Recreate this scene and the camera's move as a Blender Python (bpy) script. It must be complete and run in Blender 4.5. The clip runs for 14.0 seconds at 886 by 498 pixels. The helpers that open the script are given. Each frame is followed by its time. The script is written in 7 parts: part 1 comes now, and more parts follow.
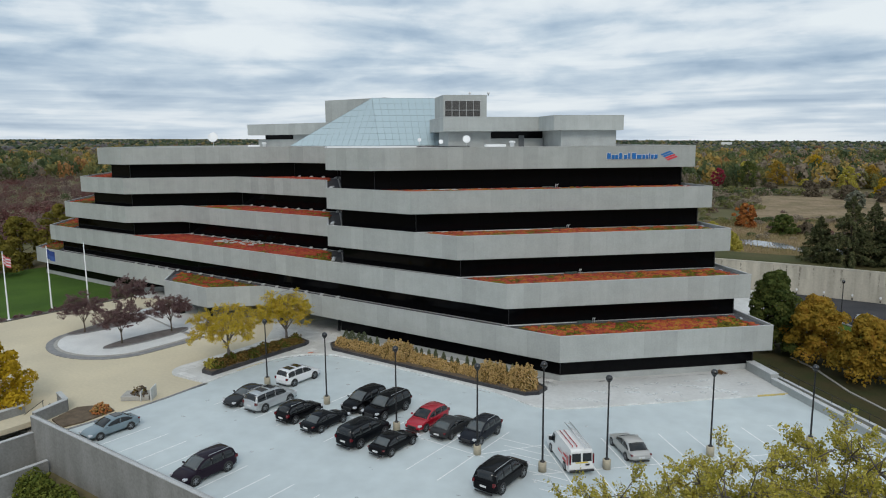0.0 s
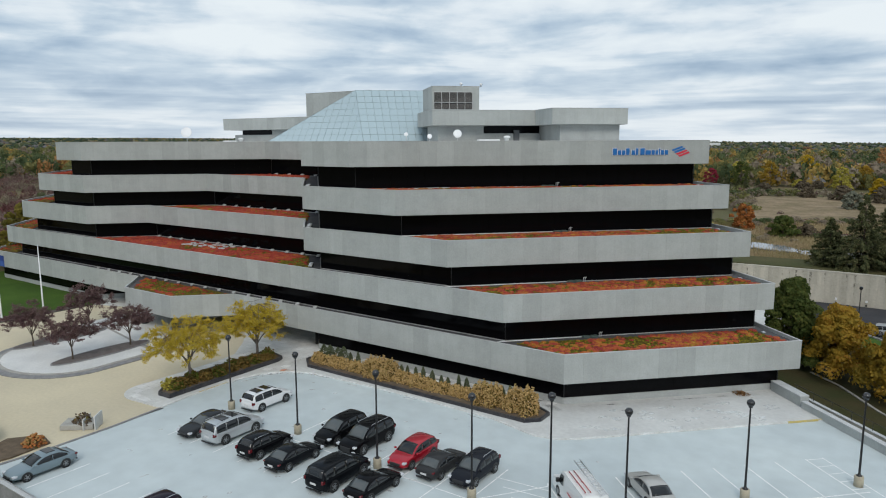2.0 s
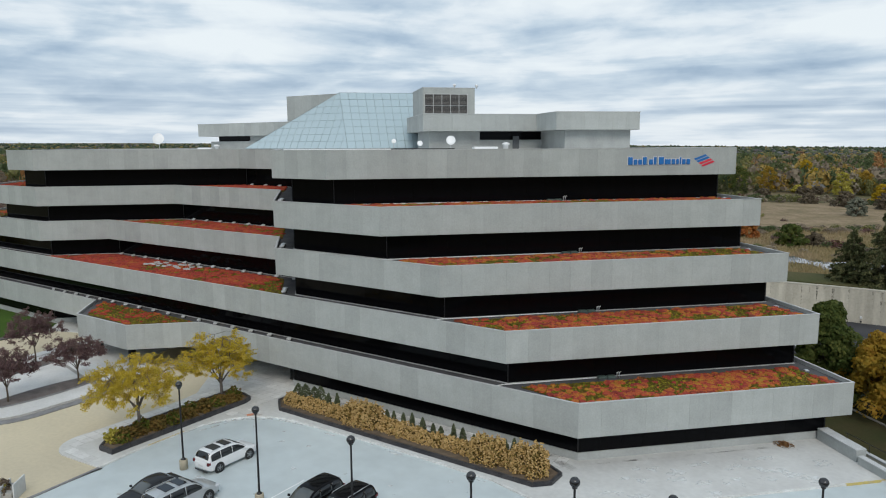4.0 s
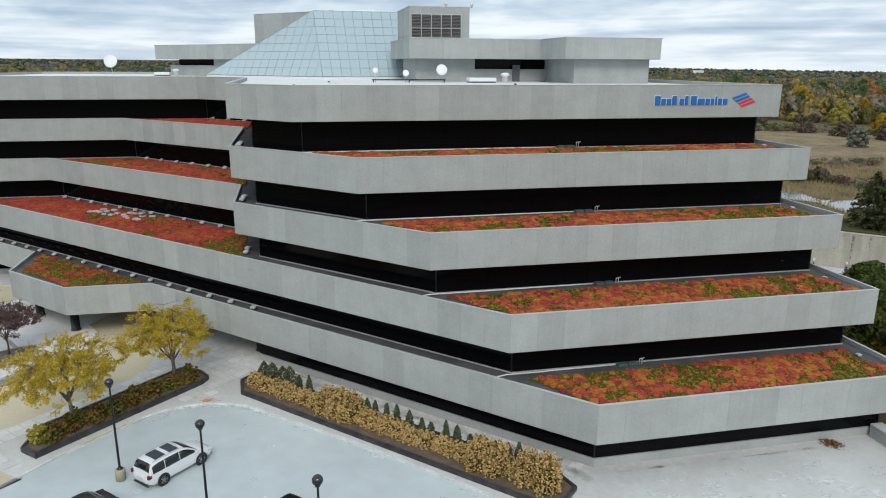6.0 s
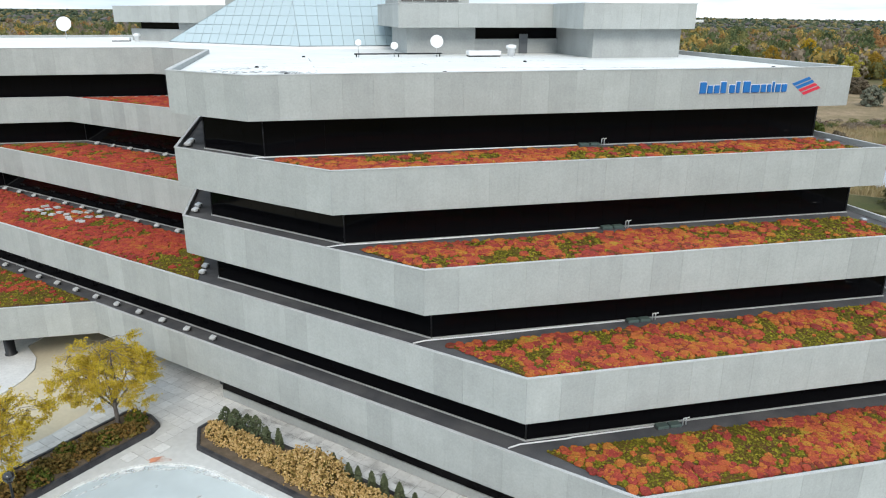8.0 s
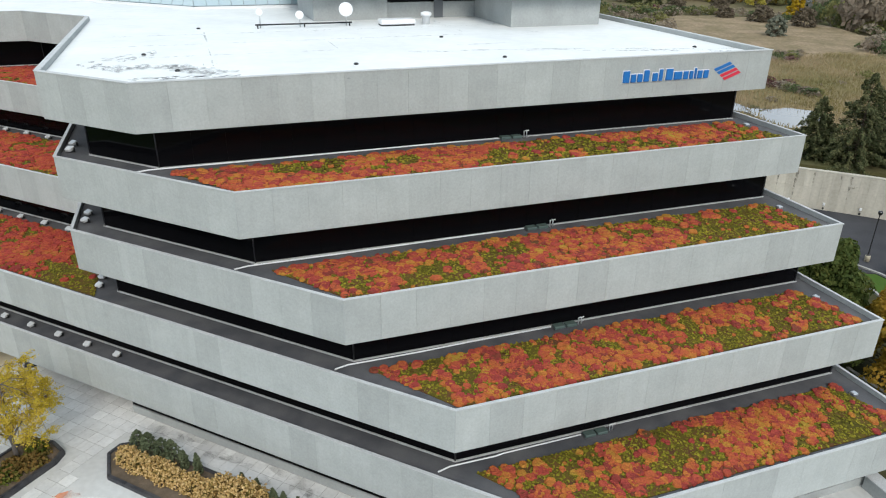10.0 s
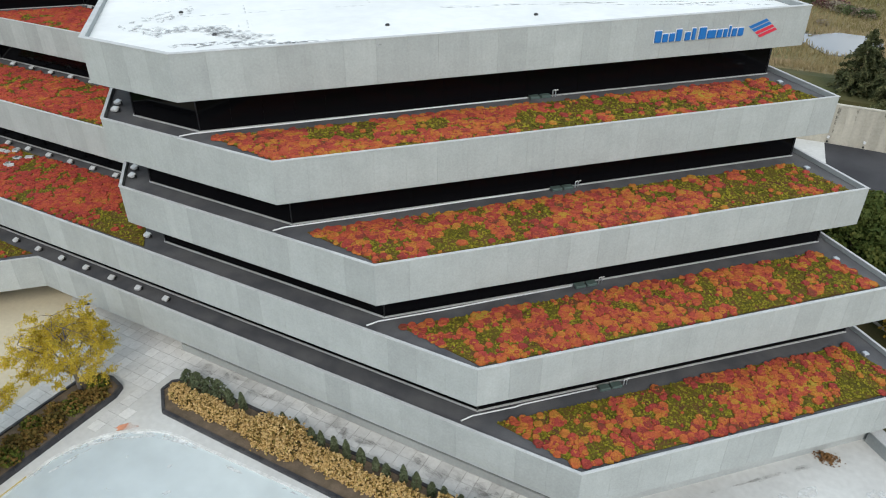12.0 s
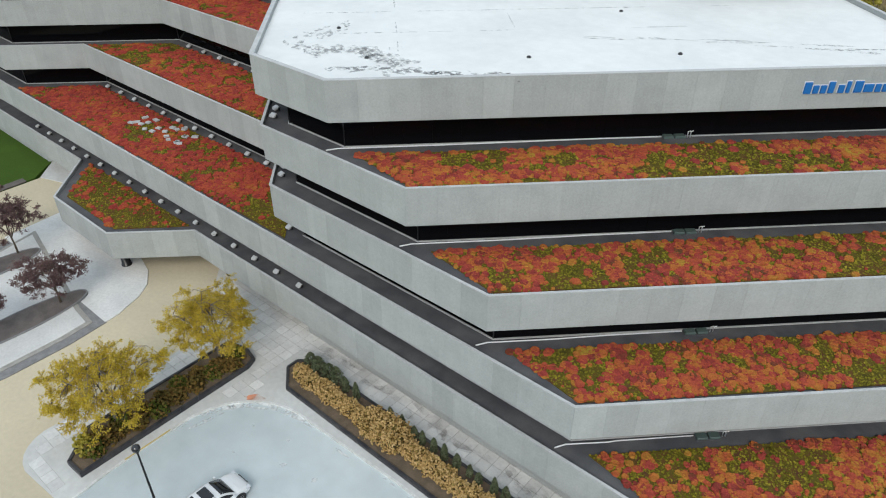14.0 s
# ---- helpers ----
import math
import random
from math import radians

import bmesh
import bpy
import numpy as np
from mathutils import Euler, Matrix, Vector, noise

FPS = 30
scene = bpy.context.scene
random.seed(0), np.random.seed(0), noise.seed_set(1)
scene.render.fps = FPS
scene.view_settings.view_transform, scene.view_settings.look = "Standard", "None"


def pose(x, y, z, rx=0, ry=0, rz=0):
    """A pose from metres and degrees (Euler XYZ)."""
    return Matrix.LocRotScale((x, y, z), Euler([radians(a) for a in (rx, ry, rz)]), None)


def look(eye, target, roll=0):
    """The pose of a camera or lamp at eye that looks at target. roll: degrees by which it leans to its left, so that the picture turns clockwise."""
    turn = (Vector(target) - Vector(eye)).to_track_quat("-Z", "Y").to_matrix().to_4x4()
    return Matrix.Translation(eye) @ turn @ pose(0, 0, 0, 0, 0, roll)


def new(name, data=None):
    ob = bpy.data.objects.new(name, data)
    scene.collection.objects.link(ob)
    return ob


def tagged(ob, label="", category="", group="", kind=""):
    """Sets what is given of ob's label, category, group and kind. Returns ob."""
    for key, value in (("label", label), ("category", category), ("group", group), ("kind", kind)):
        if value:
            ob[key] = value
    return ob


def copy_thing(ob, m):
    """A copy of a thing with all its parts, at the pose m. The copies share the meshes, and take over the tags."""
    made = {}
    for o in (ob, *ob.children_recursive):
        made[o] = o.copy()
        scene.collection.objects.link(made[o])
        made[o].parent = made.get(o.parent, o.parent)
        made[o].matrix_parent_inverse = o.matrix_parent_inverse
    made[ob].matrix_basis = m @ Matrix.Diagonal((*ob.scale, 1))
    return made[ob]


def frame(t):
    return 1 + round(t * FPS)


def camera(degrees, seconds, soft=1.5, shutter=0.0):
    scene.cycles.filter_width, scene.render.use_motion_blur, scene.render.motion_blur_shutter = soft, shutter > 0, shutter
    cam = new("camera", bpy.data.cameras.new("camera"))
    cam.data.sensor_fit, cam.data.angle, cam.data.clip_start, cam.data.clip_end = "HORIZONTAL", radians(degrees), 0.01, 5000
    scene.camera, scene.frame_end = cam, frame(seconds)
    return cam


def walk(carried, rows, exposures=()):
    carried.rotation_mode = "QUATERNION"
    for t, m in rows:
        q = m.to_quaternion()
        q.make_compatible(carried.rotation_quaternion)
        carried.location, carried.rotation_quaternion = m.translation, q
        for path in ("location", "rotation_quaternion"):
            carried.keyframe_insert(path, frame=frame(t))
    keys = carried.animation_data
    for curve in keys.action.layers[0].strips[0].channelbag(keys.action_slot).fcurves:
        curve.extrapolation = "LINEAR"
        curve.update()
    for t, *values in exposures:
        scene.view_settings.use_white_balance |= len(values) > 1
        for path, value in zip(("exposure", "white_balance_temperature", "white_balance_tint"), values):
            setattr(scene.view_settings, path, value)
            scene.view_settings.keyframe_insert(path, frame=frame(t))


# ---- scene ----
cam = camera(64.8, 14.0, soft=1.1)
PATH = [
    (0, (1.39, -0.598, 25.724), (0.238, 1.008, 25.417), -0.4),
    (0.5, (0.219, 0.93, 25.454), (-0.927, 2.541, 25.15), -0.3),
    (1, (-1.018, 2.727, 25.146), (-2.158, 4.343, 24.843), -0.3),
    (1.5, (-2.307, 4.547, 24.977), (-3.44, 6.167, 24.674), -0.3),
    (2, (-3.699, 6.555, 24.945), (-4.825, 8.179, 24.638), -0.2),
    (2.5, (-5.319, 8.38, 24.87), (-6.433, 10.013, 24.561), -0.0),
    (3.2, (-7.154, 11.419, 24.813), (-8.267, 13.054, 24.521), -0.3),
    (5.3, (-13.722, 20.966, 26.39), (-14.808, 22.613, 26.061), 0.2),
    (5.5, (-14.389, 21.828, 26.41), (-15.466, 23.47, 26.03), 0.2),
    (6, (-16.219, 24.198, 26.449), (-17.269, 25.823, 25.939), 0.3),
    (6.5, (-17.89, 26.612, 26.739), (-18.911, 28.207, 26.097), 0.2),
    (7, (-19.514, 29.12, 26.839), (-20.533, 30.716, 26.194), 0.1),
    (7.5, (-21.005, 31.46, 27.37), (-22.024, 33.059, 26.735), 0.2),
    (8, (-22.625, 33.867, 28.415), (-23.641, 35.467, 27.777), 0.2),
    (8.2, (-23.049, 34.638, 28.661), (-24.067, 36.24, 28.028), 0.2),
    (10.3, (-24.657, 37.413, 33.05), (-25.416, 39.048, 32.184), 0.5),
    (10.5, (-24.418, 37.292, 33.294), (-25.173, 38.92, 32.412), 0.3),
    (11, (-24.349, 37.287, 34.08), (-25.077, 38.894, 33.137), 0.2),
    (11.5, (-24.21, 37.249, 35.001), (-24.938, 38.823, 34.004), 0.2),
    (12, (-24.139, 37.269, 36.054), (-24.95, 38.764, 35.002), 0.1),
    (12.5, (-24.264, 37.151, 37.05), (-25.167, 38.556, 35.949), 0.3),
    (13, (-24.268, 37.377, 38.299), (-25.228, 38.716, 37.164), 0.2),
    (13.5, (-24.24, 37.446, 39.389), (-25.254, 38.744, 38.255), 0.2),
    (14, (-24.154, 37.518, 40.428), (-25.218, 38.777, 39.295), 0.3),
]
walk(cam, [(t, look(eye, target, roll)) for t, eye, target, roll in PATH], exposures=[(0, -0.06), (3.2, 0.02), (5.5, 0.02), (6.0, 0.18), (6.6, 0.44), (7.5, 0.62), (8.2, 0.68), (10.5, 0.55), (12.0, 0.5), (13.0, 0.46), (14, 0.30)])

# ---- sky, sun ----
SUN_ELEV, SUN_AZ = radians(40), radians(143)
world = bpy.data.worlds.new("world")
scene.world = world
world.use_nodes = True
wt = world.node_tree
wt.nodes.clear()


def wnode(kind, **kw):
    n = wt.nodes.new(kind)
    for k, v in kw.items():
        setattr(n, k, v)
    return n


def build_sky():
    L = wt.links.new
    tc = wnode("ShaderNodeTexCoord")
    sky = wnode("ShaderNodeTexSky", sky_type="NISHITA", sun_disc=False, sun_elevation=SUN_ELEV, sun_rotation=SUN_AZ, air_density=1.0, dust_density=2.0)
    sep = wnode("ShaderNodeSeparateXYZ")
    L(tc.outputs["Generated"], sep.inputs[0])
    up = wnode("ShaderNodeMath", operation="MAXIMUM")
    L(sep.outputs["Z"], up.inputs[0])
    up.inputs[1].default_value = 0.0
    den = wnode("ShaderNodeMath", operation="ADD")
    L(up.outputs[0], den.inputs[0])
    den.inputs[1].default_value = 0.055
    lg = wnode("ShaderNodeMath", operation="LOGARITHM")
    L(den.outputs[0], lg.inputs[0])
    lg.inputs[1].default_value = math.e
    comb = wnode("ShaderNodeCombineXYZ")
    L(sep.outputs["X"], comb.inputs[0])
    L(sep.outputs["Y"], comb.inputs[1])
    L(lg.outputs[0], comb.inputs[2])

    def clouds_at(size, shift, detail, rough, warp):
        mp = wnode("ShaderNodeMapping")
        mp.inputs["Scale"].default_value, mp.inputs["Location"].default_value = size, shift
        L(comb.outputs[0], mp.inputs["Vector"])
        n = wnode("ShaderNodeTexNoise")
        n.inputs["Scale"].default_value, n.inputs["Detail"].default_value = 1.0, detail
        n.inputs["Roughness"].default_value, n.inputs["Distortion"].default_value = rough, warp
        L(mp.outputs[0], n.inputs["Vector"])
        return n.outputs["Fac"]

    bank = clouds_at((2.3, 2.3, 3.2), (2.1, 5.7, 3.9), 7, 0.5, 0.4)
    puff = clouds_at((10, 10, 5.2), (0.0, 2.0, 1.0), 6, 0.52, 0.3)
    big = wnode("ShaderNodeMix", data_type="FLOAT")
    big.inputs["Factor"].default_value = 0.27
    L(bank, big.inputs[2])
    L(puff, big.inputs[3])
    ramp = wnode("ShaderNodeValToRGB")
    r = ramp.color_ramp
    r.elements[0].position, r.elements[0].color = 0.38, (0.31, 0.43, 0.57, 1)
    r.elements[1].position, r.elements[1].color = 0.60, (0.83, 0.90, 0.94, 1)
    for p, c in ((0.44, (0.43, 0.55, 0.68, 1)), (0.495, (0.58, 0.69, 0.79, 1)), (0.54, (0.74, 0.82, 0.885, 1))):
        e = r.elements.new(p)
        e.color = c
    L(big.outputs[0], ramp.inputs[0])
    # bright strip low over the horizon, blue-grey base above it
    low = wnode("ShaderNodeMapRange")
    low.inputs["From Min"].default_value, low.inputs["From Max"].default_value = 0.0, 0.11
    L(sep.outputs["Z"], low.inputs["Value"])
    hz = wnode("ShaderNodeMix", data_type="RGBA")
    L(low.outputs[0], hz.inputs["Factor"])
    hz.inputs[6].default_value = (0.84, 0.88, 0.92, 1)
    L(ramp.outputs[0], hz.inputs[7])
    half = wnode("ShaderNodeMix", data_type="RGBA")
    half.inputs["Factor"].default_value = 0.72
    L(ramp.outputs[0], half.inputs[7])
    L(hz.outputs[2], half.inputs[6])
    clouds = wnode("ShaderNodeBackground")
    clouds.inputs["Strength"].default_value = 1.02
    L(half.outputs[2], clouds.inputs["Color"])
    clear = wnode("ShaderNodeBackground")
    clear.inputs["Strength"].default_value = 0.06
    L(sky.outputs[0], clear.inputs["Color"])
    mix = wnode("ShaderNodeMixShader")
    mix.inputs[0].default_value = 0.94
    L(clear.outputs[0], mix.inputs[1])
    L(clouds.outputs[0], mix.inputs[2])
    out = wnode("ShaderNodeOutputWorld")
    L(mix.outputs[0], out.inputs["Surface"])


build_sky()
sun = new("sun", bpy.data.lights.new("sun", "SUN"))
sun.data.energy, sun.data.angle, sun.data.color = 1.35, radians(25), (1.0, 0.94, 0.855)
sun.matrix_world = look((0, 0, 100), (100 * math.sin(SUN_AZ + math.pi), 100 * math.cos(SUN_AZ + math.pi), 100 - 100 * math.tan(SUN_ELEV)))

# ---- materials ----
MATS = {}


def node(t, kind, **kw):
    n = t.nodes.new(kind)
    for k, v in kw.items():
        setattr(n, k, v)
    return n


def mat(name, col, col2=None, rough=0.8, metal=0.0, scale=1.0, fine=14.0, bump=0.15, spots=0.0, streak=0.0, rnd=0.0, island=0.0, spec=0.2, amount=1.0, fv=0.14):
    """A two-scale noise material: col and col2 mixed by a coarse noise, darkened and lightened by a fine one."""
    if name in MATS:
        return MATS[name]
    m = bpy.data.materials.new(name)
    m.use_nodes = True
    t = m.node_tree
    b = t.nodes["Principled BSDF"]
    L = t.links.new
    col2 = col2 or tuple(c * 0.8 for c in col)
    geo = node(t, "ShaderNodeNewGeometry")
    mp = node(t, "ShaderNodeMapping")
    mp.inputs["Scale"].default_value = (1, 1, 0.18) if streak else (1, 1, 1)
    L(geo.outputs["Position"], mp.inputs["Vector"])
    a = node(t, "ShaderNodeTexNoise")
    a.inputs["Scale"].default_value, a.inputs["Detail"].default_value = scale, 6
    L(mp.outputs[0], a.inputs["Vector"])
    rr = node(t, "ShaderNodeMapRange")
    rr.inputs["From Min"].default_value, rr.inputs["From Max"].default_value = 0.35, 0.65
    L(a.outputs["Fac"], rr.inputs["Value"])
    mix = node(t, "ShaderNodeMix", data_type="RGBA")
    mix.inputs[6].default_value, mix.inputs[7].default_value = (*col, 1), (*col2, 1)
    am = node(t, "ShaderNodeMath", operation="MULTIPLY")
    am.inputs[1].default_value = amount
    L(rr.outputs[0], am.inputs[0])
    L(am.outputs[0], mix.inputs["Factor"])
    f = node(t, "ShaderNodeTexNoise")
    f.inputs["Scale"].default_value, f.inputs["Detail"].default_value = fine, 4
    L(geo.outputs["Position"], f.inputs["Vector"])
    val = node(t, "ShaderNodeMapRange")
    val.inputs["From Min"].default_value, val.inputs["From Max"].default_value = 0.3, 0.7
    val.inputs["To Min"].default_value, val.inputs["To Max"].default_value = 1 - fv - spots, 1 + fv * 0.75
    L(f.outputs["Fac"], val.inputs["Value"])
    last = val.outputs[0]
    if rnd or island:
        src = node(t, "ShaderNodeObjectInfo").outputs["Random"] if rnd else geo.outputs["Random Per Island"]
        k = rnd or island
        q = node(t, "ShaderNodeMapRange")
        q.inputs["To Min"].default_value, q.inputs["To Max"].default_value = 1 - k, 1 + k
        L(src, q.inputs["Value"])
        mu = node(t, "ShaderNodeMath", operation="MULTIPLY")
        L(last, mu.inputs[0])
        L(q.outputs[0], mu.inputs[1])
        last = mu.outputs[0]
    sc = node(t, "ShaderNodeVectorMath", operation="SCALE")
    L(mix.outputs[2], sc.inputs[0])
    L(last, sc.inputs["Scale"])
    L(sc.outputs[0], b.inputs["Base Color"])
    b.inputs["Roughness"].default_value, b.inputs["Metallic"].default_value = rough, metal
    b.inputs["Specular IOR Level"].default_value = spec
    if bump:
        bp = node(t, "ShaderNodeBump")
        bp.inputs["Strength"].default_value, bp.inputs["Distance"].default_value = bump, 0.05
        L(f.outputs["Fac"], bp.inputs["Height"])
        L(bp.outputs[0], b.inputs["Normal"])
    MATS[name] = m
    return m


def ramp_mat(name, colours, rough=0.8, by="island", scale=0.3, detail=3, bump=0.0, trans=0.0, weight=0.5, spread=1.0, mottle=0.0, mscale=9.0):
    """Colours drawn from a ramp by each piece's own random number, pushed by a world-space noise so that neighbours go together."""
    if name in MATS:
        return MATS[name]
    m = bpy.data.materials.new(name)
    m.use_nodes = True
    t = m.node_tree
    b = t.nodes["Principled BSDF"]
    L = t.links.new
    geo = node(t, "ShaderNodeNewGeometry")
    n = node(t, "ShaderNodeTexNoise")
    n.inputs["Scale"].default_value, n.inputs["Detail"].default_value = scale, detail
    L(geo.outputs["Position"], n.inputs["Vector"])
    nr = node(t, "ShaderNodeMapRange")
    nr.inputs["From Min"].default_value, nr.inputs["From Max"].default_value = 0.5 - 0.22 * spread, 0.5 + 0.22 * spread
    L(n.outputs["Fac"], nr.inputs["Value"])
    src = node(t, "ShaderNodeObjectInfo").outputs["Random"] if by == "object" else geo.outputs["Random Per Island"]
    mx = node(t, "ShaderNodeMix", data_type="FLOAT")
    mx.inputs["Factor"].default_value = weight
    L(src, mx.inputs[2])
    L(nr.outputs[0], mx.inputs[3])
    ramp = node(t, "ShaderNodeValToRGB")
    els = ramp.color_ramp.elements
    while len(els) < len(colours):
        els.new(0.5)
    for i, c in enumerate(colours):
        els[i].position, els[i].color = 0.08 + 0.84 * i / (len(colours) - 1), (*c, 1)
    L(mx.outputs[0], ramp.inputs[0])
    colour = ramp.outputs[0]
    if mottle:
        mn = node(t, "ShaderNodeTexNoise")
        mn.inputs["Scale"].default_value, mn.inputs["Detail"].default_value = mscale, 4
        L(geo.outputs["Position"], mn.inputs["Vector"])
        mr = node(t, "ShaderNodeMapRange")
        mr.inputs["From Min"].default_value, mr.inputs["From Max"].default_value = 0.32, 0.68
        mr.inputs["To Min"].default_value, mr.inputs["To Max"].default_value = 1 - mottle, 1 + mottle * 0.5
        L(mn.outputs["Fac"], mr.inputs["Value"])
        ms = node(t, "ShaderNodeVectorMath", operation="SCALE")
        L(colour, ms.inputs[0])
        L(mr.outputs[0], ms.inputs["Scale"])
        colour = ms.outputs[0]
    L(colour, b.inputs["Base Color"])
    b.inputs["Roughness"].default_value = rough
    b.inputs["Specular IOR Level"].default_value = 0.15
    if trans:
        tl = node(t, "ShaderNodeBsdfTranslucent")
        L(colour, tl.inputs["Color"])
        ms = node(t, "ShaderNodeMixShader")
        ms.inputs[0].default_value = trans
        L(b.outputs[0], ms.inputs[1])
        L(tl.outputs[0], ms.inputs[2])
        L(ms.outputs[0], t.nodes["Material Output"].inputs["Surface"])
    if bump:
        fn = node(t, "ShaderNodeTexNoise")
        fn.inputs["Scale"].default_value = 9
        L(geo.outputs["Position"], fn.inputs["Vector"])
        bp = node(t, "ShaderNodeBump")
        bp.inputs["Strength"].default_value = bump
        L(fn.outputs["Fac"], bp.inputs["Height"])
        L(bp.outputs[0], b.inputs["Normal"])
    MATS[name] = m
    return m


def glossy(name, col, rough=0.1, metal=0.0, spec=0.5, coat=0.0):
    if name in MATS:
        return MATS[name]
    m = bpy.data.materials.new(name)
    m.use_nodes = True
    b = m.node_tree.nodes["Principled BSDF"]
    b.inputs["Base Color"].default_value = (*col, 1)
    b.inputs["Roughness"].default_value, b.inputs["Metallic"].default_value = rough, metal
    b.inputs["Specular IOR Level"].default_value = spec
    b.inputs["Coat Weight"].default_value = coat
    b.inputs["Coat Roughness"].default_value = 0.05
    MATS[name] = m
    return m


def precast(name):
    """Exposed-aggregate precast: a tint for each panel, cloudy weathering, faint rain streaks and speckle."""
    m = bpy.data.materials.new(name)
    m.use_nodes = True
    t = m.node_tree
    b = t.nodes["Principled BSDF"]
    L = t.links.new
    geo = node(t, "ShaderNodeNewGeometry")

    def layer(size, detail, rough, lo, hi, dark, light):
        mp = node(t, "ShaderNodeMapping")
        mp.inputs["Scale"].default_value = size
        L(geo.outputs["Position"], mp.inputs["Vector"])
        n = node(t, "ShaderNodeTexNoise")
        n.inputs["Scale"].default_value, n.inputs["Detail"].default_value, n.inputs["Roughness"].default_value = 1.0, detail, rough
        L(mp.outputs[0], n.inputs["Vector"])
        r = node(t, "ShaderNodeMapRange")
        r.inputs["From Min"].default_value, r.inputs["From Max"].default_value = lo, hi
        r.inputs["To Min"].default_value, r.inputs["To Max"].default_value = dark, light
        L(n.outputs["Fac"], r.inputs["Value"])
        return r.outputs[0], n.outputs["Fac"]

    cloud, _ = layer((0.55, 0.55, 0.7), 7, 0.6, 0.32, 0.68, 0.935, 1.055)
    streak, _ = layer((2.6, 2.6, 0.16), 4, 0.5, 0.35, 0.65, 0.972, 1.02)
    speck, grain = layer((7.5, 7.5, 7.5), 6, 0.72, 0.30, 0.70, 0.895, 1.085)
    tint = node(t, "ShaderNodeMapRange")
    tint.inputs["To Min"].default_value, tint.inputs["To Max"].default_value = 0.925, 1.065
    L(node(t, "ShaderNodeObjectInfo").outputs["Random"], tint.inputs["Value"])
    last = tint.outputs[0]
    for f in (cloud, streak, speck):
        mu = node(t, "ShaderNodeMath", operation="MULTIPLY")
        L(last, mu.inputs[0])
        L(f, mu.inputs[1])
        last = mu.outputs[0]
    sc = node(t, "ShaderNodeVectorMath", operation="SCALE")
    sc.inputs[0].default_value = (0.388, 0.408, 0.397)
    L(last, sc.inputs["Scale"])
    L(sc.outputs[0], b.inputs["Base Color"])
    b.inputs["Roughness"].default_value, b.inputs["Specular IOR Level"].default_value = 0.92, 0.2
    bp = node(t, "ShaderNodeBump")
    bp.inputs["Strength"].default_value, bp.inputs["Distance"].default_value = 0.10, 0.02
    L(grain, bp.inputs["Height"])
    L(bp.outputs[0], b.inputs["Normal"])
    return m


CONC = precast("concrete_panel")
CONC_P = mat("concrete_plain", (0.39, 0.41, 0.405), (0.335, 0.352, 0.348), fv=0.07, rough=0.9, scale=0.5, fine=6, bump=0.12, spec=0.2)
CONC_OLD = mat("weathered_concrete", (0.27, 0.272, 0.262), (0.20, 0.20, 0.19), rough=0.95, scale=0.6, fine=5, streak=1, bump=0.12, fv=0.12)
COPING = mat("coping", (0.52, 0.53, 0.53), (0.45, 0.46, 0.46), rough=0.7, scale=1.2, bump=0.05)
MEMBRANE = mat("dark_membrane", (0.075, 0.077, 0.085), (0.12, 0.12, 0.125), rough=0.85, scale=0.5, fine=20, bump=0.2)
WHITE_ROOF = mat("white_roof", (0.76, 0.775, 0.765), (0.67, 0.69, 0.685), rough=0.6, scale=0.16, fine=1.2, bump=0.03, amount=0.7, fv=0.04)


def soft_stain(name, col, cover, scale):
    """A thin film of dirt whose edge dissolves in noise."""
    m = bpy.data.materials.new(name)
    m.use_nodes = True
    t = m.node_tree
    b = t.nodes["Principled BSDF"]
    b.inputs["Base Color"].default_value, b.inputs["Roughness"].default_value = (*col, 1), 0.8
    geo = node(t, "ShaderNodeNewGeometry")
    n = node(t, "ShaderNodeTexNoise")
    n.inputs["Scale"].default_value, n.inputs["Detail"].default_value = scale, 7
    r = node(t, "ShaderNodeMapRange")
    r.inputs["From Min"].default_value, r.inputs["From Max"].default_value, r.inputs["To Max"].default_value = 0.42, 0.66, cover
    t.links.new(geo.outputs["Position"], n.inputs["Vector"])
    t.links.new(n.outputs["Fac"], r.inputs["Value"])
    t.links.new(r.outputs[0], b.inputs["Alpha"])
    return m


STAIN = soft_stain("roof_stain", (0.34, 0.35, 0.35), 0.6, 2.6)
DRIP = soft_stain("wall_drip", (0.13, 0.12, 0.10), 0.5, 2.2)
SALT = soft_stain("salt_patch", (0.78, 0.80, 0.80), 0.85, 1.3)
GRIME = soft_stain("paving_grime", (0.24, 0.225, 0.20), 0.24, 0.9)

BLACK_GLASS = glossy("black_glass", (0.0042, 0.0042, 0.005), rough=0.05, spec=0.085)
MULLION = glossy("mullion", (0.015, 0.015, 0.018), rough=0.35)
LOT = mat("lot_deck_coating", (0.555, 0.613, 0.62), (0.475, 0.53, 0.545), rough=0.75, scale=0.07, fine=0.6, bump=0.0, amount=1.0, fv=0.065)
PAVER = mat("concrete_paver", (0.66, 0.66, 0.645), (0.57, 0.57, 0.56), rough=0.9, scale=0.35, fine=5, bump=0.06, rnd=0.10, fv=0.08)
PAVER_J = mat("concrete_paver_rest", (0.66, 0.66, 0.645), (0.57, 0.57, 0.56), rough=0.9, scale=0.35, fine=5, bump=0.06, island=0.10, fv=0.08)
PALE = mat("pale_slab", (0.60, 0.605, 0.59), (0.52, 0.52, 0.505), rough=0.9, scale=0.22, fine=2.5, bump=0.05, fv=0.07)
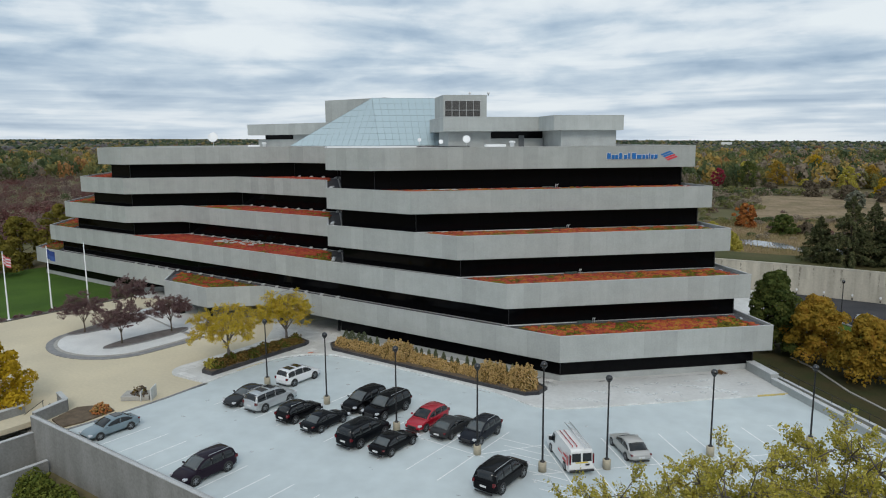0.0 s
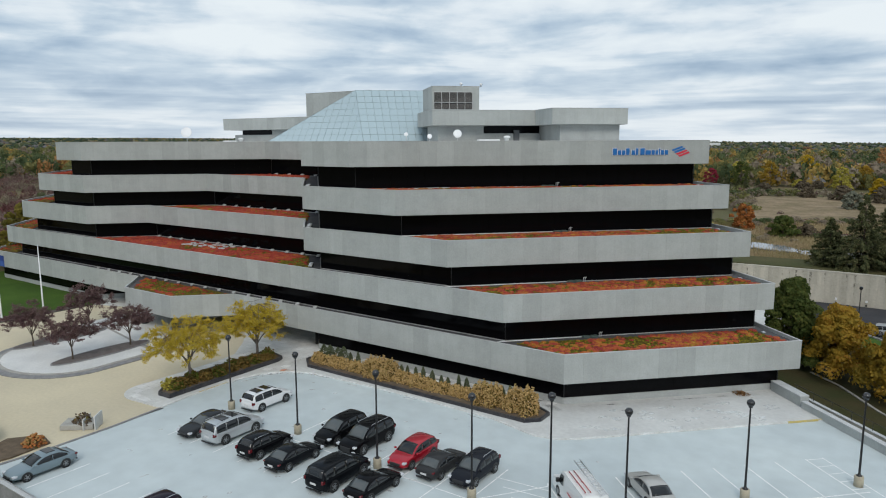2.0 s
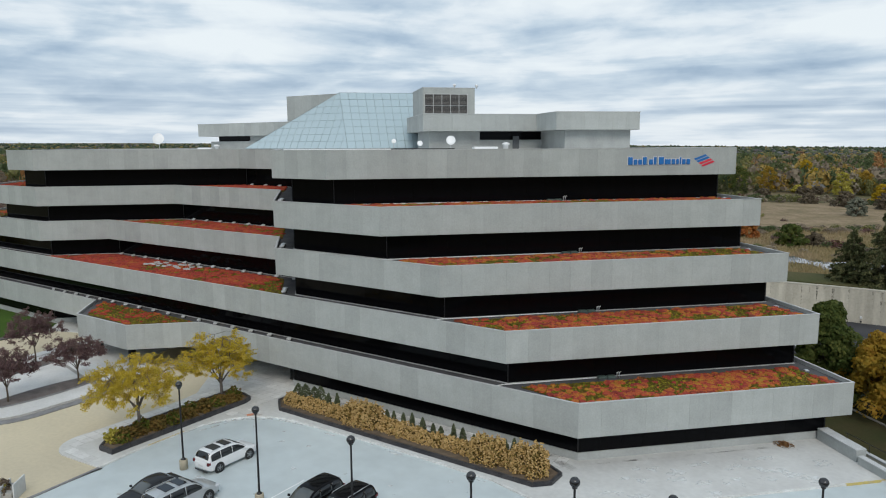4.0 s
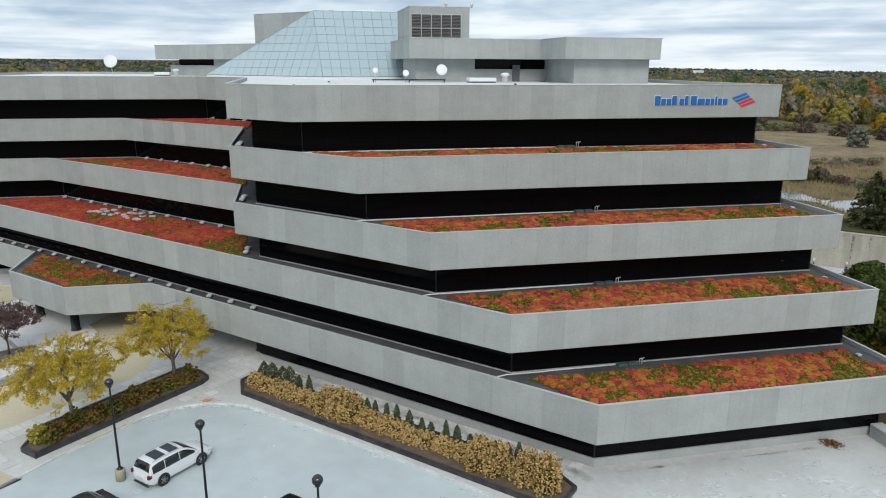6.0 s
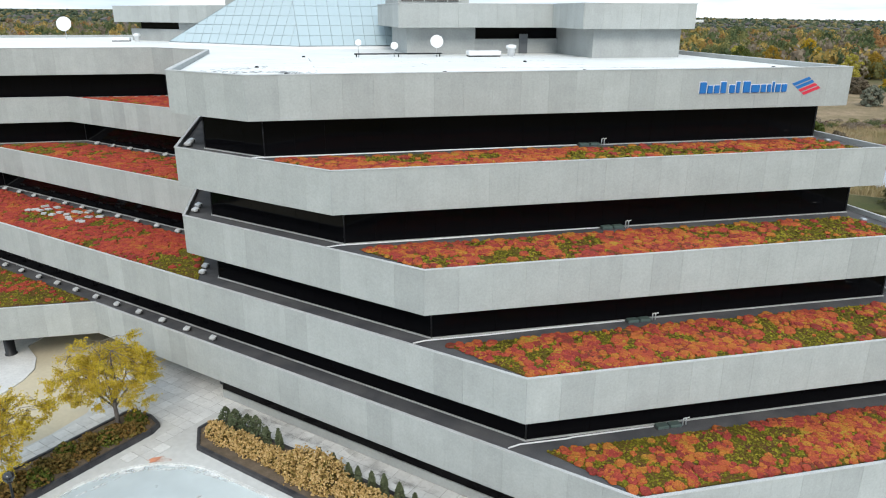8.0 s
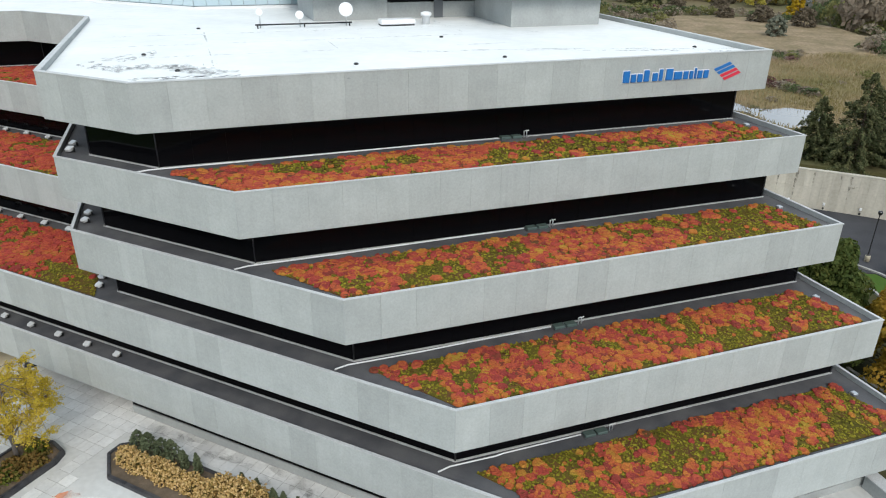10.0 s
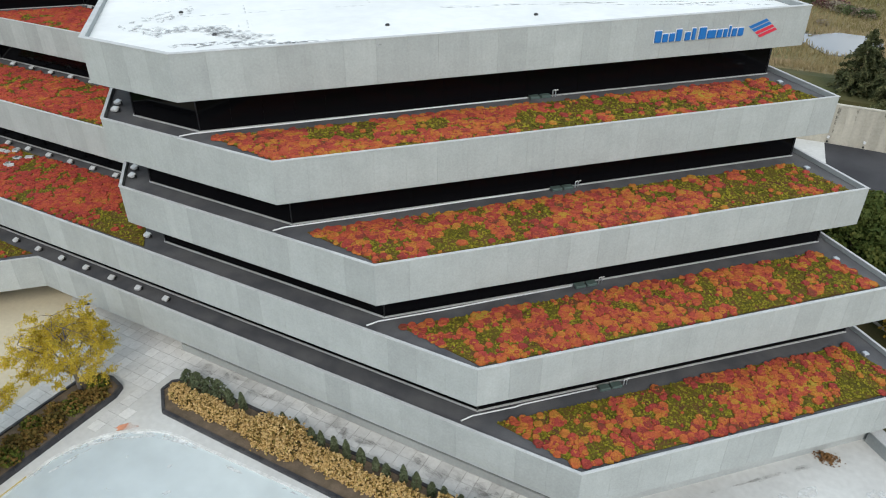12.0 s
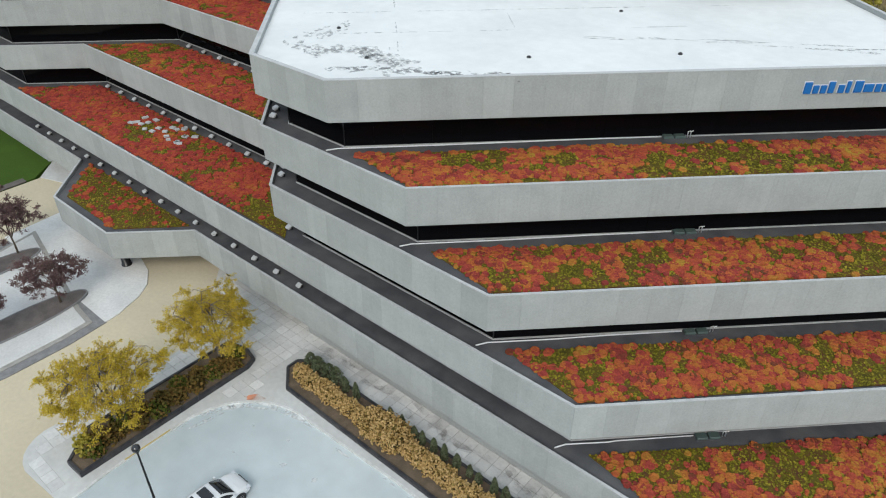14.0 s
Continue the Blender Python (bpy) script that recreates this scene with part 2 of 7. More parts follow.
TAN = mat("tan_drive", (0.60, 0.53, 0.385), (0.52, 0.46, 0.34), rough=0.9, scale=0.1, fine=3, bump=0.06, fv=0.05)
ASPHALT = mat("asphalt", (0.045, 0.045, 0.05), (0.065, 0.065, 0.07), rough=0.9, scale=0.2, fine=20)
KERB = mat("kerb_stone", (0.40, 0.39, 0.36), (0.32, 0.31, 0.29), rough=0.9, scale=1.5)
KERB_D = mat("grey_kerb_stone", (0.21, 0.21, 0.215), (0.27, 0.27, 0.27), rough=0.9, scale=1.5)
PAINT = mat("line_paint", (0.86, 0.87, 0.86), (0.70, 0.72, 0.72), rough=0.8, scale=2.5, fine=12)
YPAINT = mat("yellow_paint", (0.55, 0.43, 0.12), (0.45, 0.38, 0.2), rough=0.8, scale=2)
GRANITE = mat("black_granite", (0.035, 0.036, 0.042), (0.07, 0.068, 0.07), rough=0.35, scale=1.2, fine=30)
SOIL = mat("soil", (0.11, 0.085, 0.06), (0.16, 0.12, 0.085), rough=1, scale=1.5, fine=20, bump=0.5)
MULCH = mat("mulch", (0.13, 0.115, 0.11), (0.18, 0.16, 0.15), rough=1, scale=1.0, fine=25, bump=0.5)
LAWN = mat("lawn", (0.062, 0.118, 0.016), (0.046, 0.092, 0.013), rough=1, scale=0.15, fine=9, bump=0.4)
GROUND = mat("rough_ground", (0.10, 0.10, 0.045), (0.15, 0.12, 0.065), rough=1, scale=0.02, fine=1.2, bump=0.5)
BLACKMETAL = glossy("black_metal", (0.012, 0.012, 0.013), rough=0.4)
WHITEMETAL = glossy("white_metal", (0.75, 0.76, 0.77), rough=0.4)
STEEL = glossy("steel", (0.55, 0.56, 0.57), rough=0.35, metal=0.8)
BARK = mat("bark", (0.10, 0.075, 0.055), (0.15, 0.12, 0.09), rough=1, scale=3, fine=20, bump=0.6)
GREYBARK = mat("grey_bark", (0.20, 0.18, 0.165), (0.14, 0.12, 0.11), rough=1, scale=3, fine=20, bump=0.6)
RETAIN = mat("retaining_concrete", (0.53, 0.50, 0.425), (0.41, 0.385, 0.325), rough=0.95, scale=0.8, fine=3, streak=1, bump=0.05, rnd=0.06, fv=0.08)


# ---- mesh helpers ----
def mesh_ob(name, bm, material, parent=None):
    me = bpy.data.meshes.new(name)
    bm.normal_update()
    bm.to_mesh(me)
    bm.free()
    for m in material if isinstance(material, (list, tuple)) else [material]:
        me.materials.append(m)
    ob = new(name, me)
    if parent:
        ob.parent = parent
    return ob


def part(name, bm, material, parent, label=""):
    return tagged(mesh_ob(name, bm, material, parent), label)


def thing(name, at, label, category, group="", rz=0.0, kind=""):
    e = new(name)
    e.matrix_basis = pose(*at, 0, 0, rz)
    return tagged(e, label, category, group, kind)


def box(bm, x0, x1, y0, y1, z0, z1, m=None, mi=0):
    v = [bm.verts.new(Vector(p) if m is None else m @ Vector(p)) for p in ((x0, y0, z0), (x1, y0, z0), (x1, y1, z0), (x0, y1, z0), (x0, y0, z1), (x1, y0, z1), (x1, y1, z1), (x0, y1, z1))]
    for f in ((3, 2, 1, 0), (4, 5, 6, 7), (0, 1, 5, 4), (1, 2, 6, 5), (2, 3, 7, 6), (3, 0, 4, 7)):
        bm.faces.new([v[i] for i in f]).material_index = mi
    return v


def bevel(bm, w, seg=1):
    bmesh.ops.bevel(bm, geom=bm.edges[:], offset=w, segments=seg, affect="EDGES", clamp_overlap=True)


def prism(bm, pts, z0, z1, top=0, side=0, bottom=None):
    """Extrude a plan outline; materials by index for the top and the sides."""
    if sum(a[0] * b[1] - b[0] * a[1] for a, b in zip(pts, pts[1:] + pts[:1])) < 0:
        pts = pts[::-1]
    lo = [bm.verts.new((x, y, z0)) for x, y in pts]
    hi = [bm.verts.new((x, y, z1)) for x, y in pts]
    bm.faces.new(hi).material_index = top
    bm.faces.new(lo[::-1]).material_index = side if bottom is None else bottom
    n = len(pts)
    for i in range(n):
        j = (i + 1) % n
        bm.faces.new((lo[i], lo[j], hi[j], hi[i])).material_index = side


def tube(bm, pts, radii, seg=8, cap=True, mi=0):
    """A tapered tube through the points."""
    rings = []
    for i, p in enumerate(pts):
        a, b = Vector(pts[max(i - 1, 0)]), Vector(pts[min(i + 1, len(pts) - 1)])
        d = (b - a).normalized()
        u = d.orthogonal().normalized() if abs(d.z) < 0.99 else Vector((1, 0, 0))
        u = (u - d * u.dot(d)).normalized()
        w = d.cross(u)
        r = radii[i] if isinstance(radii, (list, tuple)) else radii
        rings.append([bm.verts.new(Vector(p) + r * (math.cos(k * math.tau / seg) * u + math.sin(k * math.tau / seg) * w)) for k in range(seg)])
    for r0, r1 in zip(rings, rings[1:]):
        for k in range(seg):
            f = bm.faces.new((r0[k], r0[(k + 1) % seg], r1[(k + 1) % seg], r1[k]))
            f.smooth, f.material_index = True, mi
    if cap:
        bm.faces.new(rings[0][::-1]).material_index = mi
        bm.faces.new(rings[-1]).material_index = mi


def lathe(bm, prof, seg=16, at=(0, 0, 0), mi=0):
    """Turn a profile of (radius, z) round the z axis."""
    rings = [[bm.verts.new((at[0] + r * math.cos(k * math.tau / seg), at[1] + r * math.sin(k * math.tau / seg), at[2] + z)) for k in range(seg)] for r, z in prof]
    for r0, r1 in zip(rings, rings[1:]):
        for k in range(seg):
            f = bm.faces.new((r0[k], r0[(k + 1) % seg], r1[(k + 1) % seg], r1[k]))
            f.smooth, f.material_index = True, mi
    bm.faces.new(rings[0][::-1]).material_index = mi
    bm.faces.new(rings[-1]).material_index = mi


class Soup:
    """Many small pieces gathered into one mesh with numpy."""

    def __init__(self):
        self.v, self.f, self.n = [], [], 0

    def add(self, verts, faces):
        verts, faces = np.asarray(verts, float), np.asarray(faces, int)
        self.v.append(verts)
        self.f.append(faces + self.n)
        self.n += len(verts)

    def ob(self, name, material, parent=None, smooth=False):
        v, f = np.concatenate(self.v), np.concatenate(self.f)
        me = bpy.data.meshes.new(name)
        k = f.shape[1]
        me.vertices.add(len(v))
        me.vertices.foreach_set("co", v.ravel())
        me.loops.add(f.size)
        me.loops.foreach_set("vertex_index", f.ravel())
        me.polygons.add(len(f))
        me.polygons.foreach_set("loop_start", np.arange(0, f.size, k))
        me.polygons.foreach_set("loop_total", np.full(len(f), k))
        me.polygons.foreach_set("use_smooth", np.full(len(f), bool(smooth)))
        me.update(calc_edges=True)
        me.materials.append(material)
        o = new(name, me)
        if parent:
            o.parent = parent
        return o


def ico(sub=1):
    bm = bmesh.new()
    bmesh.ops.create_icosphere(bm, subdivisions=sub, radius=1)
    v, f = np.array([x.co[:] for x in bm.verts]), np.array([[x.index for x in q.verts] for q in bm.faces])
    bm.free()
    return v, f


ICO1, ICO2 = ico(1), ico(2)
rng = np.random.default_rng(7)


def offset(pts, d):
    """Move every side of a plan outline inwards by d (outwards if negative). d may be a list, one a side."""
    if sum(a[0] * b[1] - b[0] * a[1] for a, b in zip(pts, pts[1:] + pts[:1])) < 0:
        pts = pts[::-1]
    n, res = len(pts), []
    for i in range(n):
        p0, p1, p2 = Vector(pts[i - 1]), Vector(pts[i]), Vector(pts[(i + 1) % n])
        d0, d1 = (p1 - p0).normalized(), (p2 - p1).normalized()
        n0, n1 = Vector((-d0.y, d0.x)), Vector((-d1.y, d1.x))
        k = 1 + n0.dot(n1)
        q = p1 + (n0 + n1) * (d / max(k, 0.2))
        res.append((q.x, q.y))
    return res

# ---- office building ----
XM, YS = -87.1, 64.02
XC = [None, -29.95, -36.45, -42.95, -49.45, -55.95]
TOP = [0.0, 5.4, 10.2, 15.0, 19.8, 24.87]
YW = {3: 70.5, 4: 77.0, 5: 83.5}
EASTSUM, NOTCH, YN = 68.2, 0.92, 130.0
BAND = [0, 2.82, 2.72, 2.72, 2.66, 2.76]
PROUD, GLASS_IN, GLASS_END = 0.25, 1.93, 1.08


def mirror(p):
    return (2 * XM - p[0], p[1])


def east_corner(i):
    c = XC[i] - YS
    return ((c + EASTSUM) / 2, (EASTSUM - c) / 2)


def outline(i, out=0.0):
    """Plan of the spandrel band of storey i, counter-clockwise; its end faces moved outwards by out."""
    es = EASTSUM + out * math.sqrt(2)
    half = []
    if i == 1:
        half += [(-82.1, 58.5), (-76.4, YS)]
    if i > 2:
        half += [(NOTCH - YW[i], YW[i]), (NOTCH - YS, YS)]
    c = XC[i] - YS
    half += [(XC[i], YS), ((c + es) / 2, (es - c) / 2), (es - YN, YN)]
    return offset(half + [mirror(p) for p in half[::-1]], -PROUD)


def ring(bm, outer, inner, z0, z1, mi=0):
    n = len(outer)
    o0, o1 = [[bm.verts.new((x, y, z)) for x, y in outer] for z in (z0, z1)]
    i0, i1 = [[bm.verts.new((x, y, z)) for x, y in inner] for z in (z0, z1)]
    for a in range(n):
        b = (a + 1) % n
        for q in ((o0[a], o0[b], o1[b], o1[a]), (i0[b], i0[a], i1[a], i1[b]), (o1[a], o1[b], i1[b], i1[a]), (o0[b], o0[a], i0[a], i0[b])):
            bm.faces.new(q).material_index = mi


SLABS = {}


def slab_mesh(name, w, h, t, edge, material):
    """A panel w wide, h high and t thick with chamfered front edges; its back stands on the local plane y = 0."""
    key = (name, round(w, 3), round(h, 3))
    if key not in SLABS:
        bm = bmesh.new()
        g = 0.0025
        back = [bm.verts.new(p) for p in ((g, 0, g), (w - g, 0, g), (w - g, 0, h - g), (g, 0, h - g))]
        mid = [bm.verts.new((v.co.x, -t + edge, v.co.z)) for v in back]
        fr = [bm.verts.new(p) for p in ((g + edge, -t, g + edge), (w - g - edge, -t, g + edge), (w - g - edge, -t, h - g - edge), (g + edge, -t, h - g - edge))]
        for a, b in ((back, mid), (mid, fr)):
            for k in range(4):
                bm.faces.new((a[k], a[(k + 1) % 4], b[(k + 1) % 4], b[k]))
        bm.faces.new(fr)
        bm.normal_update()
        me = bpy.data.meshes.new(name)
        bm.to_mesh(me)
        bm.free()
        me.materials.append(material)
        SLABS[key] = me
    return SLABS[key]


def clad(name, pts, z0, z1, parent, material, width, t, edge, seen=lambda a, b: True):
    """Cover the sides of a plan outline with single panels."""
    n = len(pts)
    for k in range(n):
        a, b = Vector(pts[k]), Vector(pts[(k + 1) % n])
        if not seen(a, b):
            continue
        ln = (b - a).length
        m = max(1, round(ln / width))
        w = ln / m
        me = slab_mesh(name, w, z1 - z0, t, edge, material)
        ang = math.degrees(math.atan2(b.y - a.y, b.x - a.x))
        for j in range(m):
            p = a + (b - a) * (j / m)
            o = new(name, me)
            o.matrix_basis = pose(p.x, p.y, z0, 0, 0, ang)
            o.parent = parent


def front_side(a, b):
    return not (a.y > 112 or b.y > 112) and (a.x > -150)


building = thing("office_building", (0, 0, 0), "stepped grey concrete office block with planted terraces and black windows", "office building")
SPANDRELS, WINDOWS = {}, {}


def build_storeys():
    for i in range(1, 6):
        out = outline(i)
        z1, z0 = TOP[i], TOP[i] - BAND[i]
        bm = bmesh.new()
        edge = 0.16 if i < 5 else 0.30
        ring(bm, offset(out, 0.06), offset(out, edge), z0 + 0.01, z1 - 0.01)
        # mitred arris where the panels of two faces meet
        core, face = offset(out, 0.06), offset(out, 0.006)
        for k in range(len(core)):
            p, q, f = Vector(core[k - 1]), Vector(core[k]), Vector(face[k])
            d0, d1 = (q - p).normalized(), (Vector(core[(k + 1) % len(core)]) - q).normalized()
            if d0.x * d1.y - d0.y * d1.x > 0.05:
                n0, n1 = Vector((d0.y, -d0.x)) * 0.054, Vector((d1.y, -d1.x)) * 0.054
                prism(bm, [tuple(q), tuple(q + n0), tuple(f), tuple(q + n1)], z0 + 0.006, z1 - 0.006)
        SPANDRELS[i] = part("spandrel", bm, CONC_P, building, "grey precast concrete spandrel band")
        bm = bmesh.new()
        ring(bm, offset(out, -0.03), offset(out, edge + 0.005), z1 - 0.005, z1 + 0.04)
        part("coping", bm, COPING, building, "pale metal coping on the parapet")
        bm = bmesh.new()
        prism(bm, offset(out, edge + 0.01), z0 + 0.03, z1 - (0.30 if i < 5 else 0.34), top=0, side=1)
        part("terrace_deck" if i < 5 else "roof_deck", bm, [MEMBRANE if i < 5 else WHITE_ROOF, CONC_P], building, "dark membrane terrace deck" if i < 5 else "white membrane flat roof with stains")
        # window ribbon under the band
        lo = (TOP[i - 1] - 0.30) if i > 1 else 0.74
        src = outline(i, GLASS_END) if i > 1 else ground_outline()
        inset = GLASS_IN if i > 1 else 1.15
        gl = offset(src, inset)
        bm = bmesh.new()
        ring(bm, offset(gl, 0.05), offset(gl, 0.2), lo, z0 + 0.05)
        for k in range(len(gl)):
            p = Vector(gl[k])
            if p.y < 112 and p.x > -150:
                tube(bm, [(p.x, p.y, lo + 0.05), (p.x, p.y, z0 + 0.02)], 0.055, 4)
        WINDOWS[i] = part("window", bm, MULLION, building, "continuous black glass ribbon window")
        if i > 1:
            bm = bmesh.new()
            ring(bm, offset(gl, -0.10), offset(gl, 0.02), lo, lo + 0.05)
            part("flashing", bm, COPING, building, "pale metal flashing at the window foot")
    bm = bmesh.new()
    ring(bm, offset(ground_outline(), 1.08), offset(ground_outline(), 1.5), -0.3, 0.74)
    part("plinth", bm, CONC_P, building, "pale concrete plinth wall")


def ground_outline():
    half = [(-83.0, 84.0), (NOTCH - YS, YS), (XC[1], YS), east_corner(1), (EASTSUM - YN, YN)]
    return half + [mirror(p) for p in half[::-1]]


build_storeys()

# ---- planted terraces ----
SEDUM = ramp_mat("red_sedum", [(0.36, 0.235, 0.035), (0.42, 0.17, 0.034), (0.42, 0.118, 0.036), (0.385, 0.08, 0.04), (0.33, 0.054, 0.042), (0.24, 0.042, 0.034), (0.12, 0.06, 0.024)], rough=0.95, scale=0.5, detail=4, weight=0.38, spread=1.0, mottle=0.34, mscale=13)
GREEN_SEDUM = ramp_mat("green_sedum", [(0.095, 0.088, 0.012), (0.165, 0.148, 0.015), (0.235, 0.205, 0.02), (0.30, 0.23, 0.03)], rough=0.95, scale=0.6, detail=5, weight=0.5, mottle=0.4, mscale=6)
SEDUM_BASE = ramp_mat("sedum_mat", [(0.07, 0.06, 0.012), (0.11, 0.09, 0.016), (0.13, 0.07, 0.022), (0.10, 0.045, 0.025)], rough=1.0, scale=1.1, detail=7, weight=1.0, bump=0.6)


def inside(pts, x, y):
    c = False
    for (x0, y0), (x1, y1) in zip(pts, pts[1:] + pts[:1]):
        if (y0 > y) != (y1 > y) and x < (x1 - x0) * (y - y0) / (y1 - y0) + x0:
            c = not c
    return c


def area(pts):
    return abs(sum(a[0] * b[1] - b[0] * a[1] for a, b in zip(pts, pts[1:] + pts[:1]))) / 2


def rosette(x, y, z, r):
    """A low cushion: frilled rim near the ground, raised ring, sunken heart."""
    n = 9
    a = np.arange(n) * math.tau / n + rng.uniform(0, 6)
    rim = r * rng.uniform(0.80, 1.14, n)
    lo = np.stack([x + rim * np.cos(a), y + rim * np.sin(a), np.full(n, z - 0.03)], 1)
    rim2 = r * rng.uniform(0.66, 0.86, n)
    hi = np.stack([x + rim2 * np.cos(a), y + rim2 * np.sin(a), z + (0.05 + 0.15 * r) * rng.uniform(0.6, 1.25, n)], 1)
    heart = np.array([[x, y, z + 0.035 + 0.11 * r * rng.uniform(0.5, 1.3)]])
    v = np.concatenate([lo, hi, heart])
    k = np.arange(n)
    j = (k + 1) % n
    f = np.concatenate([np.stack([k, j, n + k], 1), np.stack([j, n + j, n + k], 1), np.stack([n + k, n + j, np.full(n, 2 * n)], 1)])
    return v, f


RED_SEDUM = ramp_mat("deep_red_sedum", [(0.38, 0.17, 0.03), (0.38, 0.095, 0.033), (0.37, 0.066, 0.036), (0.33, 0.05, 0.036), (0.28, 0.042, 0.034), (0.20, 0.038, 0.03)], rough=0.95, scale=0.35, detail=4, weight=0.45, mottle=0.34, mscale=13)


def sedum_bed(pts, z, density, green=0.0, clumps=None, east=(8, 0.6)):
    bed = thing("sedum_bed", (0, 0, 0), "sedum carpet of red, orange and green clumps on a terrace", "green roof", "terrace plantings")
    bm = bmesh.new()
    prism(bm, pts, z, z + 0.07)
    part("growing_mat", bm, SEDUM_BASE, bed)
    red, low = Soup(), Soup()
    xs, ys = [p[0] for p in pts], [p[1] for p in pts]
    x1 = max(xs)
    want = int(area(pts) * density)
    got = 0
    while got < want:
        x, y = rng.uniform(min(xs), max(xs)), rng.uniform(min(ys), max(ys))
        if not inside(pts, x, y):
            continue
        got += 1
        # red cushions leave green drifts between them
        g = 0.85 * noise.noise((x * 0.2, y * 0.2, z)) + 0.75 * noise.noise((x * 0.9, y * 0.9, z + 9)) + green
        if x1 - x < east[0]:
            g += east[1] * min(1, 2.2 * (1 - (x1 - x) / east[0]))
        if g > 0.10 and rng.random() < 0.95:
            continue
        r = rng.uniform(0.22, 0.37) if rng.random() < 0.30 else rng.uniform(0.09, 0.21)
        red.add(*rosette(x, y, z + 0.085 + rng.uniform(0, 0.04), r))
    want, got, c = int(area(pts) * density * 2.6), 0, []
    while got < want:
        x, y = rng.uniform(min(xs), max(xs)), rng.uniform(min(ys), max(ys))
        if inside(pts, x, y):
            got += 1
            c.append((x, y, z + 0.09 + rng.uniform(0, 0.05)))
    c = np.array(c)
    n = len(c)
    a = rng.uniform(0, math.tau, n)
    s = rng.uniform(0.04, 0.10, n)
    u = np.stack([np.cos(a) * s, np.sin(a) * s, rng.normal(0, 0.3, n) * s], 1)
    w = np.stack([-np.sin(a) * s, np.cos(a) * s, rng.normal(0, 0.3, n) * s], 1)
    low.add(np.stack([c - u, c + w, c + u, c - w], 1).reshape(-1, 3), np.arange(4 * n).reshape(n, 4))
    tagged(low.ob("ground_cover", GREEN_SEDUM, bed), "low green sedum between the clumps", kind="stuff")
    tagged(red.ob("clumps", clumps or SEDUM, bed), "rounded red and orange sedum clumps", kind="stuff")


def sign_bed(i, flip=False):
    c = Vector((XC[i], YS))
    u, v = Vector((1, 1)) / math.sqrt(2), Vector((-1, 1)) / math.sqrt(2)
    ln = (Vector(east_corner(i)) - c).length
    k = 0.8 * math.sqrt(2)
    uv = [(0.29, 0.35), (ln - 0.75, 0.35), (ln - 1.7, 4.95), (-4.95 + k + 0.7, 4.95)]
    pts = [tuple(c + u * a + v * b) for a, b in uv]
    return [mirror(p) for p in pts] if flip else pts


def build_beds():
    for i in range(1, 5):
        sedum_bed(sign_bed(i), TOP[i] - 0.30, 22, (0, 0.06, -0.06, -0.09, -0.07)[i], None, ((), (6, 0.35), (4, 0.5), (9, 0.8), (4, 0.5))[i])
        sedum_bed(sign_bed(i, True), TOP[i] - 0.30, 5, -0.2, RED_SEDUM)
    for i, y0, y1 in ((2, YS + 0.4, 70.5 + 0.35), (3, 70.5 + 0.4, 77.0 + 0.35), (4, 77.0 + 0.4, 83.5 + 0.35)):
        e = 1.2
        p = [(e - y0, y0), (e - y1, y1)]
        sedum_bed(p + [mirror(q) for q in p[::-1]], TOP[i] - 0.30, 19, -0.14, RED_SEDUM)
    p = [(-77.6, 64.2), (-82.5, 59.3)]
    sedum_bed(p + [mirror(q) for q in p[::-1]], TOP[1] - 0.30, 18, 0.22, RED_SEDUM)


build_beds()


# ---- rooftop ----
PYR_GLASS = glossy("skylight_glass", (0.40, 0.50, 0.54), rough=0.10, spec=0.6)
PYR_BAR = glossy("skylight_bar", (0.30, 0.365, 0.39), rough=0.4, metal=0.2)
ROOF_Z = TOP[5] - 0.34


def quad_grid(name, a, b, c, d, nu, nv, parent, material, bar, label):
    """A glazed facet with corners a, b (foot) and c, d (head, c over b): a thin inner sheet, bars and panes."""
    a, b, c, d = map(Vector, (a, b, c, d))
    nrm = (b - a).cross(d - a).normalized()
    at = lambda u, v: (a + (b - a) * u) * (1 - v) + (d + (c - d) * u) * v
    bm = bmesh.new()
    lo, hi = [[bm.verts.new(p + nrm * k) for p in (a, b, c, d)] for k in (-0.12, -0.04)]
    bm.faces.new(hi)
    bm.faces.new(lo[::-1])
    for k in range(4):
        bm.faces.new((lo[k], lo[(k + 1) % 4], hi[(k + 1) % 4], hi[k]))
    facet = part(name, bm, bar, parent, label)
    ends = [(at(i / nu, 0), at(i / nu, 1)) for i in range(nu + 1)] + [(at(0, j / nv), at(1, j / nv)) for j in range(nv + 1)]
    for p, q in ends:
        bm = bmesh.new()
        tube(bm, [p + nrm * 0.04, q + nrm * 0.04], 0.027, 4)
        part("bar", bm, bar, facet)
    for i in range(nu):
        for j in range(nv):
            bm = bmesh.new()
            q = [at((i + s) / nu, (j + t) / nv) for s, t in ((0.012, 0.012), (0.988, 0.012), (0.988, 0.988), (0.012, 0.988))]
            lo, hi = [bm.verts.new(p) for p in q], [bm.verts.new(p + nrm * 0.03) for p in q]
            bm.faces.new(hi)
            bm.faces.new(lo[::-1])
            for k in range(4):
                bm.faces.new((lo[k], lo[(k + 1) % 4], hi[(k + 1) % 4], hi[k]))
            part("pane", bm, material, facet)


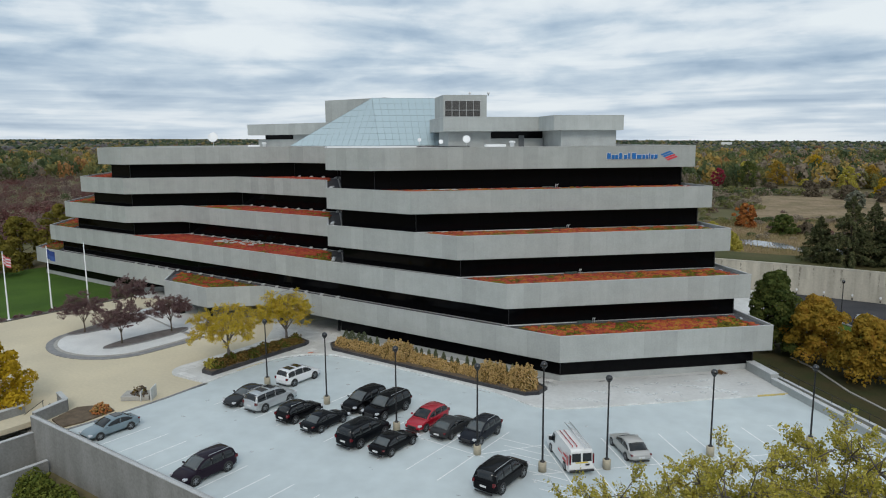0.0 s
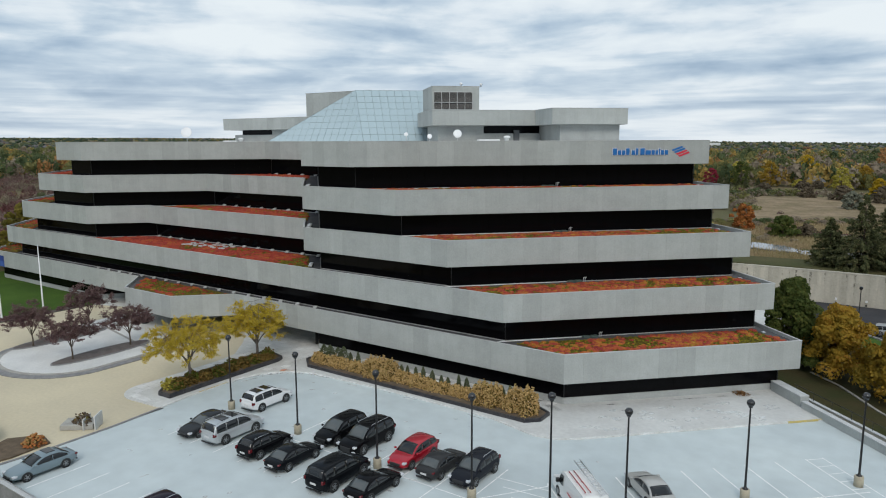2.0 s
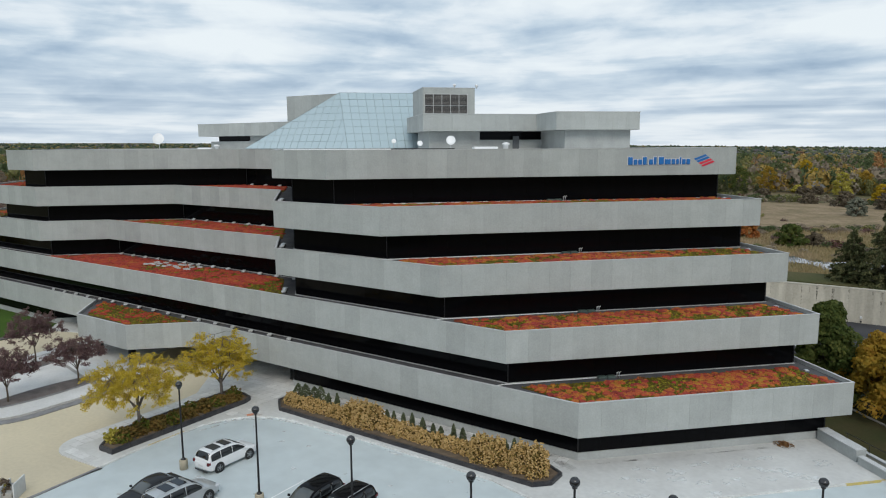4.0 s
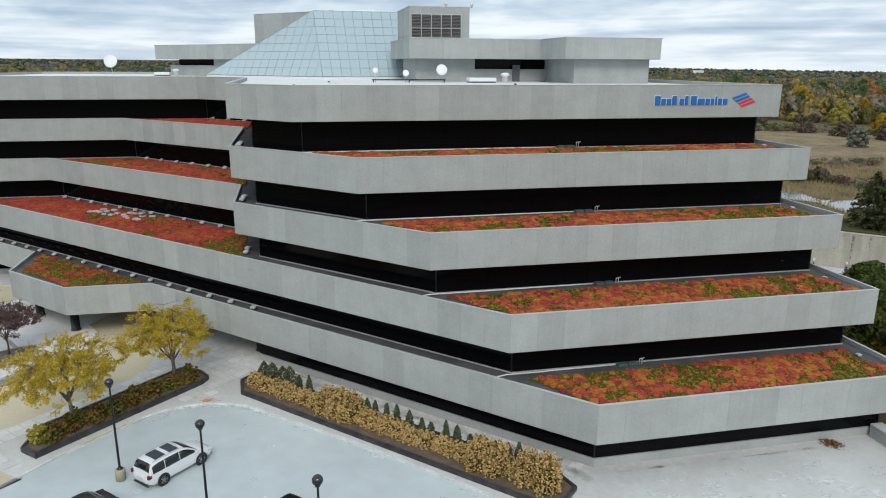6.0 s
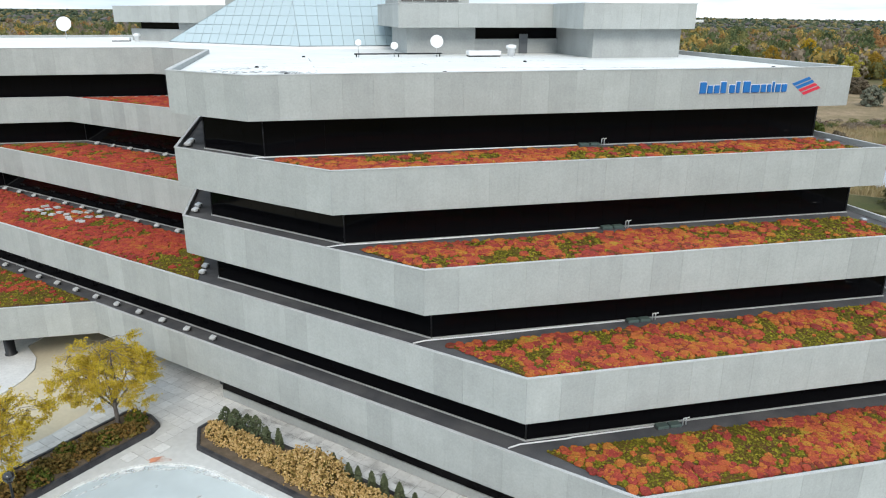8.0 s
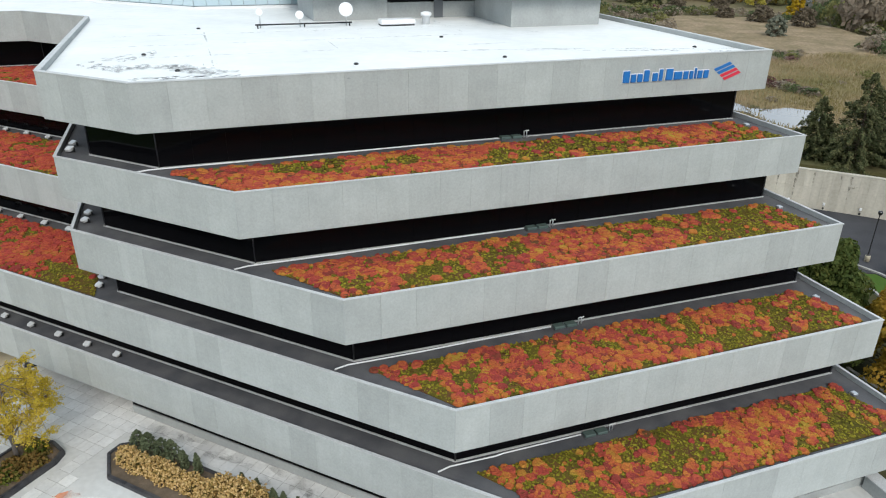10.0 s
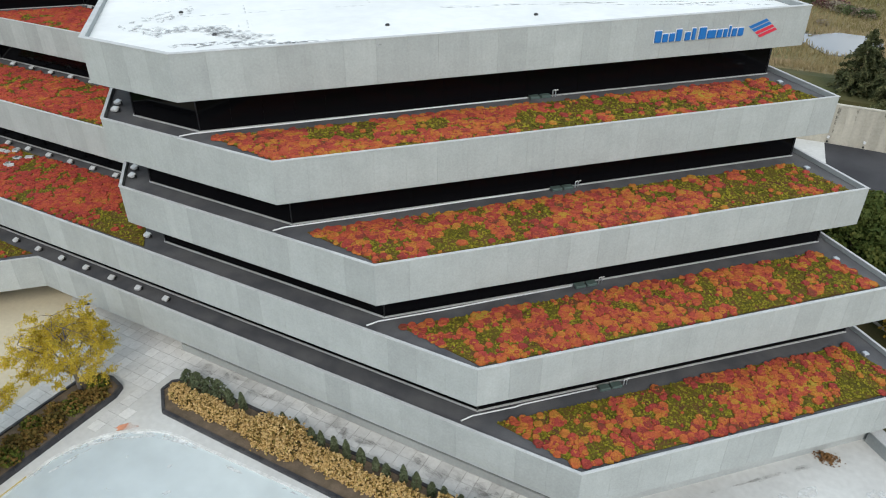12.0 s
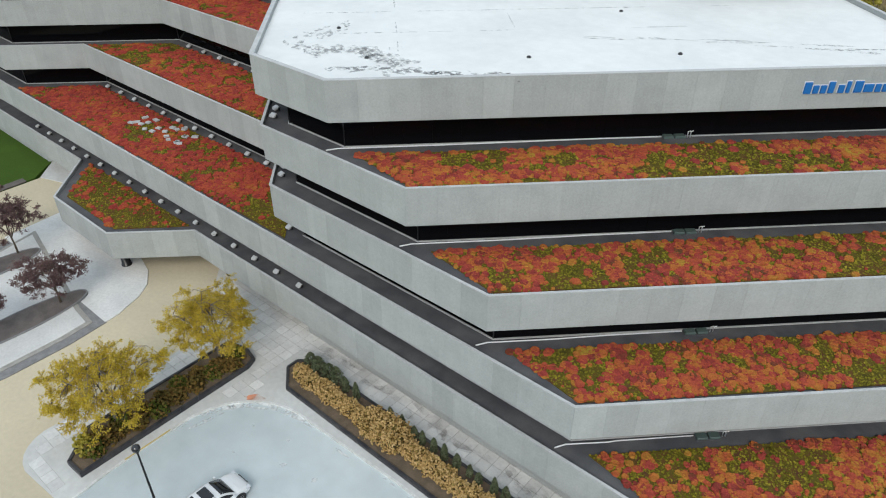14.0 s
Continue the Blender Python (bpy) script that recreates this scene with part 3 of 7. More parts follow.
def clip(poly, a, b):
    """Keep the part of a convex outline to the left of the line a-b."""
    side = lambda p: (b[0] - a[0]) * (p[1] - a[1]) - (b[1] - a[1]) * (p[0] - a[0])
    res = []
    for p, q in zip(poly, poly[1:] + poly[:1]):
        sp, sq = side(p), side(q)
        if sp >= 0:
            res.append(p)
        if sp * sq < 0:
            k = sp / (sp - sq)
            res.append((p[0] + (q[0] - p[0]) * k, p[1] + (q[1] - p[1]) * k))
    return res


def tri_grid(name, a, b, top, nu, nv, parent, material, bar, label):
    """A three-cornered glazed slope whose bars run straight up from the foot a-b, cut off by the hips."""
    a, b, top = Vector(a), Vector(b), Vector(top)
    nrm = (b - a).cross(top - a).normalized()
    ut = (top - a).dot(b - a) / (b - a).length_squared
    at = lambda u, v: a + (b - a) * u + (top - a - (b - a) * ut) * v
    edge = [((0, 0), (1, 0)), ((1, 0), (ut, 1)), ((ut, 1), (0, 0))]

    def slab(n, poly, lo, hi, mtl, own):
        bm = bmesh.new()
        d, e = [[bm.verts.new(at(*p) + nrm * k) for p in poly] for k in (lo, hi)]
        bm.faces.new(e)
        bm.faces.new(d[::-1])
        for k in range(len(poly)):
            j = (k + 1) % len(poly)
            bm.faces.new((d[k], d[j], e[j], e[k]))
        return part(n, bm, mtl, own)

    facet = slab(name, [(0, 0), (1, 0), (ut, 1)], -0.12, -0.04, bar, parent)
    tagged(facet, label)
    ends = [((j / nv) * ut, j / nv, 1 - (j / nv) * (1 - ut), j / nv) for j in range(nv)] + [(0, 0, ut, 1), (1, 0, ut, 1)]
    ends += [(i / nu, 0, i / nu, i / nu / ut if i / nu < ut else (1 - i / nu) / (1 - ut)) for i in range(1, nu)]
    for u0, v0, u1, v1 in ends:
        bm = bmesh.new()
        tube(bm, [at(u0, v0) + nrm * 0.04, at(u1, v1) + nrm * 0.04], 0.027, 4)
        part("bar", bm, bar, facet)
    for i in range(nu):
        for j in range(nv):
            q = [((i + s) / nu, (j + t) / nv) for s, t in ((0.012, 0.012), (0.988, 0.012), (0.988, 0.988), (0.012, 0.988))]
            for e in edge:
                q = clip(q, *e) if q else q
            if len(q) > 2:
                slab("pane", q, 0, 0.03, material, facet)


def hull(bm, pts, z0, z1):
    prism(bm, pts, z0, z1)


def diag(u0, u1, v0, v1):
    """A plan rectangle along the diagonal grid: x + y from u0 to u1, x - y from v0 to v1."""
    return [((u + v) / 2, (u - v) / 2) for u, v in ((u0, v0), (u1, v0), (u1, v1), (u0, v1))]


def build_roof():
    sky = thing("skylight_pyramid", (0, 0, 0), "glazed pale blue atrium pyramid standing on the white roof", "skylight")
    m, r, l = (-81.0, 95.1), (-73.0, 103.1), (-104.2, 95.1)
    k, zt = 5.0, 33.6
    tl, tr = (m[0] - k - 0.5, m[1] + k - 0.5, zt), (r[0] - k, r[1] + k, zt)
    zb = ROOF_Z + 0.35
    quad_grid("facet", (*m, zb), (*r, zb), tr, tl, 9, 8, sky, PYR_GLASS, PYR_BAR, "south-east glazed slope")
    tri_grid("facet", (*l, zb), (*m, zb), tl, 15, 8, sky, PYR_GLASS, PYR_BAR, "south glazed slope")
    bm = bmesh.new()
    hull(bm, [m, r, (r[0] - 8, r[1] + 8), (l[0], l[1] + 14), l], ROOF_Z, zb - 0.05)
    part("kerb", bm, WHITEMETAL, sky, "white upstand")
    # core under the glazing, so that nothing shows through the joints
    bm = bmesh.new()
    base = [bm.verts.new(p) for p in ((m[0] - 0.1, m[1] + 0.1, zb), (r[0] - 0.1, r[1] + 0.1, zb), (r[0] - 8, r[1] + 8, zb), (l[0], l[1] + 14, zb), (l[0] + 0.1, l[1] + 0.1, zb))]
    top = [bm.verts.new(p) for p in ((tl[0] - 0.1, tl[1] + 0.1, zt - 0.1), (tr[0] - 0.1, tr[1] + 0.1, zt - 0.1), (tr[0] - 2, tr[1] + 2, zt - 0.1), (tl[0] - 2, tl[1] + 4, zt - 0.1), (tl[0] - 0.6, tl[1] + 0.2, zt - 0.1))]
    bm.faces.new(top)
    for q in range(5):
        bm.faces.new((base[q], base[(q + 1) % 5], top[(q + 1) % 5], top[q]))
    part("inner_frame", bm, PYR_BAR, sky)

    def block(name, pts, z0, z1, label, pw=1.95, parent=None):
        t = parent or thing(name, (0, 0, 0), label, "roof structure")
        bm = bmesh.new()
        hull(bm, offset(pts, 0.06), z0, z1 - 0.02)
        w = part("wall", bm, CONC_P, t)
        q = offset(pts, 0.06)
        clad("panel", q, z0, z1 - 0.02, w, CONC, pw, 0.06, 0.012, front_side)
        bm = bmesh.new()
        ring(bm, offset(pts, -0.03), offset(pts, 0.35), z1 - 0.03, z1 + 0.04)
        part("coping", bm, COPING, t)
        return t

    # east plant floor: overhanging band over set-back walls
    ph = thing("penthouse", (0, 0, 0), "concrete rooftop plant floor with a dark slot window", "penthouse")
    low = [(-64.2, 91.2), (-53.1, 102.3), (-47.6, 96.8), (-39.6, 104.8), (-52, 121), (-75, 121), (-75, 102)]
    block("penthouse", low, 27.15, 29.4, "", parent=ph)
    wall = diag(51.5, 64.2, -166, -146.2)
    bm = bmesh.new()
    hull(bm, wall, ROOF_Z, 27.2)
    part("wall", bm, CONC_P, ph, "grey concrete wall under the overhang")
    bm = bmesh.new()
    hull(bm, diag(30, 54.2, -172, -158.8), ROOF_Z, 26.0)
    part("wall", bm, CONC_P, ph, "low concrete wall below the slot window")
    bm = bmesh.new()
    hull(bm, diag(28.6, 38.6, -172, -158.2), ROOF_Z, 27.2)
    part("wall", bm, CONC_P, ph)
    bm = bmesh.new()
    hull(bm, diag(38.6, 54.2, -171, -159.6), 25.9, 27.2)
    part("window", bm, BLACK_GLASS, ph, "dark slot window under the overhang")
    bm = bmesh.new()
    box(bm, -0.45, 0.45, -0.06, 0.06, 0, 1.95, pose(-56.3, 102.35, ROOF_Z, 0, 0, 45))
    part("door", bm, glossy("grey_door", (0.10, 0.11, 0.12), 0.5), ph, "dark grey roof door")
    # lift tower with louvres
    tw = block("lift_tower", diag(27.6, 37.8, -172, -159.0), 28.5, 33.0, "square concrete lift tower with dark louvres on the roof")
    bm = bmesh.new()
    box(bm, -0.06, 5.96, -0.05, 0.0, -0.08, 2.6, Matrix.Translation(Vector(((28.0 - 159.0) / 2, (28.0 + 159.0) / 2, 29.6))) @ pose(0, 0, 0, 0, 0, 45))
    part("louvre_frame", bm, COPING, tw, "pale louvre frame")
    for j in range(5):
        for z0, z1 in ((29.6, 30.55), (30.65, 32.1)):
            a = 28.0 + j * 1.68
            bm = bmesh.new()
            p0 = Vector(((a - 159.0) / 2, (a + 159.0) / 2, z0))
            mm = Matrix.Translation(p0) @ pose(0, 0, 0, 0, 0, 45)
            box(bm, 0, 1.08, -0.10, -0.02, 0, z1 - z0, mm)
            for q in range(int((z1 - z0) / 0.16)):
                box(bm, 0.03, 1.05, -0.14, -0.08, 0.05 + q * 0.16, 0.11 + q * 0.16, mm, 1)
            part("louvre", bm, [BLACKMETAL, glossy("louvre_blade", (0.17, 0.16, 0.15), 0.6)], tw, "dark metal louvre panel")
    for sx, h in ((-63.2, 0.55), (-61.0, 0.5)):
        bm = bmesh.new()
        lathe(bm, [(0.10, 0), (0.12, h * 0.5), (0.22, h * 0.6), (0.22, h), (0.05, h + 0.08)], 10, (sx, sx + 160.5, 33.0))
        part("vent", bm, WHITEMETAL, tw, "small white vent")
    block("stair_tower", [(-104.2, 105), (-88, 105), (-88, 113), (-104.2, 113)], ROOF_Z, 34.0, "concrete stair tower behind the glass pyramid")
    # west plant floor
    pw = thing("penthouse", (0, 0, 0), "concrete rooftop plant floor with a dark slot window", "penthouse")
    block("penthouse", [(-123.0, 100), (-112.4, 100.5), (-99.0, 100.5), (-99, 118), (-123, 118)], 27.15, 29.4, "", parent=pw)
    bm = bmesh.new()
    hull(bm, [(-121.5, 101.7), (-100, 101.7), (-100, 116), (-121.5, 116)], ROOF_Z, 26.2)
    part("wall", bm, CONC_P, pw)
    bm = bmesh.new()
    hull(bm, [(-120, 102.4), (-110.5, 102.4), (-110.5, 116), (-120, 116)], 26.1, 27.2)
    part("window", bm, BLACK_GLASS, pw)
    bm = bmesh.new()
    hull(bm, [(-110.5, 101.8), (-100, 101.8), (-100, 116), (-110.5, 116)], 26.1, 27.2)
    part("wall", bm, CONC_P, pw)


build_roof()

# ---- ground ----
def height(x, y):
    """Height of the natural ground round the raised deck."""
    east = x + y - 63.6
    south = 29.8 - y if x > -68.5 else -1
    se = (x - y) + 58.5
    side = min(max((x + 110) / 32, 0), 1) * min(max(east / 3, 0), 1)
    low = max(side, min(max(max(south, se if y < 70 else -1) / 3.0, 0), 1))
    h = -4.4 * low
    far = math.hypot(x + 60, y - 60)
    h -= (6.0 - 4.4 * low) * min(max((far - 130) / 60, 0), 1)
    # the country rises gently towards the horizon
    west = min(max(-x / (far + 1), 0), 1)
    h += max(far - 330, 0) * (0.001 + 0.012 * west)
    # bank above the long retaining wall
    w = y - wall_y(x)
    if x > -100 and 3.4 < w < 70:
        k = min(max((x + 100) / 30, 0), 1)
        h += k * max(0, 1.0 - 6.5 * min(max(w - 14, 0) / 30, 1) - h)
    if low < 0.05 and far < 110:
        h -= 0.35
    return h


def wall_y(x):
    return 147.5 - 0.0022 * (x + 14) ** 2


def build_ground():
    ax = sorted(set([-4700, -3000, -2000, -1400, -1000, -700, -500, -400, -320, -260, -220] + [-200 + 2.5 * k for k in range(110)] + [80, 90, 120, 160, 220, 300, 400, 520, 700, 1000, 1500, 2400, 4700]))
    ay = sorted(set([-4700, -2500, -1200, -600, -300, -160, -90, -50] + [-30 + 2.5 * k for k in range(120)] + [280, 310, 350, 400, 450, 520, 600, 700, 850, 1000, 1300, 1700, 2400, 3400, 4800]))
    v = [(x, y, height(x, y)) for y in ay for x in ax]
    n = len(ax)
    f = [(r * n + k, r * n + k + 1, (r + 1) * n + k + 1, (r + 1) * n + k) for r in range(len(ay) - 1) for k in range(n - 1)]
    me = bpy.data.meshes.new("ground")
    me.from_pydata(v, [], f)
    me.materials.append(GROUND)
    tagged(new("ground", me), "rough autumn ground with dry grass", "ground", kind="structure")


build_ground()


def sheet(name, pts, z, material, label, thick=0.3, cat="pavement"):
    bm = bmesh.new()
    prism(bm, pts, z - thick, z)
    return tagged(mesh_ob(name, bm, material), label, cat, kind="structure")


def arc(cx, cy, r, a0, a1, n=16, ry=None):
    ry = ry or r
    return [(cx + r * math.cos(radians(a0 + (a1 - a0) * k / n)), cy + ry * math.sin(radians(a0 + (a1 - a0) * k / n))) for k in range(n + 1)]


def strip(bm, pts, w, z0, z1, closed=False, m=0):
    """A kerb of width w along a line of plan points, to the left of its direction."""
    n = len(pts)
    out = []
    for i in range(n):
        a = Vector(pts[i - 1] if (i or closed) else pts[0])
        b = Vector(pts[(i + 1) % n] if (i < n - 1 or closed) else pts[-1])
        d = (b - a).normalized()
        out.append((pts[i][0] - d.y * w, pts[i][1] + d.x * w))
    for i in range(n if closed else n - 1):
        j = (i + 1) % n
        q = [pts[i], pts[j], out[j], out[i]]
        lo, hi = [bm.verts.new((*p, z0)) for p in q], [bm.verts.new((*p, z1)) for p in q]
        bm.faces.new(hi).material_index = m
        for k in range(4):
            bm.faces.new((lo[k], lo[(k + 1) % 4], hi[(k + 1) % 4], hi[k])).material_index = m


LOT_WEST = [(-61.7, 27.4), (-61.3, 33), (-61.3, 38), (-61.7, 43.0), (-62.08, 46.0), (-62.12, 51.0)]
LOT_NORTH = arc(-55.6, 52.0, 6.5, 178, 92, 12) + [(-54, 58.55), (-46, 58.85), (-34.5, 58.6), (-32, 58.0), (-29.5, 57.4), (-27.6, 57.8), (-26, 59.0), (-9.3, 75.4)]
sheet("car_park", LOT_WEST + LOT_NORTH + [(-3.0, 68.6), (5.0, 60.3), (-27.7, 27.4)], 0.0, LOT, "pale blue-grey coated parking deck with faded patches", 0.6, "car park")
sheet("driveway", [(-108.3, 12), (-66.3, 12), (-66.3, 27.4), (-61.7, 27.4), (-61.3, 33), (-61.3, 43.2), (-68, 43.2), (-68, 84), (-108.3, 84)], 0.0, TAN, "tan aggregate entrance driveway", 0.5, "driveway")
WALK = LOT_WEST[3:] + LOT_NORTH + [(-13.0, 79.2), (-15.4, 81.6), (-31, 66.3), (-62.9, 66.3), (-62.9, 84), (-77, 84), (-77, 66), (-72.5, 61.8), (-69.4, 58), (-68.9, 55), (-68.9, 47.0)] + arc(-66.2, 45.4, 2.8, 170, 265, 6)
sheet("pavement", WALK, 0.10, PALE, "pale weathered concrete slab pavement round the building", 0.5)
ISLAND = arc(-85.6, 45.8, 8.8, 180, 360, 18, 7.0) + [(-76.8, 50.8), (-77.2, 54.3), (-80.6, 54.6), (-98.0, 58), (-96.5, 52)]
ISLAND_N = [(-77.25, 54.2), (-77.4, 55.5), (-78.4, 58.1), (-79.5, 59.6), (-81.4, 60.8), (-84.3, 61.6), (-86, 66), (-86, 84), (-99, 84), (-99, 66), (-98.0, 54.2)]
sheet("island", ISLAND, 0.10, KERB_D, "grey stone kerb ring of the drop-off island", 0.4)
sheet("island_paving", ISLAND_N, 0.115, PAVER, "pale paver surface that meets the driveway without a step", 0.4)
sheet("island_paving", offset(ISLAND, 0.9), 0.16, KERB, "second step of the island kerb", 0.3)
sheet("island_paving", offset(ISLAND, 1.35), 0.21, PAVER, "pale paver surface of the drop-off island", 0.3)
sheet("west_terrace", [(-108.3, 62.5), (-98.5, 66), (-98.5, 84), (-112, 84), (-112, 66)], 0.06, PALE, "pale pavement beside the lawn", 0.4)
sheet("lawn", [(-152, -10), (-108.6, 12), (-108.6, 62), (-112, 66), (-112.2, 72), (-135, 95), (-150, 100)], 0.06, LAWN, "mown green lawn", 0.5, "lawn")
bm = bmesh.new()
prism(bm, [(-109.6, 20), (-108.5, 20), (-108.5, 61), (-109.6, 61)], 0, 0.1)
tagged(mesh_ob("planting_strip", bm, MULCH), "dark mulch strip along the lawn", "planting bed", kind="structure")


def mulch_bed(cx, cy, rx, ry, z):
    bm = bmesh.new()
    pts = arc(cx, cy, rx, 0, 360, 28, ry)[:-1]
    prism(bm, pts, z - 0.2, z + 0.1)
    t = thing("mulch_bed", (0, 0, 0), "grey-brown mulch bed with a thin stone edge", "planting bed", "island beds")
    part("mulch", bm, MULCH, t)
    bm = bmesh.new()
    strip(bm, pts, -0.14, z - 0.1, z + 0.12, True)
    part("edging", bm, KERB_D, t)


mulch_bed(-82.6, 49.3, 1.5, 5.9, 0.2)
mulch_bed(-92.8, 49.7, 1.4, 5.8, 0.2)

# kerbs of the car park
bm = bmesh.new()
strip(bm, LOT_WEST[:4], -0.22, -0.1, 0.09)
tagged(mesh_ob("kerb", bm, KERB_D), "dark edge kerb between driveway and parking deck", "kerb", kind="structure")
bm = bmesh.new()
strip(bm, LOT_WEST[3:] + LOT_NORTH, -0.18, -0.1, 0.125)
tagged(mesh_ob("kerb", bm, mat("worn_kerb", (0.70, 0.71, 0.70), (0.56, 0.56, 0.54), rough=0.9, scale=0.8, fine=6)), "worn pale kerb along the parking deck", "kerb", kind="structure")
bm = bmesh.new()
strip(bm, [(-12.2, 72.5), (-9.5, 75.2)], -0.17, 0.0, 0.129)
strip(bm, [(-62.07, 47.6), (-62.07, 51.2)], -0.13, 0.0, 0.129)
tagged(mesh_ob("kerb_paint", bm, YPAINT), "faded yellow kerb paint", "marking", kind="structure")


# ---- painted lines ----
def lines():
    bm = bmesh.new()

    def line(a, b, w=0.11, z=0.004):
        a, b = Vector(a), Vector(b)
        d = (b - a).normalized()
        nrm = Vector((-d.y, d.x)) * w / 2
        # broken into wear-length pieces
        bm.faces.new([bm.verts.new((*p, z)) for p in (a - nrm, b - nrm, b + nrm, a + nrm)])

    line((-56, 45.2), (-27.4, 45.2))
    for k in range(10):
        x = -28.3 - 3.04 * k
        line((x, 39.8), (x, 50.7 if k < 7 else 45.2))
    for k in range(12):
        x = -58.6 + 2.72 * k
        line((x, 28.3), (x, 33.1))
    dg = lambda u, v: ((u + v) / 2, (u - v) / 2)
    line(dg(22, -67.45), dg(57, -67.45), z=0.008)
    for k in range(-2, 7):
        u = 33.1 + 3.75 * k
        line(dg(u, -75.2), dg(u, -59.8), z=0.004)
    # hatched corner and the marked bay by the east wall
    line((-28.0, 45.5), (-24.6, 50.0), z=0.008)
    line((-24.6, 50.0), dg(25.6, -75.2), z=0.012)
    for k in range(8):
        v = -73.5 + 2.0 * k
        p = Vector(dg(25.4, v))
        line(p, p + Vector((-4.4 + 0.2 * k, -0.35)), 0.1, 0.016)
    for k in range(5):
        line(dg(55.6, -75 + 1.7 * k), dg(57.7, -75 + 1.7 * k), 0.09, 0.008)
    line(dg(57.7, -75.2), dg(57.7, -66), 0.1, 0.004)
    tagged(mesh_ob("parking_lines", bm, PAINT), "worn white parking bay lines", "marking", kind="structure")


lines()


def patches(name, spots, z, material, label):
    """Irregular worn patches: (x, y, length, width, turn)."""
    bm = bmesh.new()
    for k, (x, y, l, w, an) in enumerate(spots):
        pts = []
        for q in range(14):
            th = q * math.tau / 14
            r = 1 + rng.normal(0, 0.16)
            c, s = math.cos(th) * l * r, math.sin(th) * w * r
            pts.append((x + math.cos(an) * c - math.sin(an) * s, y + math.sin(an) * c + math.cos(an) * s, z + 0.0003 * k))
        bm.faces.new([bm.verts.new(p) for p in pts])
    tagged(mesh_ob(name, bm, material), label, "stain", kind="structure")


def wear():
    spots = []
    for k in range(40):
        i = rng.integers(0, len(LOT_NORTH) - 1)
        a, b = LOT_NORTH[i], LOT_NORTH[i + 1]
        s = rng.random()
        spots.append((a[0] + (b[0] - a[0]) * s + rng.normal(0, 0.3), a[1] + (b[1] - a[1]) * s - rng.uniform(0.2, 0.7), rng.uniform(0.4, 1.4), rng.uniform(0.08, 0.22), math.atan2(b[1] - a[1], b[0] - a[0])))
    for k in range(60):
        spots.append((rng.uniform(-58, -14), rng.uniform(34, 57), rng.uniform(0.1, 0.35), rng.uniform(0.08, 0.25), rng.uniform(0, 3)))
    patches("salt_patches", [p for p in spots if p[0] - p[1] > -84 or p[0] < -34], 0.016, SALT, "white salt and primer patches on the deck coating")
    patches("orange_patch", [(-59.95, 57.15, 0.8, 0.34, 0.55)], 0.112, soft_stain("orange_paint", (0.75, 0.30, 0.16), 0.9, 0.6), "small worn orange paint patch on the walk")
    plaza = []
    for k in range(34):
        u, v = rng.uniform(34, 62), rng.uniform(-92.5, -85.5)
        plaza.append(((u + v) / 2, (u - v) / 2, rng.uniform(0.25, 0.9), rng.uniform(0.2, 0.45), 0.78))
    patches("plaza_patches", plaza, 0.104, SALT, "pale repair patches on the concrete walk")
    grime = [(-60 + 1.0 * k + rng.normal(0, 0.3), 64.2 + rng.normal(0, 0.5), rng.uniform(0.5, 1.6), rng.uniform(0.2, 0.6), rng.normal(0, 0.2)) for k in range(30)]
    grime += [((u - 94.2) / 2, (u + 94.2) / 2, rng.uniform(0.4, 1.3), rng.uniform(0.06, 0.18), 0.78) for u in rng.uniform(36, 60, 14)]
    patches("walk_grime", grime, 0.136, GRIME, "brown dirt along the foot of the building")


wear()


# ---- deck walls ----
def wall_run(name, a, b, thick, z0, z1, label, material=None, cap=True):
    a, b = Vector(a), Vector(b)
    d = (b - a)
    t = thing(name, (a.x, a.y, 0), label, "wall", rz=math.degrees(math.atan2(d.y, d.x)), kind="structure")
    bm = bmesh.new()
    box(bm, 0, d.length, -thick / 2, thick / 2, z0, z1)
    part("wall", bm, material or CONC_P, t)
    if cap:
        bm = bmesh.new()
        box(bm, 0, d.length, -thick / 2 - 0.04, thick / 2 + 0.04, z1, z1 + 0.07)
        part("coping", bm, COPING, t)
    return t


sw = wall_run("deck_wall", (-65.2, 27.05), (-27.7, 27.05), 0.34, -4.8, 0.9, "board-marked concrete parapet wall of the parking deck", CONC_OLD)
bm = bmesh.new()
tube(bm, [(0.2, 0.1, 1.06), (37, 0.1, 1.06)], 0.035, 6)
for k in range(19):
    tube(bm, [(0.4 + 2 * k, 0.1, 0.9), (0.4 + 2 * k, 0.1, 1.06)], 0.025, 5)
part("rail", bm, STEEL, sw, "low steel rail")
wall_run("deck_wall", (-27.7, 27.05), (5.4, 60.1), 0.34, -4.8, 0.9, "concrete parapet wall of the parking deck", CONC_OLD)
wall_run("deck_wall", (-14.6, 80.6), (-11.5, 77.4), 0.9, -1.0, 1.05, "stepped pale concrete wall beside the building", CONC_P)
wall_run("deck_wall", (-11.5, 76.9), (5.4, 60.1), 0.45, -4.8, 0.72, "pale concrete wall along the parking deck", CONC_P)
er = wall_run("ramp_wall", (-13.0, 82.2), (10, 60.2), 0.3, -4.8, -0.3, "lower weathered wall of the garden ramp", RETAIN)
bm = bmesh.new()
tube(bm, [(0, 0, 0.55), (30, 0, 0.55)], 0.03, 6)
for k in range(13):
    tube(bm, [(0.3 + 2.4 * k, 0, -0.3), (0.3 + 2.4 * k, 0, 0.55)], 0.025, 5)
part("handrail", bm, BLACKMETAL, er, "thin dark handrail")
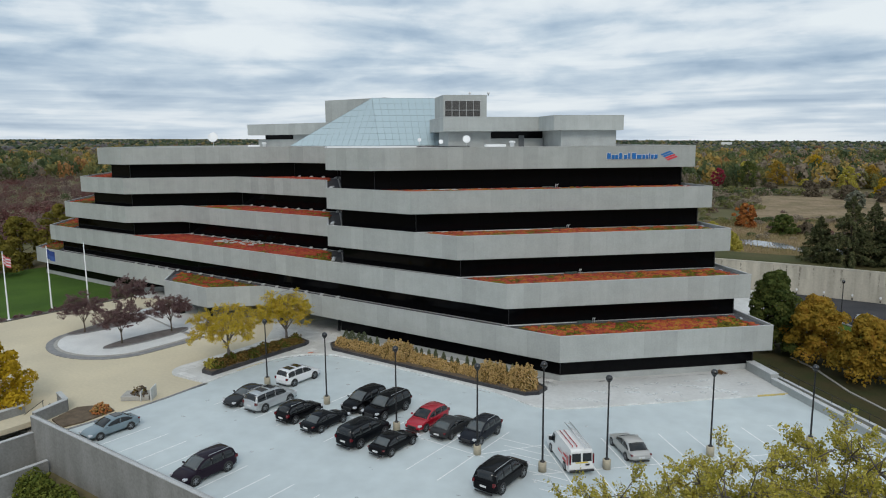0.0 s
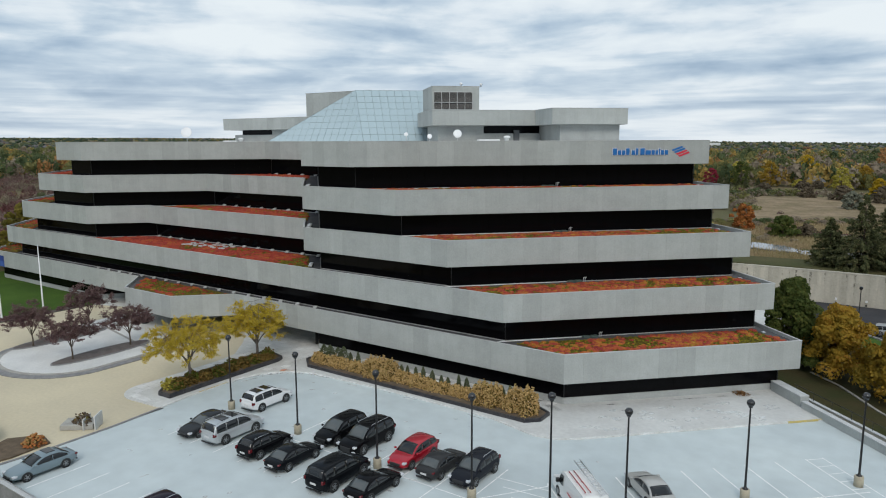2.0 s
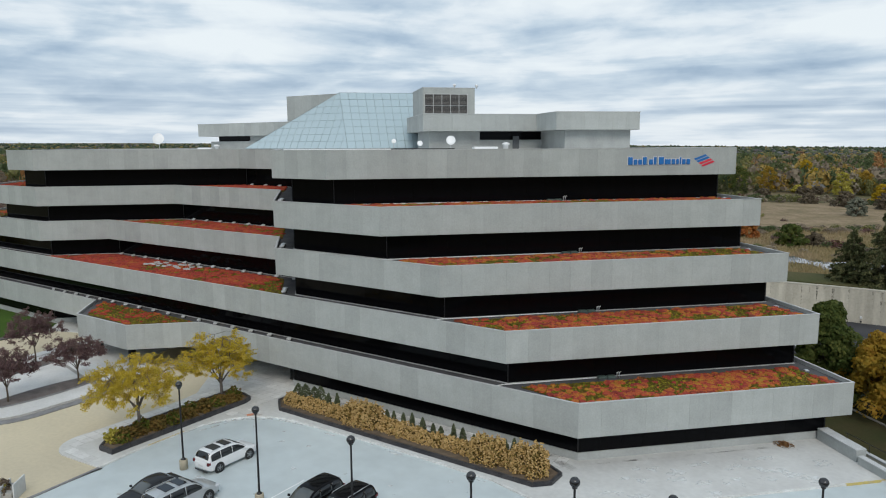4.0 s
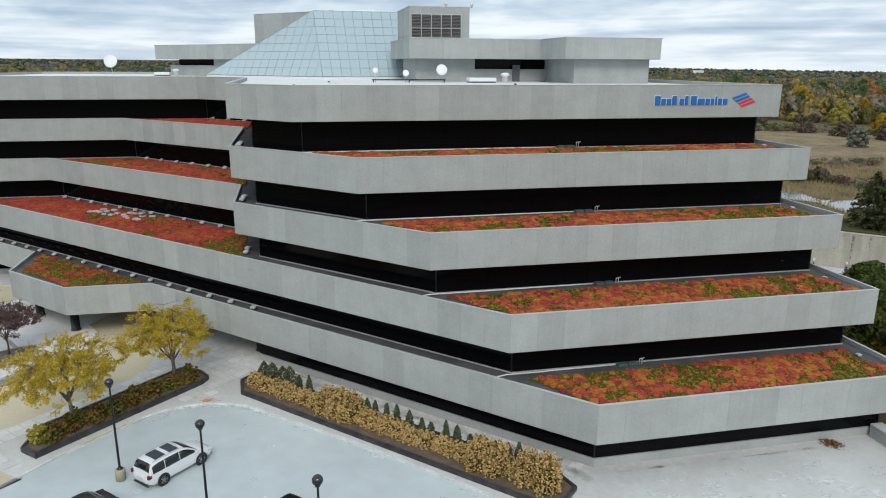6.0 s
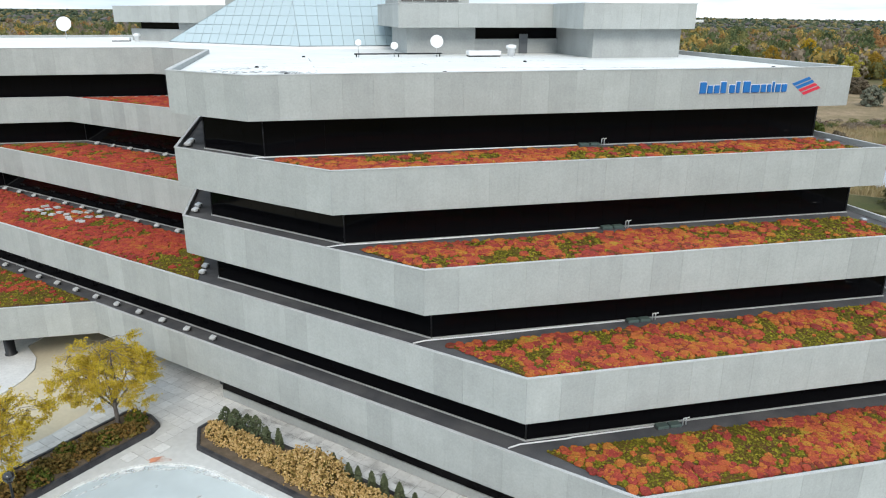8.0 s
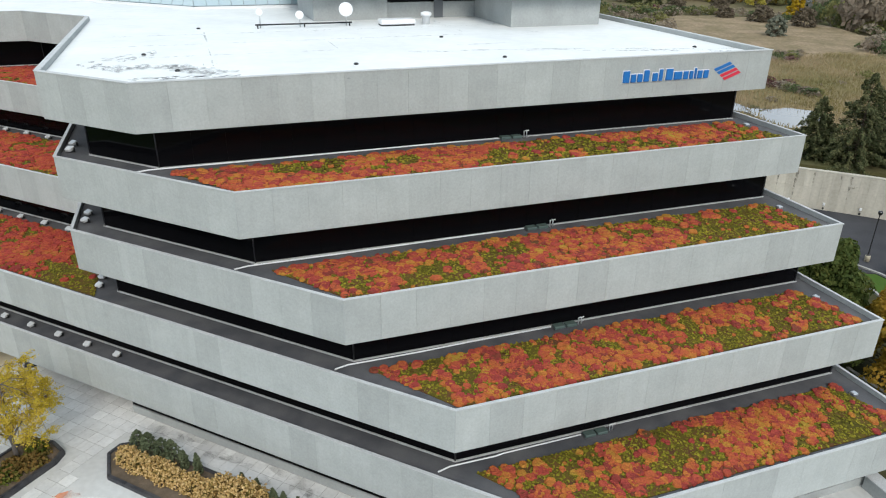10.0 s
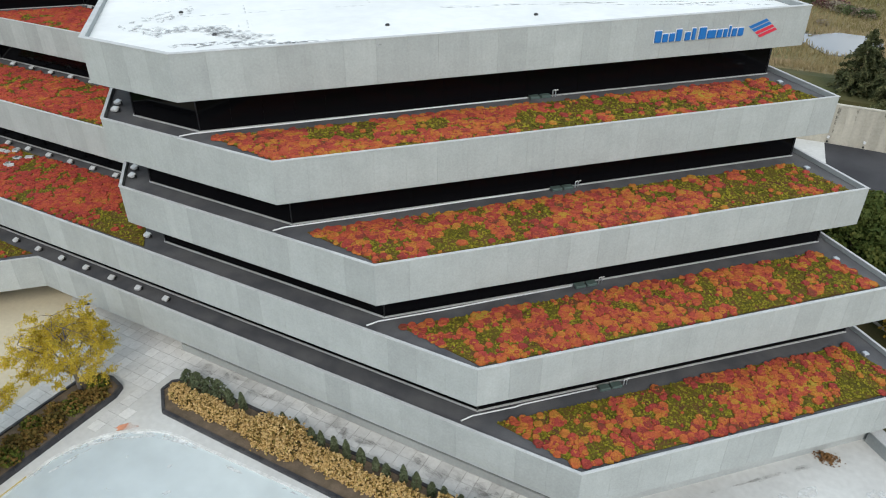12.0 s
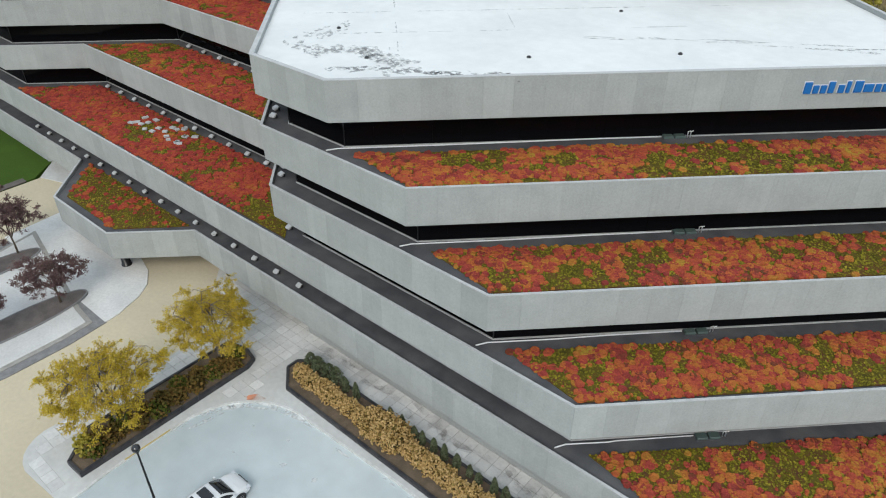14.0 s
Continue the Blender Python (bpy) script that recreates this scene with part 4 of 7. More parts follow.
sheet("concrete_apron", [(-46, 114), (-33, 103), (-24, 122), (-19.5, 136), (-20.5, 147.3), (-46, 145)], -4.25, PALE, "pale concrete apron at the end of the service road", 0.4)
sheet("court_floor", [(-65, 12), (-27.7, 12), (-27.7, 27), (-65, 27)], -4.3, CONC_OLD, "grey concrete floor of the lower court", 0.4)
# lower court at the south-west corner
wall_run("court_wall", (-65.0, 27.0), (-65.0, 12), 0.35, -4.8, -0.6, "grey concrete wall of the lower court", CONC_OLD)
wall_run("court_wall", (-62.0, 26.6), (-62.0, 12), 0.3, -4.8, -2.4, "lower grey concrete wall in the court", CONC_OLD)
wall_run("stair_wall", (-65.2, 27.2), (-66.2, 30.6), 0.4, -1.0, 1.15, "angled grey concrete wall beside steps", CONC_OLD)
wall_run("stair_wall", (-66.2, 30.6), (-68.8, 31.2), 0.4, -1.0, 1.15, "angled grey concrete wall beside steps", CONC_OLD)
wall_run("stair_wall", (-69.0, 28.0), (-69.0, 19), 0.4, -2.0, 0.8, "grey concrete wall beside steps", CONC_OLD)
st = thing("garden_steps", (-67.1, 29.5, 0), "worn grey concrete garden steps going down", "steps")
for k in range(7):
    bm = bmesh.new()
    box(bm, -1.5, 1.5, -0.34 * (k + 1), -0.34 * k, -0.17 * (k + 1) - 0.6, -0.17 * k + 0.02)
    part("step", bm, KERB, st)
for sx in (-1.4, 0.0):
    bm = bmesh.new()
    tube(bm, [(sx, 0.1, 0.9), (sx, -2.4, -0.3)], 0.03, 6)
    tube(bm, [(sx, 0.0, 0), (sx, 0.0, 0.9)], 0.03, 6)
    tube(bm, [(sx, -2.3, -1.2), (sx, -2.3, -0.25)], 0.03, 6)
    part("handrail", bm, BLACKMETAL, st)
bm = bmesh.new()
prism(bm, [(-64.9, 28.6), (-62.3, 28.2), (-61.9, 30), (-62.2, 33.2), (-64.3, 33.6), (-66, 31.5)], 0, 0.14)
tagged(mesh_ob("corner_bed", bm, SOIL), "bare brown soil bed beside the driveway", "planting bed", kind="structure")


# ---- east side: lower road and retaining wall ----
sheet("service_road", [(-20.5, 147.4), (-19.5, 136), (-24, 122), (-17, 125), (-10, 127), (-5, 122.5), (20, 122), (70, 130), (70, 141), (30, 143.0), (0, 147), (-14, 147.4)], -4.30, ASPHALT, "dark asphalt service road below the building", 0.4, "road")
sheet("lawn_strip", [(-12.5, 125.5), (-10, 126.6), (-5.4, 122.2), (20, 121.6), (20, 108), (-6, 112)], -4.22, LAWN, "green lawn beside the service road", 0.4, "lawn")
bm = bmesh.new()
strip(bm, [(-14.5, 128.2), (-12.6, 128.6), (-9.7, 126.9), (-5.2, 122.4), (20, 121.9)], 0.3, -4.5, -4.12)
strip(bm, [(-13.5, 127.4), (-9.5, 119), (-4, 108), (0, 98)], 0.3, -4.5, -4.12)
strip(bm, [(-14, 103), (-10.5, 99.4), (-5.9, 92.3), (-2.2, 88.3), (3, 84)], 0.3, -4.6, -4.2)
tagged(mesh_ob("kerb", bm, KERB), "pale kerb of the service road", "kerb", kind="structure")


# tree shadows are put into this darkened grass colour, over the whole sheet
sheet("east_lawn", [(-14.2, 83.5), (-2, 70), (12, 60), (40, 60), (40, 100), (4, 97), (-3, 106), (-12, 124), (-24, 120), (-34, 102)], -4.30, mat("shaded_grass", (0.04, 0.046, 0.016), (0.06, 0.05, 0.022), rough=1, scale=0.25, fine=5, bump=0.4), "dull brownish grass below the trees, their shade put into its dark colour", 0.4, "lawn")


def retaining_wall():
    rw = thing("retaining_wall", (0, 0, 0), "long stained concrete panel retaining wall behind the service road", "wall", kind="structure")
    bm = bmesh.new()
    pts = [(x, wall_y(x)) for x in range(-74, 72, 4)]
    strip(bm, pts, 0.5, -4.6, 1.35)
    part("backing", bm, CONC_P, rw)
    bm = bmesh.new()
    strip(bm, [(x, y - 0.1) for x, y in pts], 0.7, 1.35, 1.5)
    part("coping", bm, RETAIN, rw)
    pw = 1.18
    for k in range(120):
        x = -73 + pw * k
        a, b = Vector((x, wall_y(x) - 0.003)), Vector((x + pw, wall_y(x + pw) - 0.003))
        ang = math.degrees(math.atan2(b.y - a.y, b.x - a.x))
        for z0, h in ((-4.5, 3.4), (-1.1, 2.4)):
            o = new("panel", slab_mesh("wall_panel", (b - a).length, h, 0.08, 0.02, RETAIN))
            o.matrix_basis = pose(a.x, a.y, z0, 0, 0, ang)
            o.parent = rw
    bm = bmesh.new()
    for k in range(90):
        x = -73 + pw * rng.integers(0, 110) + rng.normal(0, 0.06)
        y = wall_y(x) - 0.1
        w, l = rng.uniform(0.06, 0.24), rng.uniform(0.8, 4.8)
        bm.faces.new([bm.verts.new((x + a * w, y - 0.002 * k / 90, 1.2 - b * l)) for a, b in ((-1, 0), (-0.5, 0.6), (0, 1), (0.4, 0.7), (1, 0))])
    part("drip_stain", bm, DRIP, rw, "dark drip stains")
    for k, x in enumerate((-24.8, -20.2, -15.5, -10.8, -6.3, -1.7, 2.9)):
        lt = thing("wall_light", (x, wall_y(x) - 0.1, -3.55), "small white wall light on the retaining wall", "wall light", "retaining wall lights")
        bm = bmesh.new()
        box(bm, -0.17, 0.17, -0.14, 0, 0, 0.42)
        bevel(bm, 0.04)
        part("shade", bm, WHITEMETAL, lt)
        bm = bmesh.new()
        box(bm, -0.12, 0.12, -0.08, 0.02, -0.62, -0.34)
        part("junction_box", bm, BLACKMETAL, lt)


retaining_wall()

# ---- roof and terrace fittings ----
def flood_light():
    t = thing("flood_light", (0, 0, -50), "small grey terrace flood light on a bracket", "flood light", "terrace flood lights")
    bm = bmesh.new()
    box(bm, -0.25, 0.25, -0.19, 0.19, 0.16, 0.34, pose(0, 0, 0, 18, 0, 0))
    bevel(bm, 0.03)
    box(bm, -0.20, 0.20, -0.24, -0.18, 0.18, 0.30, pose(0, 0, 0, 18, 0, 0))
    part("housing", bm, mat("lamp_grey", (0.58, 0.59, 0.59), rough=0.5), t)
    bm = bmesh.new()
    box(bm, -0.20, 0.20, -0.15, 0.15, 0.342, 0.35, pose(0, 0, 0, 18, 0, 0))
    part("lens", bm, glossy("lens", (0.55, 0.57, 0.58), 0.15), t)
    bm = bmesh.new()
    box(bm, -0.10, 0.10, -0.13, 0.13, 0, 0.06)
    for k in (-0.27, 0.255):
        box(bm, k, k + 0.015, -0.05, 0.05, 0.03, 0.30)
    box(bm, -0.27, 0.27, -0.05, 0.05, 0.03, 0.06)
    part("bracket", bm, BLACKMETAL, t)
    return t


def fittings():
    f = flood_light()
    spots = [(-62.7 - 2.97 * k, 64.85, TOP[1] - 0.3) for k in range(17)]
    for i, y in ((2, 71.35), (3, 77.85), (4, 84.3)):
        w = int((2 * abs(XM - (NOTCH - y))) / 2.92)
        spots += [((NOTCH - y) + 2.0 - 2.92 * k, y, TOP[i] - 0.3) for k in range(w + 2)]
    for i in (2, 3, 4):
        spots += [(-64.0, 65.6, TOP[i] - 0.3), (-64.9, 66.6, TOP[i] - 0.3)]
    for p in spots[1:]:
        copy_thing(f, pose(*p, 0, 0, random.uniform(-12, 12)))
    f.matrix_basis = pose(*spots[0])
    # roof access hatches at the foot of the windows, drains, pipes along the glass
    dg = lambda u, v: ((u + v) / 2, (u - v) / 2)
    for i, v in ((4, -122.0), (3, -115.4), (2, -108.8), (1, -102.2)):
        z = TOP[i] - 0.3
        x, y = dg(41.0, v)
        h = thing("terrace_hatch", (x, y, z), "dark green equipment box with a pale bent pipe on the terrace", "equipment box", "terrace hatches", rz=45)
        bm = bmesh.new()
        box(bm, -0.85, 0.75, -0.30, 0.30, 0, 0.03)
        part("base", bm, MEMBRANE, h)
        for k in (-0.8, 0.02):
            bm = bmesh.new()
            box(bm, k, k + 0.72, -0.24, 0.24, 0.03, 0.22)
            bevel(bm, 0.03)
            part("lid", bm, glossy("hatch_green", (0.075, 0.11, 0.10), 0.45), h, "dark green box lid")
        for k in (0, 1):
            bm = bmesh.new()
            tube(bm, [(0.95 + k * 0.2, 0, 0), (0.95 + k * 0.2, 0, 0.45), (1.1 + k * 0.2, -0.05, 0.52)], 0.04, 6)
            part("pipe", bm, WHITEMETAL, h, "pale bent pipe")
        c = thing("conduit", (x, y, z), "pale conduit lying along the terrace", "conduit", "terrace conduits", rz=45)
        bm = bmesh.new()
        inv = pose(x, y, 0, 0, 0, 45).inverted()
        gc = inv @ Vector((XC[i + 1] - 0.75, YS + 1.1, 0))
        end = inv @ Vector((XC[i + 1] - 1.15, YS + 0.4, 0))
        tube(bm, [(-0.9, 0.15, 0.07), (-6, 0.12, 0.07), (gc.x * 0.7, gc.y * 0.6, 0.07), (gc.x, gc.y, 0.07), (end.x, end.y, 0.07)], 0.05, 6)
        part("pipe", bm, WHITEMETAL, c)
        dx, dy = dg(66.6, {4: -119.2, 3: -112.6, 2: -105.9, 1: -99.4}[i])
        d = thing("drain_cowl", (dx, dy, z), "small grey drain cowl on the terrace", "drain", "terrace drains", rz=45)
        bm = bmesh.new()
        box(bm, -0.2, 0.2, -0.2, 0.2, 0, 0.2)
        bevel(bm, 0.05)
        part("cowl", bm, STEEL, d)
    # flat stones dropped on the west planting
    for k in range(22):
        sx, sy = rng.uniform(-92.5, -83.5), rng.uniform(67.2, 70.6)
        s = thing("pale_tile", (sx, sy, TOP[2] - 0.3 + 0.3), "pale loose paver tile lying on the sedum", "tile", "loose tiles", rz=float(rng.uniform(0, 90)))
        bm = bmesh.new()
        w = rng.uniform(0.2, 0.34)
        box(bm, -w, w, -0.2, 0.2, -0.1, 0.04)
        part("slab", bm, COPING, s)
    # roof vents, stains
    z = ROOF_Z
    for x, y in ((-63.7, 72.2), (-49.4, 76.2), (-42, 83.5), (-57.5, 69.0), (-31, 95), (-50, 90), (-70, 84)):
        t = thing("roof_drain", (x, y, z), "small dark drain on the white roof", "drain", "roof drains")
        bm = bmesh.new()
        lathe(bm, [(0.16, 0), (0.16, 0.06), (0.1, 0.12), (0.02, 0.13)], 10)
        part("strainer", bm, BLACKMETAL, t)
    spots = []
    for k in range(46):
        a = rng.random()
        bend = 0.8 * math.sin(7 * a)
        spots.append((-58.0 + 11 * a + rng.normal(0, 0.25), 65.8 + 8.0 * a + bend * 0.5 + rng.normal(0, 0.2), rng.uniform(0.3, 0.9), rng.uniform(0.12, 0.34), rng.normal(0.75, 0.5)))
    for k in range(22):
        a = rng.random()
        spots.append((-50 + 24 * a + rng.normal(0, 0.3), 82.5 + 14 * a + rng.normal(0, 0.5), rng.uniform(0.6, 2.2), rng.uniform(0.06, 0.16), rng.normal(0.62, 0.05)))
    for k in range(16):
        spots.append((-64.6 + rng.uniform(0, 1.6), 67.4 + rng.uniform(0, 6), rng.uniform(0.3, 0.9), rng.uniform(0.1, 0.3), rng.normal(2.3, 0.3)))
    for k in range(9):
        spots.append((-61.5 + 0.55 * k, 67.0 + 0.62 * k, rng.uniform(0.3, 0.5), 0.05, 2.36))
    for v in (-134.0, -141.5, -149.0):
        for k in range(16):
            u = 6.0 + 3.1 * k + rng.normal(0, 0.3)
            if rng.random() < 0.72:
                spots.append(((u + v) / 2, (u - v) / 2, rng.uniform(0.9, 1.7), rng.uniform(0.03, 0.09), 0.785))
    for u in (14.5, 27.0, 44.0):
        for k in range(9):
            v = -129.5 - 3.0 * k + rng.normal(0, 0.3)
            if rng.random() < 0.6:
                spots.append(((u + v) / 2, (u - v) / 2, rng.uniform(0.6, 1.5), rng.uniform(0.03, 0.08), 2.356))
    for k in range(26):
        a = rng.random()
        spots.append((-62.6 + 9.5 * a + rng.normal(0, 0.5), 66.6 + 3.4 * math.sin(3.0 * a) + rng.normal(0, 0.5), rng.uniform(0.5, 1.3), rng.uniform(0.2, 0.5), rng.normal(0.4, 0.5)))
    patches("roof_marks", spots, z + 0.004, STAIN, "grey drying marks on the white roof")
    # dishes and small plant
    for x, y, r, hgt in ((-60.6, 92.4, 0.62, 1.35), (-63.5, 89.5, 0.36, 1.0), (-66, 87.2, 0.3, 1.3), (-131.0, 97.0, 1.1, 2.2)):
        t = thing("satellite_dish", (x, y, z), "white satellite dish on a short mast", "satellite dish", "roof dishes")
        bm = bmesh.new()
        lathe(bm, [(r * q / 6, r * 0.28 * (q / 6) ** 2) for q in range(1, 7)] + [(r * 0.98, r * 0.30), (0.05, 0.05)], 20)
        o = part("reflector", bm, WHITEMETAL, t)
        o.matrix_basis = look((0, 0, hgt), (40, -50, hgt + 18)) @ pose(0, 0, 0, 180, 0, 0)
        bm = bmesh.new()
        tube(bm, [(0, 0, 0), (0, 0, hgt)], 0.05, 8)
        part("mast", bm, STEEL, t)
    t = thing("dish_frame", (-63.3, 89.8, z), "low black steel frame holding the roof dishes", "frame", rz=45)
    bm = bmesh.new()
    tube(bm, [(-4.2, -0.3, 0.3), (4.2, -0.3, 0.3)], 0.07, 6)
    for k in (-4, 0, 4):
        tube(bm, [(k, -0.3, 0), (k, -0.3, 0.3)], 0.06, 6)
    part("bar", bm, BLACKMETAL, t)
    for x, y, w in ((-56.9, 95.0, 1.6), (-118, 97.5, 1.2)):
        t = thing("roof_unit", (x, y, z), "low white rooftop air unit", "roof unit", "roof units", rz=45)
        bm = bmesh.new()
        box(bm, -w, w, -0.7, 0.7, 0.12, 0.55)
        bevel(bm, 0.08)
        part("casing", bm, WHITEMETAL, t)
        bm = bmesh.new()
        box(bm, -w * 0.95, w * 0.95, -0.62, 0.62, 0, 0.14)
        part("base", bm, BLACKMETAL, t)
        c = thing("roof_cowl", (x + w * 1.2, y + w * 1.3, z), "white round roof cowl", "cowl", "roof cowls")
        bm = bmesh.new()
        lathe(bm, [(0.35, 0), (0.35, 0.7), (0.5, 0.75), (0.5, 1.0), (0.2, 1.1)], 14)
        part("cowl", bm, WHITEMETAL, c)


fittings()


def facade_sign():
    """Blue mark strip and a red, white and blue flag shape near the end of the top band."""
    o = (-34.27, 85.44)
    s = thing("facade_sign", (o[0], o[1], 23.2), "blue raised sign strip with a red and blue flag emblem", "sign", rz=45)
    blue = glossy("sign_blue", (0.012, 0.14, 0.42), 0.4)
    red = glossy("sign_red", (0.62, 0.03, 0.06), 0.4)
    white = glossy("sign_white", (0.7, 0.7, 0.72), 0.5)
    x = 0.0
    for w, h in ((0.50, 0.78), (0.40, 0.55), (0.40, 0.55), (0.42, 0.78), (0, 0), (0.42, 0.55), (0.28, 0.78), (0, 0), (0.55, 0.78), (0.66, 0.55), (0.40, 0.55), (0.30, 0.55), (0.16, 0.74), (0.38, 0.55), (0.42, 0.55)):
        if not w:
            x += 0.16
            continue
        bm = bmesh.new()
        box(bm, x, x + w, -0.19, -0.09, 0, h)
        bevel(bm, 0.03)
        part("bar", bm, blue, s)
        bm = bmesh.new()
        box(bm, x - 0.04, x + w + 0.04, -0.09, 0.03, -0.04, h + 0.04)
        part("backing", bm, white, s)
        x += w + 0.11
    x = 7.25
    bm = bmesh.new()
    prism(bm, [(-0.05, 0.58), (1.2, -0.4), (2.75, 0.62), (1.5, 1.12)], 0, 0.05)
    bk = part("emblem_backing", bm, white, s)
    bk.matrix_basis = pose(x, 0.0, 0, 90, 0, 0)
    for k in range(4):
        bm = bmesh.new()
        a, b = k * 0.25 + 0.02, k * 0.25 + 0.20
        e0, e1 = Vector((0.03, 0.56)), Vector((1.2, -0.32))
        f = Vector((1.42, 0.5))
        p, q = e0.lerp(e1, a), e0.lerp(e1, b)
        prism(bm, [tuple(p + f * 0.05), tuple(q + f * 0.05), tuple(q + f * 0.97), tuple(p + f * 0.97)], 0.05, 0.1)
        o2 = part("stripe", bm, red if k > 1 else blue, s)
        o2.matrix_basis = pose(x, 0.0, 0, 90, 0, 0)


facade_sign()


# ---- canopy columns ----
for x, y in ((-83.9, 60.0), (-91.2, 60.3), (-74.8, 65.8), (-99.4, 65.8), (-64.3, 66.8)):
    t = thing("column", (x, y, 0.1), "black clad column under the entrance canopy", "column", "canopy columns")
    bm = bmesh.new()
    lathe(bm, [(0.5, 0), (0.5, 0.12), (0.42, 0.14), (0.42, 2.46)], 20)
    part("shaft", bm, glossy("column_black", (0.015, 0.015, 0.017), 0.3), t)


# ---- planters ----
def planter(pts, h, label):
    t = thing("planter", (0, 0, 0), label, "planter", "granite planters")
    bm = bmesh.new()
    prism(bm, offset(pts, 0.20), 0, h - 0.10)
    part("soil", bm, SOIL, t)
    n = len(pts)
    q = offset(pts, 0)
    inn = offset(pts, 0.24)
    for k in range(n):
        a, b, c, d = q[k], q[(k + 1) % n], inn[(k + 1) % n], inn[k]
        m = max(1, round((Vector(b) - Vector(a)).length / 1.5))
        for j in range(m):
            l = lambda p, r, s: (p[0] + (r[0] - p[0]) * s, p[1] + (r[1] - p[1]) * s)
            g = 0.004 / (Vector(b) - Vector(a)).length
            s0, s1 = j / m + g, (j + 1) / m - g
            bm = bmesh.new()
            stone = [l(a, b, s0), l(a, b, s1), l(d, c, s1), l(d, c, s0)]
            prism(bm, stone, 0, h - 0.05)
            prism(bm, offset(stone, 0.025), h - 0.05, h)
            part("stone", bm, GRANITE, t)
    return t


planter([(-62.85, 44.9), (-64.6, 44.8), (-66.6, 47.2), (-66.6, 59.6), (-64.6, 60.15), (-63.2, 59.8), (-62.85, 58.9)], 0.52, "long black granite planter with low brown shrubs")
planter([(-58.7, 59.35), (-60.5, 60.9), (-60.5, 62.0), (-59.5, 62.8), (-31.8, 62.8), (-30.3, 62.0), (-30.3, 60.2), (-31.4, 59.1)], 0.42, "long black granite planter in front of the building")

# ---- lamp posts ----
GLOBE = glossy("smoked_globe", (0.014, 0.014, 0.016), 0.08, spec=0.8)


def lamp_post(x, y, h):
    t = thing("street_lamp", (x, y, 0), "black post lamp with a smoked globe on a concrete base", "street lamp", "car park lamps")
    bm = bmesh.new()
    lathe(bm, [(0.32, -0.02), (0.32, 0.74), (0.30, 0.78), (0.12, 0.79)], 20)
    part("base", bm, mat("lamp_base", (0.46, 0.41, 0.31), (0.38, 0.34, 0.26), rough=0.9, scale=2), t, "tan concrete base")
    bm = bmesh.new()
    lathe(bm, [(0.2, 0.78), (0.2, 0.84), (0.11, 0.9), (0.082, 1.0), (0.058, h - 0.55), (0.058, h - 0.5), (0.14, h - 0.47), (0.14, h - 0.42)], 12)
    part("pole", bm, BLACKMETAL, t)
    bm = bmesh.new()
    lathe(bm, [(0.05, h - 0.44)] + [(0.27 * math.sin(math.pi * q / 10 * 0.92 + 0.2), h - 0.16 - 0.27 * math.cos(math.pi * q / 10 * 0.92 + 0.2)) for q in range(11)], 18)
    part("globe", bm, GLOBE, t, "smoked glass globe")


for x, y, h in ((-55.89, 46.76, 7.1), (-46.6, 46.35, 7.2), (-36.8, 45.3, 7.75), (-28.25, 45.4, 7.7), (-22.4, 45.75, 8.85), (-18.45, 49.05, 7.6), (-12.4, 56.1, 7.25), (-6.0, 62.8, 7.0)):
    lamp_post(x, y, h)
lamp_post(-10.8, 130.4, 6.6)
bpy.data.objects["street_lamp.008"].location.z = -4.3

# ---- flagpoles ----
for k, (x, y) in enumerate(((-108.9, 43.4), (-109.2, 49.7), (-109.0, 55.3))):
    t = thing("flagpole", (x, y, 0.05), "tall white flagpole" + (" with a limp flag" if k < 2 else " without a flag") + " at the lawn edge", "flagpole", "flagpoles")
    bm = bmesh.new()
    lathe(bm, [(0.3, 0), (0.3, 0.1), (0.13, 0.14), (0.12, 1), (0.06, 10.0)], 12)
    part("pole", bm, WHITEMETAL, t)
    bm = bmesh.new()
    lathe(bm, [(0.02, 10.0), (0.12, 10.06), (0.12, 10.16), (0.02, 10.22)], 10)
    part("finial", bm, STEEL, t)
    if k < 2:
        cols = [(0.55, 0.10, 0.12), (0.62, 0.62, 0.64)] if k == 0 else [(0.03, 0.06, 0.22), (0.05, 0.10, 0.30)]
        for s in range(7 if k == 0 else 2):
            bm = bmesh.new()
            hh = 1.5 / (7 if k == 0 else 2)
            g = []
            for u in range(9):
                yy = 0.22 * math.sin(u * 1.1) * (u / 8)
                g.append([bm.verts.new((0.08 + u * 0.27, yy + w * 0.0, 9.8 - s * hh - hh * q - 0.05 * u)) for q in (0, 1) for w in (1,)])
            for a, b in zip(g, g[1:]):
                bm.faces.new((a[0], b[0], b[1], a[1]))
            part("flag_stripe", bm, mat("flag_%d_%d" % (k, s % 2), cols[s % 2], rough=0.9), t)

